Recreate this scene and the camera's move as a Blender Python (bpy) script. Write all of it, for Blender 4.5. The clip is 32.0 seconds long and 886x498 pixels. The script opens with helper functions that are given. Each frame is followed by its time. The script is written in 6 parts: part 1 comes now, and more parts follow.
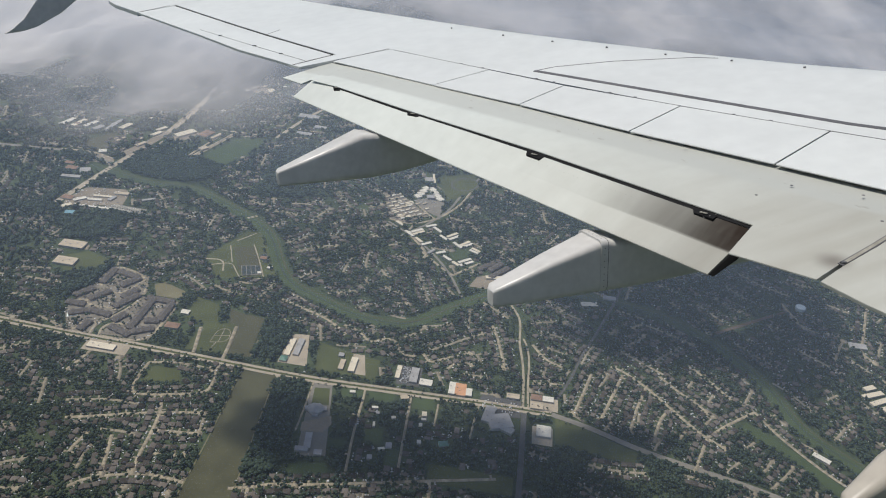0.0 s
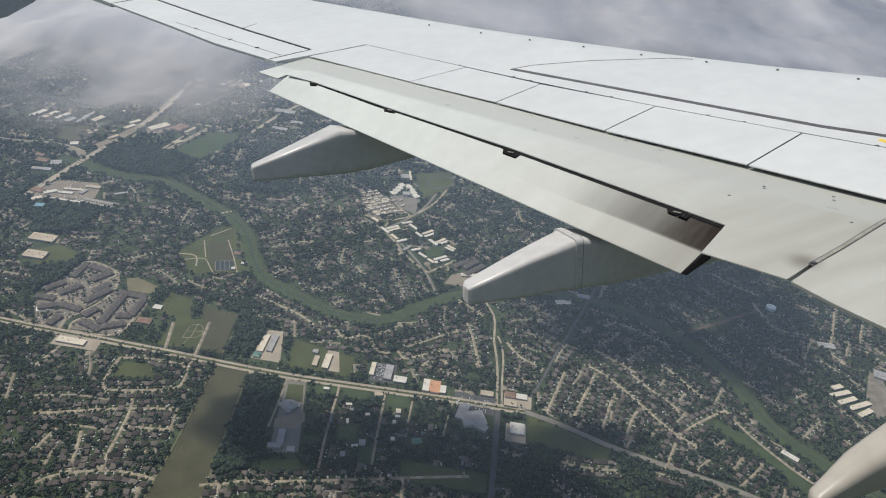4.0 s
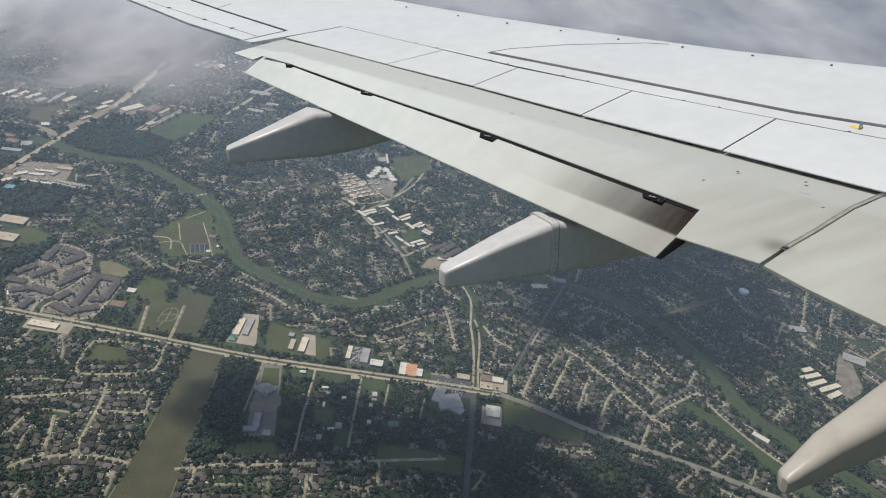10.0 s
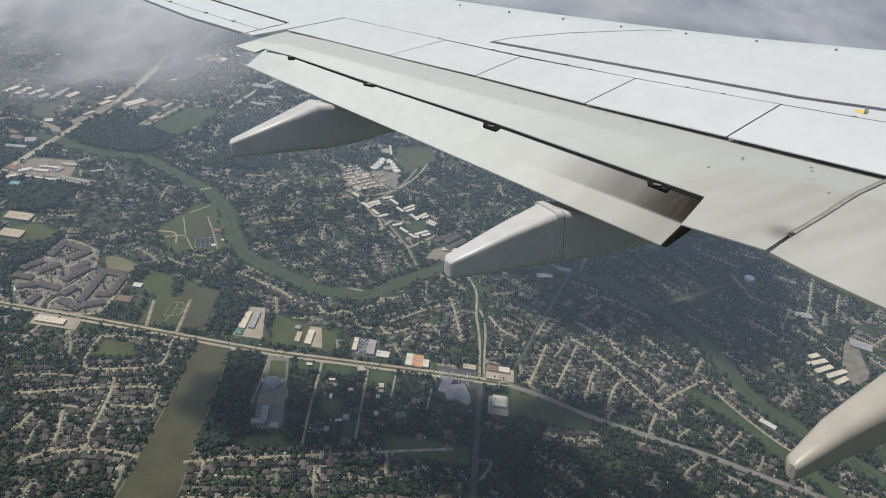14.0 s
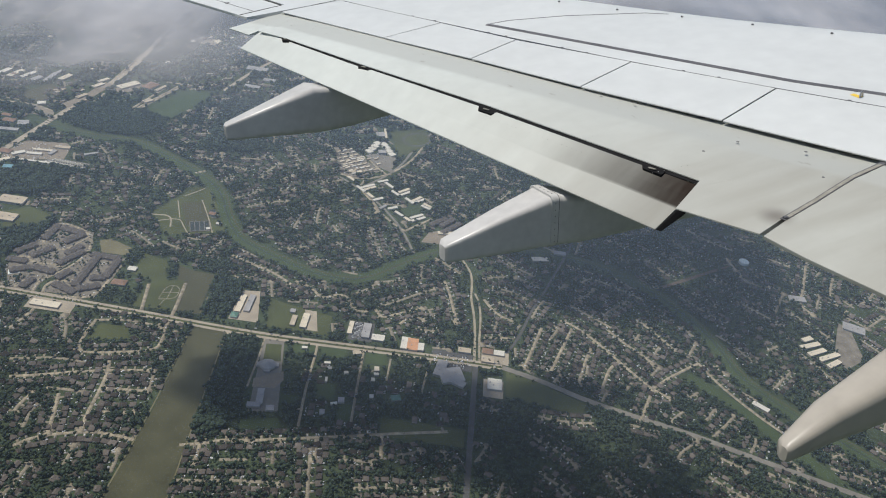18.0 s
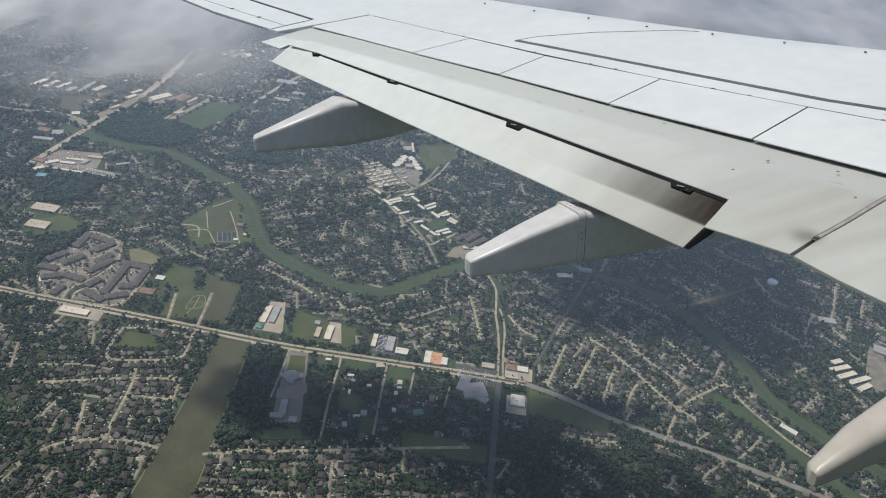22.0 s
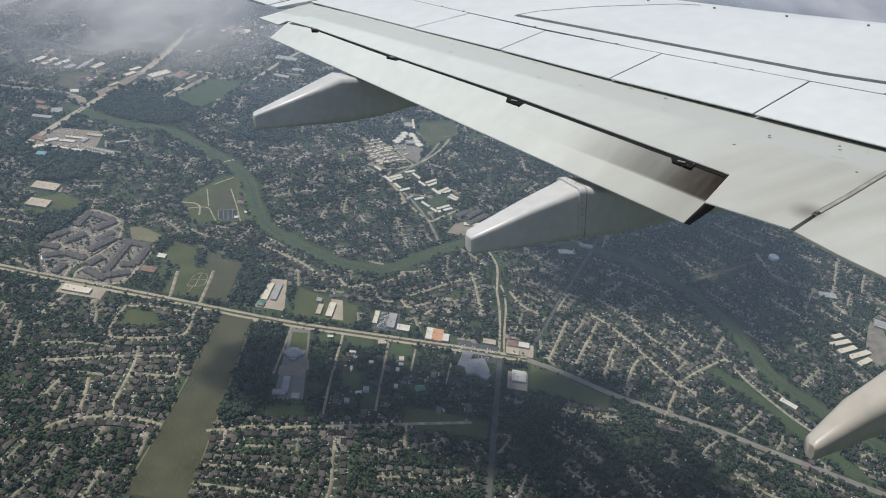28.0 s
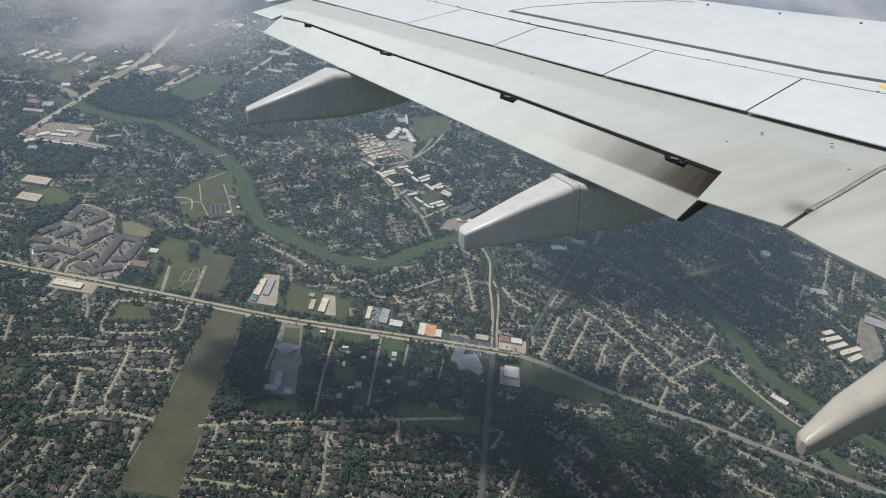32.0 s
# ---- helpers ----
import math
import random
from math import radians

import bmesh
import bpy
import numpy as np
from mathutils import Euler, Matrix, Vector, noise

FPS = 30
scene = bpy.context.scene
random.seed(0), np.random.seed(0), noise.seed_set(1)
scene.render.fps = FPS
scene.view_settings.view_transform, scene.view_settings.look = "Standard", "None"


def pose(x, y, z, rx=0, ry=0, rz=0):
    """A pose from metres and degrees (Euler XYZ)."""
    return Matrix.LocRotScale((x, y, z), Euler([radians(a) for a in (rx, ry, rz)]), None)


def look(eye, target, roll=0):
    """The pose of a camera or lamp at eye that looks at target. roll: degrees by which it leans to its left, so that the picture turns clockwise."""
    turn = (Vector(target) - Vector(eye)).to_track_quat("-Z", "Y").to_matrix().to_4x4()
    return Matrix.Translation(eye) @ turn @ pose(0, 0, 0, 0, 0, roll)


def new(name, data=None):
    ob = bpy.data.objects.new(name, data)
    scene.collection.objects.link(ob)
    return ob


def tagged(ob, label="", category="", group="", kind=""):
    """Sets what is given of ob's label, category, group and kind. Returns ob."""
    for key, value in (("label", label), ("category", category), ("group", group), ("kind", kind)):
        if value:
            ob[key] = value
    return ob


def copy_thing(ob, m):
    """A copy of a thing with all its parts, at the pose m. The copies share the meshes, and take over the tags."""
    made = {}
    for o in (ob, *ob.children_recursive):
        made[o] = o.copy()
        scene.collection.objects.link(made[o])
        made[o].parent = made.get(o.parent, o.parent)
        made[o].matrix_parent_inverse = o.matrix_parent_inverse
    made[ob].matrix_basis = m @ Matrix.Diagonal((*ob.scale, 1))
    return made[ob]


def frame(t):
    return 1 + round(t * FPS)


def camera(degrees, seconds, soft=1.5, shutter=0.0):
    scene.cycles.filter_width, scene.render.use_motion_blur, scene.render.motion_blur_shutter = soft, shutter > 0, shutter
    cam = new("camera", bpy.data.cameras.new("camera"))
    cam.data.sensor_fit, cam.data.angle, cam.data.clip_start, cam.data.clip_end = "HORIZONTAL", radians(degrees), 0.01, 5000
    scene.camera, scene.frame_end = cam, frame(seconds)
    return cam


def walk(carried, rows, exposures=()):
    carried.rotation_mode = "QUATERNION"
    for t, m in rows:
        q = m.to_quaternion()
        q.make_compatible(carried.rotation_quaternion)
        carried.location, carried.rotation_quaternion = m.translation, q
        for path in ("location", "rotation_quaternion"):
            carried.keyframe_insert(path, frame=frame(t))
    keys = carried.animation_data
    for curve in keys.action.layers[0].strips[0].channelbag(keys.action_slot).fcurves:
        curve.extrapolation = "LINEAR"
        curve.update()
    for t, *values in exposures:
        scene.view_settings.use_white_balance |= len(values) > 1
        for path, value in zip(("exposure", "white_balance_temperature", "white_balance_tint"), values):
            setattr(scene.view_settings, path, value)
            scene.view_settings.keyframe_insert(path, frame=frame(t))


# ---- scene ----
# The world stands still with respect to the aeroplane: x runs east, y north, z up from the ground.
cam = camera(56.96, 32.0, soft=1.08)
HEIGHT = 1100.0
PATH = [
    (0.0, pose(-0.003, 0.006, 1099.999, 59.235, -5.414, 7.344)),
    (0.5, pose(-0.005, 0.004, 1099.999, 59.561, -5.585, 6.984)),
    (1.0, pose(-0.005, 0.004, 1099.999, 59.727, -5.719, 6.853)),
    (1.5, pose(-0.002, 0.005, 1100.000, 59.908, -5.800, 6.720)),
    (2.0, pose(-0.004, 0.004, 1100.001, 59.913, -5.826, 6.652)),
    (2.5, pose(-0.004, 0.003, 1100.001, 59.681, -5.821, 6.644)),
    (3.0, pose(-0.002, 0.004, 1099.999, 59.463, -6.188, 6.530)),
    (3.5, pose(-0.005, 0.004, 1099.999, 59.283, -6.561, 6.308)),
    (5.5, pose(-0.005, 0.006, 1099.994, 59.084, -6.996, 5.692)),
    (6.0, pose(-0.001, 0.000, 1099.998, 59.314, -7.151, 5.541)),
    (6.5, pose(0.001, -0.000, 1100.003, 58.782, -6.883, 5.419)),
    (7.0, pose(-0.006, 0.007, 1099.996, 58.650, -6.844, 5.255)),
    (7.5, pose(-0.001, -0.001, 1099.997, 58.955, -7.358, 5.223)),
    (8.0, pose(-0.004, 0.003, 1100.001, 58.783, -7.438, 5.209)),
    (8.5, pose(-0.002, 0.002, 1100.002, 58.739, -7.509, 5.049)),
    (9.0, pose(-0.000, -0.000, 1100.000, 59.048, -8.233, 4.908)),
    (9.5, pose(-0.004, 0.004, 1100.000, 58.815, -8.275, 4.798)),
    (10.0, pose(-0.003, 0.003, 1099.998, 58.186, -7.734, 4.809)),
    (10.5, pose(-0.004, 0.005, 1100.001, 57.974, -7.571, 4.718)),
    (11.0, pose(-0.007, 0.005, 1100.000, 58.085, -7.344, 4.543)),
    (11.5, pose(-0.006, 0.007, 1099.997, 58.055, -7.426, 4.447)),
    (12.0, pose(-0.004, 0.007, 1099.999, 57.745, -7.034, 4.442)),
    (12.5, pose(-0.004, 0.003, 1100.001, 57.753, -6.961, 4.472)),
    (13.0, pose(-0.001, 0.002, 1099.999, 57.910, -7.038, 4.530)),
    (13.5, pose(-0.003, 0.005, 1099.997, 57.789, -6.992, 4.604)),
    (14.0, pose(-0.004, 0.006, 1099.995, 57.554, -6.928, 4.697)),
    (14.5, pose(-0.002, 0.006, 1100.001, 57.192, -6.891, 4.702)),
    (16.5, pose(-0.003, 0.006, 1100.000, 56.696, -6.918, 4.559)),
    (17.0, pose(-0.004, 0.007, 1100.000, 56.505, -6.970, 4.499)),
    (17.5, pose(-0.004, 0.005, 1100.000, 56.337, -6.967, 4.496)),
    (18.0, pose(-0.003, 0.004, 1099.998, 56.440, -7.136, 4.425)),
    (18.5, pose(-0.000, 0.004, 1100.000, 56.619, -7.869, 4.344)),
    (19.0, pose(-0.004, 0.007, 1100.000, 56.069, -7.834, 4.322)),
    (19.5, pose(-0.004, 0.002, 1099.999, 55.948, -7.283, 4.686)),
    (20.0, pose(-0.006, 0.011, 1099.998, 56.773, -7.129, 5.452)),
    (20.5, pose(-0.006, 0.006, 1099.998, 57.796, -7.454, 6.078)),
    (21.0, pose(-0.005, 0.004, 1099.999, 57.595, -7.101, 6.720)),
    (21.5, pose(-0.003, 0.006, 1099.999, 57.192, -6.715, 6.848)),
    (22.0, pose(-0.006, 0.007, 1099.997, 57.199, -6.968, 6.443)),
    (22.5, pose(-0.005, 0.008, 1099.998, 57.240, -7.066, 6.013)),
    (23.0, pose(-0.009, 0.010, 1099.994, 57.167, -7.159, 5.874)),
    (23.5, pose(-0.006, 0.004, 1099.997, 56.959, -7.079, 6.071)),
    (24.0, pose(-0.004, 0.006, 1099.996, 56.656, -6.939, 6.231)),
    (24.5, pose(-0.001, 0.002, 1100.004, 56.305, -6.820, 6.263)),
    (25.0, pose(-0.004, 0.002, 1099.997, 56.310, -6.917, 6.181)),
    (25.5, pose(-0.005, 0.006, 1099.999, 56.104, -6.709, 6.171)),
    (27.5, pose(-0.002, 0.002, 1100.001, 55.659, -6.788, 6.498)),
    (28.0, pose(-0.003, 0.004, 1099.999, 55.575, -6.716, 6.361)),
    (28.5, pose(-0.003, 0.001, 1099.999, 55.512, -6.571, 6.188)),
    (29.0, pose(-0.004, 0.004, 1100.000, 55.627, -6.527, 6.041)),
    (29.5, pose(-0.004, -0.002, 1100.001, 55.907, -6.899, 5.946)),
    (30.0, pose(-0.003, 0.005, 1099.997, 55.935, -7.679, 6.054)),
    (30.5, pose(-0.004, 0.004, 1100.000, 55.795, -7.680, 6.158)),
    (31.0, pose(-0.008, 0.005, 1099.998, 55.486, -7.559, 6.210)),
    (31.5, pose(-0.002, -0.001, 1100.002, 55.377, -7.320, 6.245)),
    (32.0, pose(-0.005, 0.008, 1099.999, 55.312, -7.131, 6.039)),]
EXPOSURES = [(0.0, 0.0, 6500, 10), (14.0, 0.0, 6500, 10), (22.0, 0.02, 6330, 9.5), (32.0, 0.04, 6310, 9.5)]
walk(cam, PATH, EXPOSURES)

# ---- daylight ----
SUN = Vector((-0.4, 0.1, 0.889)).normalized()
world = bpy.data.worlds.new("sky")
scene.world = world
world.use_nodes = True
wn = world.node_tree.nodes
sky = wn.new("ShaderNodeTexSky")
sky.sky_type = "NISHITA"
sky.sun_disc = False
sky.sun_elevation = math.asin(SUN.z)
sky.sun_rotation = math.atan2(SUN.x, SUN.y)
sky.altitude = 1100
sky.air_density = 0.8
sky.dust_density = 1.8
sky.ozone_density = 0.4
wn["Background"].inputs["Strength"].default_value = 0.1
world.node_tree.links.new(sky.outputs["Color"], wn["Background"].inputs["Color"])
lamp = bpy.data.lights.new("sun", "SUN")
lamp.energy = 3.8
lamp.angle = radians(0.53)
lamp.color = (1.0, 0.95, 0.865)
sun = new("sun", lamp)
sun.matrix_world = look(SUN * 100, (0, 0, 0))


# ---- materials ----
def material(name, base, rough=0.6, metal=0.0, spread=0.15, scale=1.0, bump=0.0, island=0.0, fine=8.0, coords="Object", per_object=0.0, spec=0.5):
    """Base colour varied at two scales of noise, and from piece to piece."""
    m = bpy.data.materials.new(name)
    m.use_nodes = True
    nt = m.node_tree
    n, l = nt.nodes, nt.links
    b = n["Principled BSDF"]
    b.inputs["Roughness"].default_value = rough
    b.inputs["Metallic"].default_value = metal
    b.inputs["Specular IOR Level"].default_value = spec
    co = n.new("ShaderNodeTexCoord")
    big = n.new("ShaderNodeTexNoise")
    big.inputs["Scale"].default_value = scale
    big.inputs["Detail"].default_value = 5
    small = n.new("ShaderNodeTexNoise")
    small.inputs["Scale"].default_value = scale * fine
    small.inputs["Detail"].default_value = 3
    for tex in (big, small):
        l.new(co.outputs[coords], tex.inputs["Vector"])
    mix = n.new("ShaderNodeMath")
    mix.operation = "MULTIPLY_ADD"
    l.new(big.outputs["Fac"], mix.inputs[0])
    mix.inputs[1].default_value = 1.3
    l.new(small.outputs["Fac"], mix.inputs[2])
    value = n.new("ShaderNodeMapRange")
    value.inputs["From Min"].default_value = 0.75
    value.inputs["From Max"].default_value = 1.55
    value.inputs["To Min"].default_value = 1 - spread
    value.inputs["To Max"].default_value = 1 + spread
    l.new(mix.outputs[0], value.inputs["Value"])
    factor = value.outputs[0]
    for amount, kind, out in ((island, "ShaderNodeNewGeometry", "Random Per Island"), (per_object, "ShaderNodeObjectInfo", "Random")):
        if amount:
            src = n.new(kind)
            r = n.new("ShaderNodeMapRange")
            r.inputs["To Min"].default_value = 1 - amount
            r.inputs["To Max"].default_value = 1 + amount
            l.new(src.outputs[out], r.inputs["Value"])
            mul = n.new("ShaderNodeMath")
            mul.operation = "MULTIPLY"
            l.new(factor, mul.inputs[0])
            l.new(r.outputs[0], mul.inputs[1])
            factor = mul.outputs[0]
    col = n.new("ShaderNodeVectorMath")
    col.operation = "SCALE"
    col.inputs[0].default_value = base
    l.new(factor, col.inputs["Scale"])
    l.new(col.outputs[0], b.inputs["Base Color"])
    if bump:
        bn = n.new("ShaderNodeBump")
        bn.inputs["Strength"].default_value = bump
        bn.inputs["Distance"].default_value = 0.01
        l.new(small.outputs["Fac"], bn.inputs["Height"])
        l.new(bn.outputs[0], b.inputs["Normal"])
    return m


WHITE = material("wing_paint", (0.58, 0.597, 0.58), 0.32, spread=0.07, scale=0.6, bump=0.02)
# darker, warmer beige, for the innermost fairing only
BEIGE = material("warm_fairing_paint", (0.375, 0.345, 0.295), 0.4, spread=0.09, scale=1.5, bump=0.03)
FAIRING = material("fairing_paint", (0.5, 0.49, 0.467), 0.33, spread=0.13, scale=1.5, bump=0.03)
# near-black for shade painted in the gaps, also used on brackets and joints
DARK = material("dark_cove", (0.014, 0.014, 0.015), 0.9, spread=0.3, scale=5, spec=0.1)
SEAM = material("seam_sealant", (0.09, 0.09, 0.095), 0.6, spread=0.25, scale=6)
WALKLINE = material("walkway_paint", (0.09, 0.09, 0.095), 0.6, spread=0.3, scale=3)
PANELGAP = material("panel_gap", (0.2, 0.2, 0.2), 0.6, spread=0.3, scale=4)
RUBBER = material("beige_seal", (0.27, 0.26, 0.225), 0.95, spread=0.25, scale=8, spec=0.1)
FITTING = material("grey_fitting", (0.2, 0.2, 0.2), 0.6, spread=0.25, scale=6)
STEEL = material("bare_metal", (0.45, 0.44, 0.42), 0.35, 0.9, spread=0.2, scale=10)


def flap_material(name):
    """Pale paint, clean outboard and grimy towards the fuselage."""
    m = material(name, (0.55, 0.575, 0.535), 0.4, spread=0.07, scale=0.8, bump=0.03)
    n, l = m.node_tree.nodes, m.node_tree.links
    b = n["Principled BSDF"]
    clean = b.inputs["Base Color"].links[0].from_socket
    co = n.new("ShaderNodeTexCoord")
    sep = n.new("ShaderNodeSeparateXYZ")
    l.new(co.outputs["Object"], sep.inputs[0])
    dirt = n.new("ShaderNodeTexNoise")
    dirt.inputs["Scale"].default_value = 1.2
    dirt.inputs["Detail"].default_value = 6
    stretch = n.new("ShaderNodeVectorMath")
    stretch.operation = "MULTIPLY"
    stretch.inputs[1].default_value = (0.5, 3.0, 0.5)
    l.new(co.outputs["Object"], stretch.inputs[0])
    l.new(stretch.outputs[0], dirt.inputs["Vector"])
    along = n.new("ShaderNodeMapRange")
    along.inputs["From Min"].default_value = 9.5
    along.inputs["From Max"].default_value = 5.6
    l.new(sep.outputs["Y"], along.inputs["Value"])
    k = n.new("ShaderNodeMapRange")
    k.inputs["From Min"].default_value = 0.3
    k.inputs["From Max"].default_value = 0.7
    k.inputs["To Min"].default_value = 0.6
    k.inputs["To Max"].default_value = 1.0
    l.new(dirt.outputs["Fac"], k.inputs["Value"])
    mul = n.new("ShaderNodeMath")
    mul.operation = "MULTIPLY"
    l.new(along.outputs[0], mul.inputs[0])
    l.new(k.outputs[0], mul.inputs[1])
    mix = n.new("ShaderNodeMix")
    mix.data_type = "RGBA"
    l.new(mul.outputs[0], mix.inputs["Factor"])
    l.new(clean, mix.inputs["A"])
    mix.inputs["B"].default_value = (0.335, 0.325, 0.28, 1)
    spot = n.new("ShaderNodeVectorMath")
    spot.operation = "DISTANCE"
    spot.inputs[1].default_value = (4.27, 5.52, -1.97)
    l.new(co.outputs["Object"], spot.inputs[0])
    near = n.new("ShaderNodeMapRange")
    near.interpolation_type = "SMOOTHSTEP"
    near.inputs["From Min"].default_value = 0.17
    near.inputs["From Max"].default_value = 0.0
    near.inputs["To Max"].default_value = 0.7
    l.new(spot.outputs["Value"], near.inputs["Value"])
    smudge = n.new("ShaderNodeMix")
    smudge.data_type = "RGBA"
    l.new(near.outputs[0], smudge.inputs["Factor"])
    l.new(mix.outputs["Result"], smudge.inputs["A"])
    smudge.inputs["B"].default_value = (0.12, 0.1, 0.08, 1)
    # the nose of the flap, which slides under the spoilers, is set to a duller green-grey
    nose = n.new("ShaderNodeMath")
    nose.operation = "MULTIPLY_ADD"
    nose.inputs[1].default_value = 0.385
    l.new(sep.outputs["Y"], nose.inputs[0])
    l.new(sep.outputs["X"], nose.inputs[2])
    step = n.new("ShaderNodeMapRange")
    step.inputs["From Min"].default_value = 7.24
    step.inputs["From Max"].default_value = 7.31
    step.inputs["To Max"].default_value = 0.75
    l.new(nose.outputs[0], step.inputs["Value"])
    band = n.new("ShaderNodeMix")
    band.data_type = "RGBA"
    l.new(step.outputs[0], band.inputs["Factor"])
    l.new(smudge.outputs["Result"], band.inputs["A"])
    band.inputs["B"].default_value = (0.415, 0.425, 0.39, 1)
    # brown flecks and scuffs on the nose
    scuff = n.new("ShaderNodeTexNoise")
    scuff.inputs["Scale"].default_value = 7.0
    scuff.inputs["Detail"].default_value = 5
    long_way = n.new("ShaderNodeVectorMath")
    long_way.operation = "MULTIPLY"
    long_way.inputs[1].default_value = (1.6, 0.7, 1.0)
    l.new(co.outputs["Object"], long_way.inputs[0])
    l.new(long_way.outputs[0], scuff.inputs["Vector"])
    rare = n.new("ShaderNodeMapRange")
    rare.inputs["From Min"].default_value = 0.66
    rare.inputs["From Max"].default_value = 0.74
    rare.inputs["To Max"].default_value = 0.5
    l.new(scuff.outputs["Fac"], rare.inputs["Value"])
    there = n.new("ShaderNodeMath")
    there.operation = "MULTIPLY"
    l.new(rare.outputs[0], there.inputs[0])
    l.new(step.outputs[0], there.inputs[1])
    flecked = n.new("ShaderNodeMix")
    flecked.data_type = "RGBA"
    l.new(there.outputs[0], flecked.inputs["Factor"])
    l.new(band.outputs["Result"], flecked.inputs["A"])
    flecked.inputs["B"].default_value = (0.17, 0.14, 0.1, 1)
    l.new(flecked.outputs["Result"], b.inputs["Base Color"])
    return m


FLAP = flap_material("flap_paint")


def sooty_shaded_material():
    """Flap paint with a brown exhaust stain and painted facet shade towards the inner end."""
    m = flap_material("sooty_flap_paint")
    n, l = m.node_tree.nodes, m.node_tree.links
    b = n["Principled BSDF"]
    clean = b.inputs["Base Color"].links[0].from_socket
    co = n.new("ShaderNodeTexCoord")
    sep = n.new("ShaderNodeSeparateXYZ")
    l.new(co.outputs["Object"], sep.inputs[0])
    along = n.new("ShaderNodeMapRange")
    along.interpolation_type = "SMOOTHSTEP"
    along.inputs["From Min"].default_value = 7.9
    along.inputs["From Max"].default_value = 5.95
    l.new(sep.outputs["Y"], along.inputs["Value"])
    # the stain, with the front facet's shade painted in, is strongest at the flap's front, which lies at about f = 6.3
    # - 0.34 * y
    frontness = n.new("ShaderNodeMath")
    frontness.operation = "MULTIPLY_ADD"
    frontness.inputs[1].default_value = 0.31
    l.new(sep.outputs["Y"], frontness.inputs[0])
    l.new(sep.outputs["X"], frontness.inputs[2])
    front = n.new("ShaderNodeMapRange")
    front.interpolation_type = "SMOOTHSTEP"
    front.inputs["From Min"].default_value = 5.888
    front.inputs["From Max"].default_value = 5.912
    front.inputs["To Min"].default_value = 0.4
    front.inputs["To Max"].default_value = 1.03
    l.new(frontness.outputs[0], front.inputs["Value"])
    streak = n.new("ShaderNodeTexNoise")
    streak.inputs["Scale"].default_value = 2.5
    streak.inputs["Detail"].default_value = 4
    stretch = n.new("ShaderNodeVectorMath")
    stretch.operation = "MULTIPLY"
    stretch.inputs[1].default_value = (0.35, 1.4, 0.35)
    l.new(co.outputs["Object"], stretch.inputs[0])
    l.new(stretch.outputs[0], streak.inputs["Vector"])
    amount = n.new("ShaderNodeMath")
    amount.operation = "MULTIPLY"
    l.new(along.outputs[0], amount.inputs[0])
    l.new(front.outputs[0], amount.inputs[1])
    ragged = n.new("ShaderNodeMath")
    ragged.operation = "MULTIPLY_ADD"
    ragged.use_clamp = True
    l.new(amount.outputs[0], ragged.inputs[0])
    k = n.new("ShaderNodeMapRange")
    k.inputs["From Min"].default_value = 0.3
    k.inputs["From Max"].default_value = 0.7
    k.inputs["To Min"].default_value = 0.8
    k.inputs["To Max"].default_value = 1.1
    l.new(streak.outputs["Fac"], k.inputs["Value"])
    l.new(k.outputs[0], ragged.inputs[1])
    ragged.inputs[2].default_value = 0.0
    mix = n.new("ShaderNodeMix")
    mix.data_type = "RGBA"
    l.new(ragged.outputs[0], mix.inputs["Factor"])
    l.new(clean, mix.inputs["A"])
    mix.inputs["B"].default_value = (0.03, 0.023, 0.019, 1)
    l.new(mix.outputs["Result"], b.inputs["Base Color"])
    for name, start, end in (("Roughness", 0.4, 0.9), ("Specular IOR Level", 0.5, 0.05)):
        dull = n.new("ShaderNodeMapRange")
        dull.inputs["To Min"].default_value = start
        dull.inputs["To Max"].default_value = end
        l.new(ragged.outputs[0], dull.inputs["Value"])
        l.new(dull.outputs[0], b.inputs[name])
    return m


SOOTY_SHADED = sooty_shaded_material()
YELLOW = material("yellow_paint", (0.75, 0.52, 0.05), 0.5, spread=0.15, scale=20)


# ---- building helpers ----
def mesh_of(name, bm, mat):
    me = bpy.data.meshes.new(name)
    bm.normal_update()
    bm.to_mesh(me)
    bm.free()
    me.materials.append(mat)
    return me


def part(name, bm, mat, parent, label=""):
    """One mesh object under a thing or under a part."""
    ob = new(name, mesh_of(name, bm, mat))
    ob.parent = parent
    return tagged(ob, label)


def prism(corners, thick, bevel=0.004, up=Vector((0, 0, 1))):
    """A plate: its upper outline, given in order, and its thickness downwards."""
    bm = bmesh.new()
    top = [bm.verts.new(c) for c in corners]
    low = [bm.verts.new(Vector(c) - up * thick) for c in corners]
    k = len(top)
    bm.faces.new(top)
    bm.faces.new(low[::-1])
    for i in range(k):
        bm.faces.new((top[i], low[i], low[(i + 1) % k], top[(i + 1) % k]))
    bmesh.ops.recalc_face_normals(bm, faces=bm.faces)
    if bevel:
        bmesh.ops.bevel(bm, geom=list(bm.edges), offset=bevel, segments=1, affect="EDGES")
    return bm


def box(cx, cy, cz, sx, sy, sz, turn=0.0, bevel=0.0):
    """A box standing on cz."""
    bm = bmesh.new()
    bmesh.ops.create_cube(bm, size=1.0, matrix=Matrix.Translation((cx, cy, cz + sz / 2)) @ Matrix.Rotation(turn, 4, "Z") @ Matrix.Diagonal((sx, sy, sz, 1)))
    if bevel:
        bmesh.ops.bevel(bm, geom=list(bm.edges), offset=bevel, segments=2, affect="EDGES")
    return bm


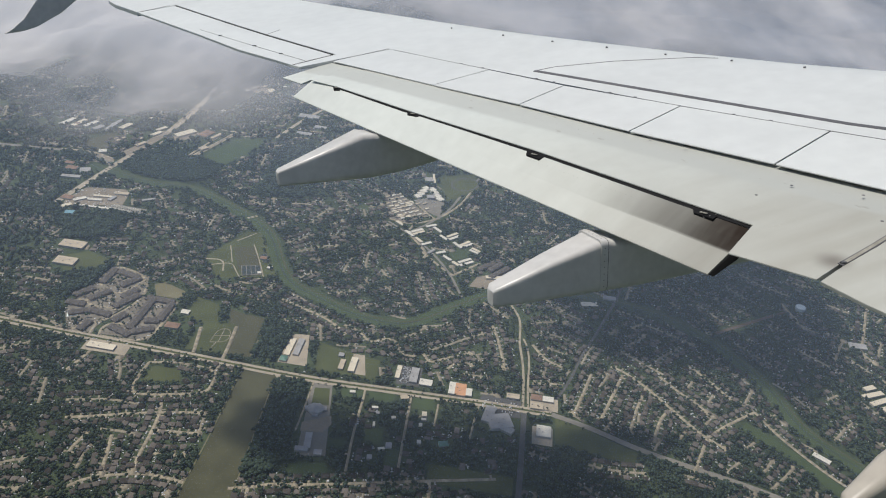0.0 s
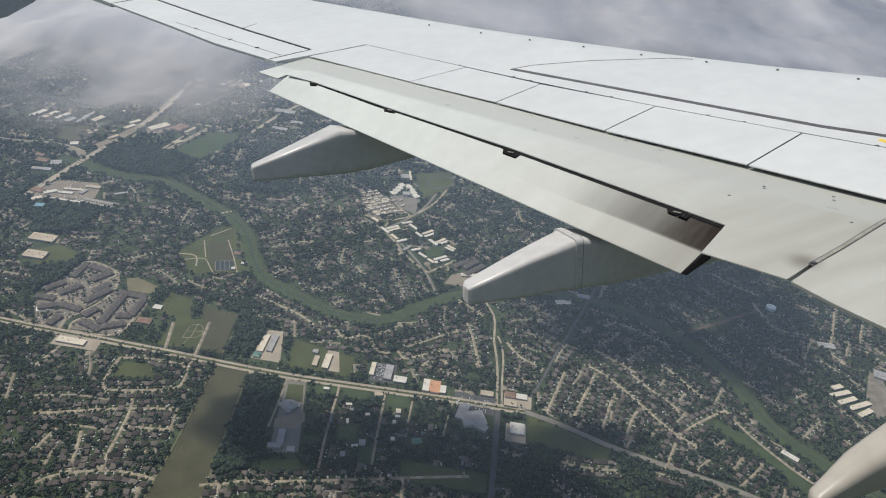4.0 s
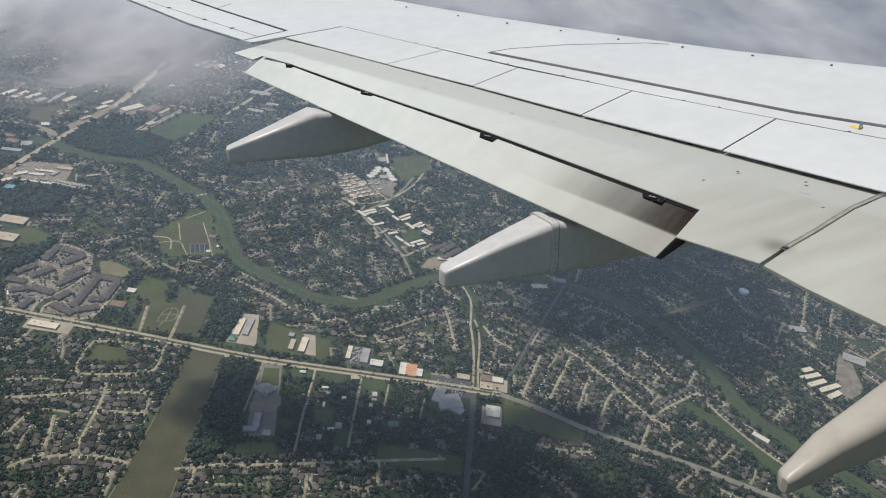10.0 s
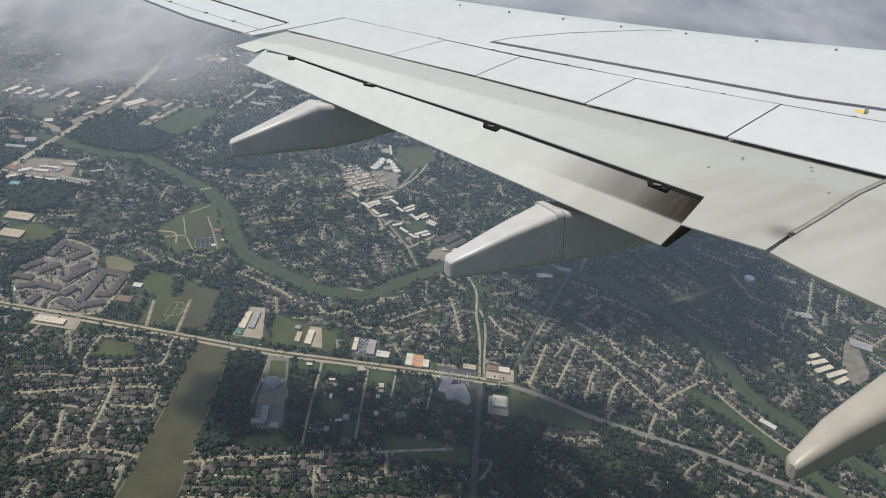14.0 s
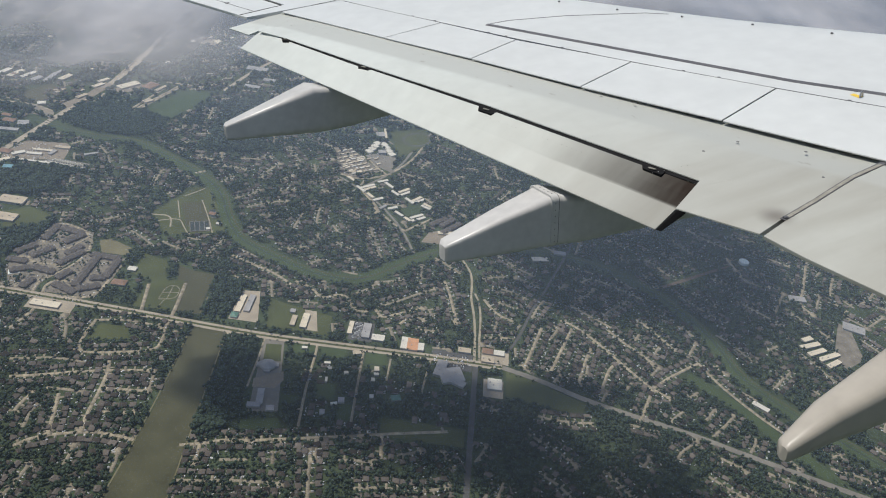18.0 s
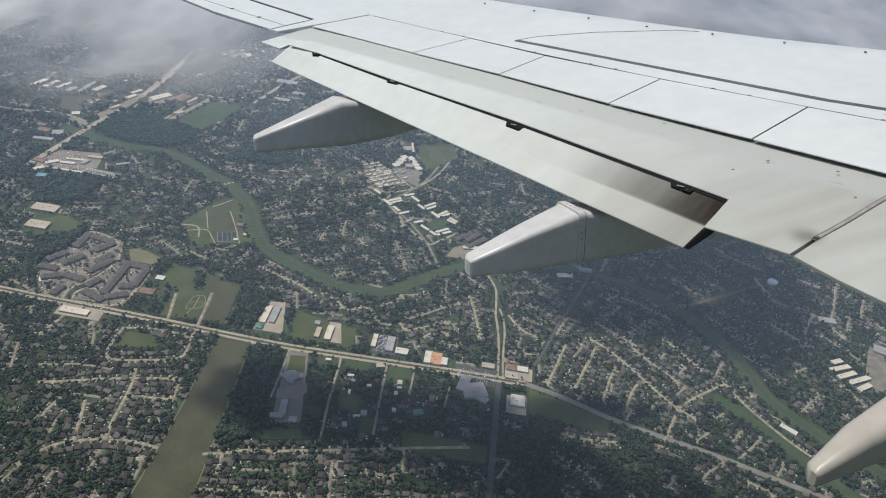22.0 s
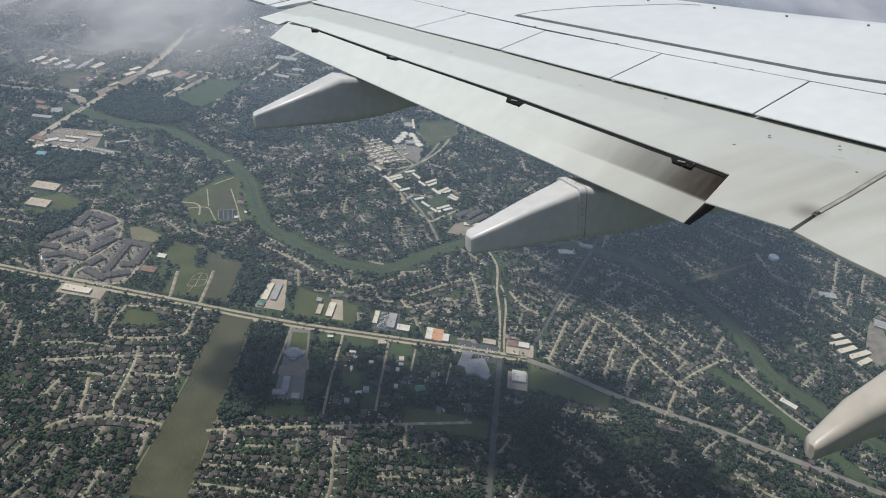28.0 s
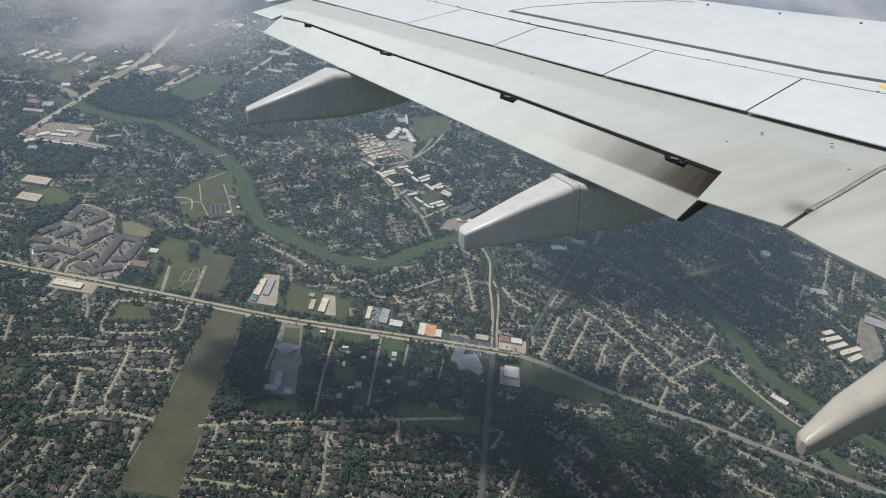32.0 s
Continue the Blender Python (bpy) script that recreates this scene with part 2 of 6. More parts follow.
def loft(rings, closed=True, caps=True):
    """A skin over rings of points of equal number."""
    bm = bmesh.new()
    vs = [[bm.verts.new(p) for p in ring] for ring in rings]
    k = len(vs[0])
    for a, b in zip(vs, vs[1:]):
        for i in range(k if closed else k - 1):
            bm.faces.new((a[i], a[(i + 1) % k], b[(i + 1) % k], b[i]))
    if caps:
        bm.faces.new(vs[0][::-1])
        bm.faces.new(vs[-1])
    bmesh.ops.recalc_face_normals(bm, faces=bm.faces)
    return bm


def smooth(ob, angle=35):
    for p in ob.data.polygons:
        p.use_smooth = True
    ob.data.set_sharp_from_angle(angle=radians(angle))
    return ob


# ---- the wing: x forwards, y outboard from the fuselage's centre line, z up ----
wing = tagged(new("aircraft_wing"), "light grey airliner wing with extended flaps and winglet", "aircraft wing")
wing.matrix_world = Matrix((
    (0.87080, -0.46912, -0.14707, 0.8210),
    (0.48983, 0.85352, 0.17769, -1.4937),
    (0.04217, -0.22677, 0.97303, HEIGHT + 0.3968),
    (0, 0, 0, 1)))
UPN = Vector((-0.1178, -0.1243, 1)).normalized()


def S(f, l, off=0.0):
    """A point of the wing's upper surface, off metres above it."""
    return Vector((f, l, -3.1595 + 0.1243 * l + 0.1178 * f + off))


def table(rows, l):
    xs, ys = zip(*rows)
    if l < xs[0]:
        return ys[0] + (l - xs[0]) * (ys[1] - ys[0]) / (xs[1] - xs[0])
    if l > xs[-1]:
        return ys[-1] + (l - xs[-1]) * (ys[-1] - ys[-2]) / (xs[-1] - xs[-2])
    return float(np.interp(l, xs, ys))


LEADING = [(6.0, 9.0), (7.62, 7.89), (8.78, 7.13), (9.48, 6.71), (10.94, 5.96), (12.44, 5.22), (14.56, 4.36), (15.97, 3.82), (17.61, 3.19)]
HINGE = [(6.36, 6.37), (7.22, 5.94), (8.55, 5.31), (9.89, 4.74), (11.77, 4.01), (12.78, 3.64)]
AILERON_HINGE = [(13.07, 2.91), (14.79, 2.4), (16.41, 1.96), (18.75, 1.36)]
AILERON_EDGE = [(12.93, 2.31), (14.41, 1.81), (15.93, 1.42), (18.72, 0.65), (20.5, 0.3)]


def hinge_line(l):
    return table(HINGE, l) if l < 12.8 else (table(AILERON_HINGE, l) + 0.03 if l > 13.05 else 2.3)


# the fuselage round the cabin, with the window that the view goes out of
def fuselage():
    mid, outer, inner = -0.35, 1.916, 1.856
    fs = [-14.0, -9.0, -4.5, -0.08, 0.31, 4.0, 8.0, 12.0]
    low, high = math.asin((-0.26 - mid) / outer), math.asin((0.065 - mid) / outer)
    angles = [low, high] + [high + (6.28319 - (high - low)) * k / 30 for k in range(1, 30)]
    bm = bmesh.new()
    grid = {}
    for i, f in enumerate(fs):
        for j, a in enumerate(angles):
            for side, r in (("out", outer), ("in", inner)):
                grid[side, i, j] = bm.verts.new((f, r * math.cos(a), mid + r * math.sin(a)))
    m = len(angles)
    for i in range(len(fs) - 1):
        for j in range(m):
            ring = [(i, j), (i + 1, j), (i + 1, (j + 1) % m), (i, (j + 1) % m)]
            if i == 3 and j == 0:
                for p, q in zip(ring, ring[1:] + ring[:1]):
                    bm.faces.new((grid[("out",) + p], grid[("out",) + q], grid[("in",) + q], grid[("in",) + p]))
            else:
                bm.faces.new([grid[("out",) + p] for p in ring])
                bm.faces.new([grid[("in",) + p] for p in ring][::-1])
    for i in (0, len(fs) - 1):
        bm.faces.new([grid["out", i, j] for j in range(m)])
        bm.faces.new([grid["in", i, j] for j in range(m)])
    bmesh.ops.recalc_face_normals(bm, faces=bm.faces)
    ob = tagged(new("fuselage_wall", mesh_of("fuselage_wall", bm, WHITE)), "white painted fuselage wall with a cabin window", "fuselage", kind="structure")
    ob.matrix_world = wing.matrix_world
    return smooth(ob, 30)


fuselage()

# wing box with its rounded leading edge
rings = []
lats = [1.2, 3.2, 4, 5, 6, 7, 8, 9, 10, 11, 12, 12.78, 12.785, 13.05, 13.055, 14, 15, 16, 17, 18, 18.9]
for l in lats:
    back, front = hinge_line(l), table(LEADING, l)
    if 12.782 < l < 13.052:
        back = table(AILERON_EDGE, l)
    ring = []
    for k in range(9):
        ring.append(S(back + (front - back) * k / 8, l))
    nose = 0.16 + 0.02 * max(0, 12 - l)
    for k in range(1, 9):
        a = k / 8 * math.pi
        ring.append(S(front + 0.3 * math.sin(a), l, -nose * (1 - math.cos(a)) / 2 * 2))
    ring.append(S(back, l, -0.03 if 12.77 < l < 13.06 else -0.25))
    rings.append(ring)
smooth(part("wing_skin", loft(rings), WHITE, wing, "pale grey painted upper skin"), 30)


def plate(name, outline, thick, mat, parent=wing, label="", bevel=0.004):
    return part(name, prism([S(*p) for p in outline], thick, bevel, UPN), mat, parent, label)


def line_strip(name, points, width, mat, parent=wing, lift=0.003, label=""):
    """A narrow raised strip that follows points of the surface."""
    pts = [S(*p) for p in points]
    left, right = [], []
    for i, p in enumerate(pts):
        d = (pts[min(i + 1, len(pts) - 1)] - pts[max(i - 1, 0)]).normalized()
        side = UPN.cross(d) * width / 2
        left.append(p + side + UPN * lift)
        right.append(p - side + UPN * lift)
    return part(name, prism(left + right[::-1], lift * 2, 0, UPN), mat, parent, label)


# near-black sheets that paint the shade under spoilers, flaps and aileron
plate("flap_cove", [(7.6, 3.6, -0.09), (6.6, 6, -0.09), (3.75, 12.7, -0.09), (2.8, 12.65, -0.09), (3.2, 11.4, -0.09), (4.9, 7.0, -0.09), (5.4, 5.6, -0.09), (5.9, 3.6, -0.09)], 0.03, DARK, label="near-black sheet painted as the shaded hollow behind the spoilers")
plate("flap_slot", [(4.3, 6.19, -0.016), (3.66, 8.41, -0.016), (3.08, 10.18, -0.016), (2.65, 11.59, -0.016), (2.44, 12.11, -0.016), (2.408, 12.08, -0.016), (2.548, 11.55, -0.019), (2.966, 10.1, -0.019), (3.253, 9.21, -0.018), (3.526, 8.32, -0.018), (3.96, 6.81, -0.018), (4.16, 6.195, -0.018)], 0.003, DARK, label="near-black strip painted as the shaded slot between the flaps", bevel=0)
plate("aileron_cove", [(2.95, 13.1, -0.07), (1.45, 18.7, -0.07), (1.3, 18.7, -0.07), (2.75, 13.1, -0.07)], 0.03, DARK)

# spoilers; the near-black sheet below shows as a lip of shade behind each
joints = [((3.64, 12.775), (2.81, 12.765)), ((4.31, 10.98), (3.53, 10.87)), ((4.72, 9.87), (4.03, 9.62)), ((5.31, 8.55), (4.52, 8.28)), ((5.94, 7.22), (5.06, 6.94)), ((6.62, 5.85), (5.62, 5.5))]
for (a, b), (c, d) in zip(joints, joints[1:]):
    g = 0.008
    plate("spoiler", [(a[0] - 0.004, a[1] - g), (b[0], b[1] - g), (d[0], d[1] + g), (c[0] - 0.004, c[1] + g)], 0.014, WHITE, bevel=0.003)
plate("fixed_panel", [(6.6, 5.83), (5.61, 5.48), (6.1, 4.2), (7.4, 4.2)], 0.014, WHITE)
for f, l in ((4.66, 10.29), (4.72, 10.05), (5.03, 9.34), (5.15, 9.05), (5.6, 8.05), (5.77, 7.72), (6.23, 6.66), (4.15, 11.45), (4.28, 11.1)):
    hb = box(0, 0, 0, 0.02, 0.03, 0.008, 0.4, 0.002)
    bmesh.ops.translate(hb, vec=S(table(HINGE, l) + 0.012, l, -0.003), verts=hb.verts)
    part("spoiler_hinge", hb, SEAM, wing)

line_strip("spoiler_hinge_joint", [(table(HINGE, l) - 0.002, l, 0.0) for l in np.linspace(5.6, 12.7, 24)], 0.006, PANELGAP, label="dark joint along the spoiler hinges")
# walkway lines
line_strip("walkway_line", [(4.72, 10.57), (6.19, 7.25), (6.62, 6.5), (7.4, 5.1)], 0.066, WALKLINE, label="dark grey walkway line")
line_strip("walkway_line", [(4.72, 10.57), (5.0, 10.55), (5.64, 10.29), (6.44, 9.8), (6.62, 9.6)], 0.016, PANELGAP)
line_strip("skin_joint", [(3.64, 12.8), (2.81, 12.74)], 0.005, SEAM)
line_strip("skin_joint", [(1.26, 18.85), (0.67, 18.7)], 0.014, SEAM)
line_strip("skin_joint", [(2.35, 14.98), (2.61, 15.14)], 0.01, SEAM)

# leading edge fittings
for f, l in ((5.15, 12.3), (5.51, 11.55), (5.89, 10.83), (6.25, 10.1), (6.66, 9.41), (7.07, 8.72), (7.49, 8.01), (4.75, 13.2)):
    fb = box(0, 0, 0, 0.02, 0.03, 0.018, 0.5, 0.005)
    bmesh.ops.translate(fb, vec=S(f, l, 0.0), verts=fb.verts)
    part("leading_edge_fitting", fb, FITTING, wing, "small dark grey fitting")

# escape rope fitting
loop = []
for a in np.linspace(0, math.pi, 9):
    c = S(6.37, 6.66, 0.0) + Vector((0.03 * math.cos(a), 0.012 * math.cos(a), 0.05 * math.sin(a)))
    out = Vector((math.cos(a), 0.4 * math.cos(a), math.sin(a))).normalized()
    side = Vector((-0.4, 1, 0)).normalized()
    loop.append([c + out * 0.008 * math.cos(b) + side * 0.008 * math.sin(b) for b in np.linspace(0, 6.283, 7)[:-1]])
hook = part("rope_fitting", loft(loop), STEEL, wing, "small metal escape rope loop on a yellow patch")
plate("warning_patch", [(6.335, 6.655, 0.003), (6.33, 6.745, 0.003), (6.38, 6.745, 0.003), (6.385, 6.655, 0.003)], 0.003, YELLOW, hook, "yellow paint patch", bevel=0)

# main flap: rounded forward band, then the flat rear of the panel
FRONT = [(5.628, 5.766), (5.443, 6.198), (5.136, 7.019), (4.597, 8.39), (4.096, 9.748), (3.652, 10.882), (3.282, 11.886), (2.867, 12.934)]
REAR = [(5.1, 5.66), (4.72, 6.5), (4.19, 8.02), (3.72, 9.3), (3.02, 11.09), (2.45, 12.5)]
END = [(4.02, 5.41), (4.19, 6.2), (3.56, 8.41), (2.98, 10.18), (2.55, 11.59), (2.34, 12.11)]


def by_lat(rows, l):
    return table(sorted((b, a) for a, b in rows), l)


FL = [5.72, 5.9, 5.97, 6.08, 6.2, 6.6, 7.4, 8.41, 9.3, 10.18, 11, 11.59, 12.1]
rings = []
for l in FL:
    front = by_lat(FRONT, l)
    band = by_lat(REAR, l)
    if l <= 5.97:
        rear = 3.78 + (5.97 - l) * 0.43
    elif l < 6.2:
        rear = 3.78 + (l - 5.97) * 1.78
    else:
        rear = by_lat(END[1:], l)
    band = max(band, rear + 0.2)
    low = 0.055 - 0.03 * min(1.0, max(0.0, (l - 6.5) / 4.5))
    ring = [S(front + 0.06, l, -0.2), S(front + 0.03, l, -low - 0.035), S(front, l, -low), S(front * 0.6 + band * 0.4, l, -0.65 * low), S(front * 0.25 + band * 0.75, l, -0.016), S(band, l, 0.0),
            S((band + rear) / 2, l, 0.0), S(rear, l, -0.004), S(rear, l, -0.012), S(rear + 0.3, l, -0.1), S(band, l, -0.16)]
    rings.append(ring)
edge = [(5.6, 5.69, -0.2), (5.6, 5.73, -0.09), (5.57, 5.71, -0.055), (5.29, 5.69, -0.036), (4.95, 5.64, -0.016), (4.565, 5.544, 0), (4.279, 5.476, 0), (4.02, 5.414, -0.004), (4.02, 5.414, -0.012), (4.28, 5.48, -0.1), (4.6, 5.55, -0.16)]
rings.insert(0, [S(*p) for p in edge])
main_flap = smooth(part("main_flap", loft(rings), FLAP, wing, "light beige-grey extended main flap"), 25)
plate("flap_tip", [(3.2, 12.1, -0.025), (3.05, 12.5, -0.025), (2.9, 12.84, -0.03), (2.098, 12.659, -0.06), (2.243, 12.213, -0.06), (2.36, 12.191, -0.03)], 0.012, FLAP, bevel=0)
for l0, l1, f0, f1 in ((6.0, 12.0, 0.35, 0.33), (6.3, 11.9, 0.62, 0.6)):
    for k in range(70):
        l = l0 + (l1 - l0) * k / 69
        front, rear = by_lat(FRONT, l), by_lat(END[1:], max(l, 6.2))
        rivet = bmesh.new()
        bmesh.ops.create_icosphere(rivet, subdivisions=1, radius=0.0028, matrix=Matrix.Translation(S(front + (rear - front) * f0, l, -0.004)))
        part("rivet", rivet, FAIRING, main_flap)

# rows of rivets across the inner end of the panel
for l0 in (6.02, 6.38, 7.2):
    for k in range(16):
        f = by_lat(REAR, l0) - 0.05 - 0.05 * k * (0.75 if l0 > 7 else 1.0)
        rivet = bmesh.new()
        bmesh.ops.create_icosphere(rivet, subdivisions=1, radius=0.003, matrix=Matrix.Translation(S(f, l0 + 0.1 * k / 15, 0.0)))
        part("rivet", rivet, FAIRING, main_flap)

for f, l in ((4.913, 7.394), (4.961, 7.23), (4.873, 6.55), (4.539, 6.566), (5.174, 6.131), (4.96, 5.763), (5.223, 6.731), (4.577, 8.033), (4.695, 7.667)):
    plug = bmesh.new()
    bmesh.ops.create_cone(plug, cap_ends=True, segments=8, radius1=0.014, radius2=0.01, depth=0.004, matrix=Matrix.Translation(S(f, l, -0.012 if f - 6.9 + 0.3 * l > 0.2 else 0.0)))
    part("access_plug", plug, SEAM, main_flap, "small dark plug")

# aft flap, set lower and steeper
AFT = [((2.4, 12.14), (2.115, 12.166), 0.184), ((2.563, 11.55), (2.26, 11.621), 0.187), ((2.976, 10.1), (2.652, 10.18), 0.198), ((3.25, 9.21), (2.918, 9.241), 0.212), ((3.523, 8.32), (3.164, 8.369), 0.225), ((3.81, 7.3), (3.451, 7.31), 0.233), ((3.953, 6.81), (3.586, 6.82), 0.238), ((4.173, 6.195), (3.785, 6.169), 0.257)]
rings = []
for (f0, l0), (f1, l1), drop in AFT:
    mid = lambda k: (f0 + (f1 - f0) * k, l0 + (l1 - l0) * k)
    slot = 0.01 * min(1.0, max(0.0, (l0 - 8.8) / 2)) + 0.016 * max(0.0, min(1.0, (6.9 - l0) / 0.6))
    f0 -= slot
    fold = min(1.0, max(0.0, (9.2 - l0) / 2.5))  # the crease fades out towards the tip
    rings.append([S(f0 + 0.03, l0, -0.09), S(f0 + 0.012, l0, -0.012 - slot), S(f0, l0, -0.012 - slot), S(*mid(0.25), -(0.29 + 0.01 * fold) * drop), S(*mid(0.47), -(0.5 + 0.1 * fold) * drop), S(*mid(0.5), -(0.53 + 0.09 * fold) * drop), S(f1, l1, -drop), S(f1, l1, -drop - 0.008), S(*mid(0.5), -0.86 * drop)])
aft_flap = smooth(part("aft_flap", loft(rings), SOOTY_SHADED, wing, "extended aft flap, sooty at its inner end"), 9)
for k in range(30):
    l = 6.8 + 1.5 * k / 29
    f = 3.752 - 0.285 * (l - 7.3)
    rivet = bmesh.new()
    bmesh.ops.create_icosphere(rivet, subdivisions=1, radius=0.0018, matrix=Matrix.Translation(S(f, l, -0.0475)))
    part("rivet", rivet, FITTING, aft_flap)
# end rib of the aft flap, near-black to paint the shaded gap beside the inner panel
part("flap_end_rib", prism([S(4.16, 6.19, -0.03), S(3.98, 6.17, -0.165), S(3.79, 6.165, -0.262), S(3.83, 6.15, -0.28), S(4.03, 6.15, -0.21), S(4.2, 6.16, -0.1)], 0.02, 0.004, Vector((0, -1, 0))), DARK, aft_flap, "near-black end rib of the aft flap with the gap's shade painted in")
# hinge brackets in the gap between the flaps
BRACKETS = [((2.522, 11.7), (2.579, 11.503), (2.547, 11.489), (2.497, 11.575)), ((2.963, 10.21), (3.038, 9.971), (2.989, 9.996), (2.93, 10.138)),
            ((3.513, 8.45), (3.584, 8.201), (3.512, 8.219), (3.465, 8.379)), ((4.025, 6.679), (4.08, 6.456), (4.034, 6.45), (3.985, 6.611))]
for outline in BRACKETS:
    br = part("flap_bracket", prism([S(*p, off) for p, off in zip(outline, (-0.008, -0.008, -0.017, -0.017))], 0.03, 0, UPN), DARK, wing, "dark hinge bracket in the flap gap")
    f, l = (sum(p[k] for p in outline) / 4 for k in (0, 1))
    w = abs(outline[1][1] - outline[0][1])
    pin = box(0, 0, 0, 0.02, w * 0.3, 0.008, 0.31, 0.003)
    bmesh.ops.translate(pin, vec=S(f - 0.006, l, -0.009), verts=pin.verts)
    part("pin", pin, RUBBER, br, "worn metal lug")

# inner flap beyond the seam, and its sealing strip
plate("inner_flap", [(5.5, 5.66), (5.13, 5.63), (4.63, 5.52), (4.28, 5.45), (4.02, 5.38), (4.05, 5.05), (4.14, 4.51), (4.35, 3.6), (6.2, 3.6), (5.9, 4.6), (5.6, 5.5)], 0.03, FLAP, label="beige-grey inner flap panel")
line_strip("seal_strip", [(4.27, 5.465), (4.63, 5.535), (5.13, 5.65), (5.5, 5.69)], 0.042, SEAM, lift=0.003, label="dark rubber seal between flap panels")
line_strip("seal_strip", [(4.29, 5.466), (4.63, 5.536), (5.13, 5.65), (5.45, 5.68)], 0.026, RUBBER, lift=0.005, label="dull beige sealing strip")
clip = box(0, 0, 0, 0.035, 0.035, 0.014, 0.2, 0.004)
bmesh.ops.translate(clip, vec=S(4.3, 5.47, 0.0), verts=clip.verts)
part("seal_clip", clip, SEAM, wing, "dark clip at the end of the seal")

# aileron with its tab
plate("aileron", [(2.9, 13.06), (2.39, 14.79), (1.95, 16.41), (1.35, 18.74), (0.66, 18.7), (1.42, 15.93), (1.81, 14.41), (2.31, 12.95)], 0.04, WHITE, label="pale grey aileron")
# near-black strip on the skin paints the dark of the aileron's gap
line_strip("aileron_gap", [(2.9, 13.06), (2.39, 14.79), (1.95, 16.41), (1.35, 18.74)], 0.022, DARK, lift=0.004, label="near-black strip painted as the gap in front of the aileron")
line_strip("aileron_tab_joint", [(1.5, 16.19), (2.06, 14.39), (2.5, 13.03)], 0.007, SEAM)
line_strip("aileron_end_joint", [(2.9, 13.05), (2.31, 12.95)], 0.016, DARK)
for f, l in ((1.72, 15.5), (2.06, 14.4), (2.3, 13.65)):
    tb = box(0, 0, 0, 0.06, 0.014, 0.012, 0.1, 0.003)
    bmesh.ops.translate(tb, vec=S(f, l, 0), verts=tb.verts)
    part("tab_fitting", tb, SEAM, wing)
plate("wing_tip", [(2.6, 18.9), (1.4, 18.8), (0.65, 18.75), (0.3, 20.0), (0.2, 20.6), (1.6, 20.4)], 0.08, WHITE)

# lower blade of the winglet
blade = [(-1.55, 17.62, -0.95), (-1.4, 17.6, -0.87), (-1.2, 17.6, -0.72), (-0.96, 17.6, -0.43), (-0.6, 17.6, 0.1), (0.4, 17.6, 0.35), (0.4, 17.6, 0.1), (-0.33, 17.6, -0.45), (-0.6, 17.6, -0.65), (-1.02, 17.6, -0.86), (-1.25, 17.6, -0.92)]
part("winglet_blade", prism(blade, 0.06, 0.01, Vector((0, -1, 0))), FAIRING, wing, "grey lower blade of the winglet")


# flap track fairings: tapered canoes below the flaps
def fairing_ring(f, l, w, top, low, roundness):
    r = min(w, (top - low) / 2) * 0.5
    ring = []
    for sx, sz, a0 in ((1, 1, 0), (-1, 1, 90), (-1, -1, 180), (1, -1, 270)):
        rr = min(r * 2, r * (0.55 if sz > 0 else 0.8) * roundness)
        for k in range(5):
            a = radians(a0 + 22.5 * k)
            ring.append(Vector((f, l + sx * (w - rr) + rr * math.cos(a), (top - rr if sz > 0 else low + rr) + rr * math.sin(a))))
    # extra points keep the flat sides flat
    full = []
    for k, p in enumerate(ring):
        full.append(p)
        if k % 5 == 4:
            q = ring[(k + 1) % len(ring)]
            full += [p.lerp(q, 0.12), p.lerp(q, 0.88)]
    return full


def fairing(name, stations, seam_at, bolts, roundness=1.0, paint=FAIRING):
    """stations: forward place, centre, half width, top and bottom."""
    body = smooth(part(name, loft([fairing_ring(*st, roundness) for st in stations]), paint, wing, "light grey canoe-shaped flap track fairing"), 40)
    if seam_at:
        f, l, w, top, low = seam_at
        # a strap over the joint, with a dark gap in front of it and bolts along it
        smooth(part("joint_strap", loft([fairing_ring(f + d, l, w + 0.005, top + 0.005, low - 0.004, roundness) for d in (-0.045, 0.02)]), paint, body, "pale metal strap over the joint"), 40)
        part("fairing_joint", loft([fairing_ring(f + d, l, w + 0.004, top + 0.004, low - 0.003, roundness) for d in (0.02, 0.026)]), SEAM, body)
        for k in range(bolts):
            bolt = bmesh.new()
            z = low + 0.06 + (top - low - 0.12) * k / max(1, bolts - 1)
            bmesh.ops.create_icosphere(bolt, subdivisions=1, radius=0.0052, matrix=Matrix.Translation((f - 0.012, l - w - 0.004, z)))
            part("bolt", bolt, SEAM, body)
            if k < 4:
                bolt = bmesh.new()
                bmesh.ops.create_icosphere(bolt, subdivisions=1, radius=0.0052, matrix=Matrix.Translation((f - 0.012, l - w + 0.06 + 0.06 * k, top + 0.004)))
                part("bolt", bolt, SEAM, body)
    return body


fairing("flap_track_fairing", [(1.495, 10.36, 0.05, -2.09, -2.225), (1.52, 10.37, 0.075, -2.07, -2.245), (2.0, 10.42, 0.14, -1.92, -2.26), (2.45, 10.44, 0.21, -1.767, -2.268), (2.6, 10.45, 0.19, -1.79, -2.27), (2.9, 10.46, 0.175, -1.8, -2.25), (4.2, 10.46, 0.16, -1.7, -2.05)], None, 0)
fairing("flap_track_fairing", [(2.47, 7.07, 0.05, -2.42, -2.54), (2.5, 7.08, 0.08, -2.395, -2.555), (3.0, 7.13, 0.13, -2.26, -2.585), (3.47, 7.17, 0.175, -2.15, -2.6), (3.75, 7.18, 0.18, -2.2, -2.62), (5.2, 7.18, 0.18, -2.1, -2.6)], (3.46, 7.17, 0.176, -2.15, -2.6), 7)
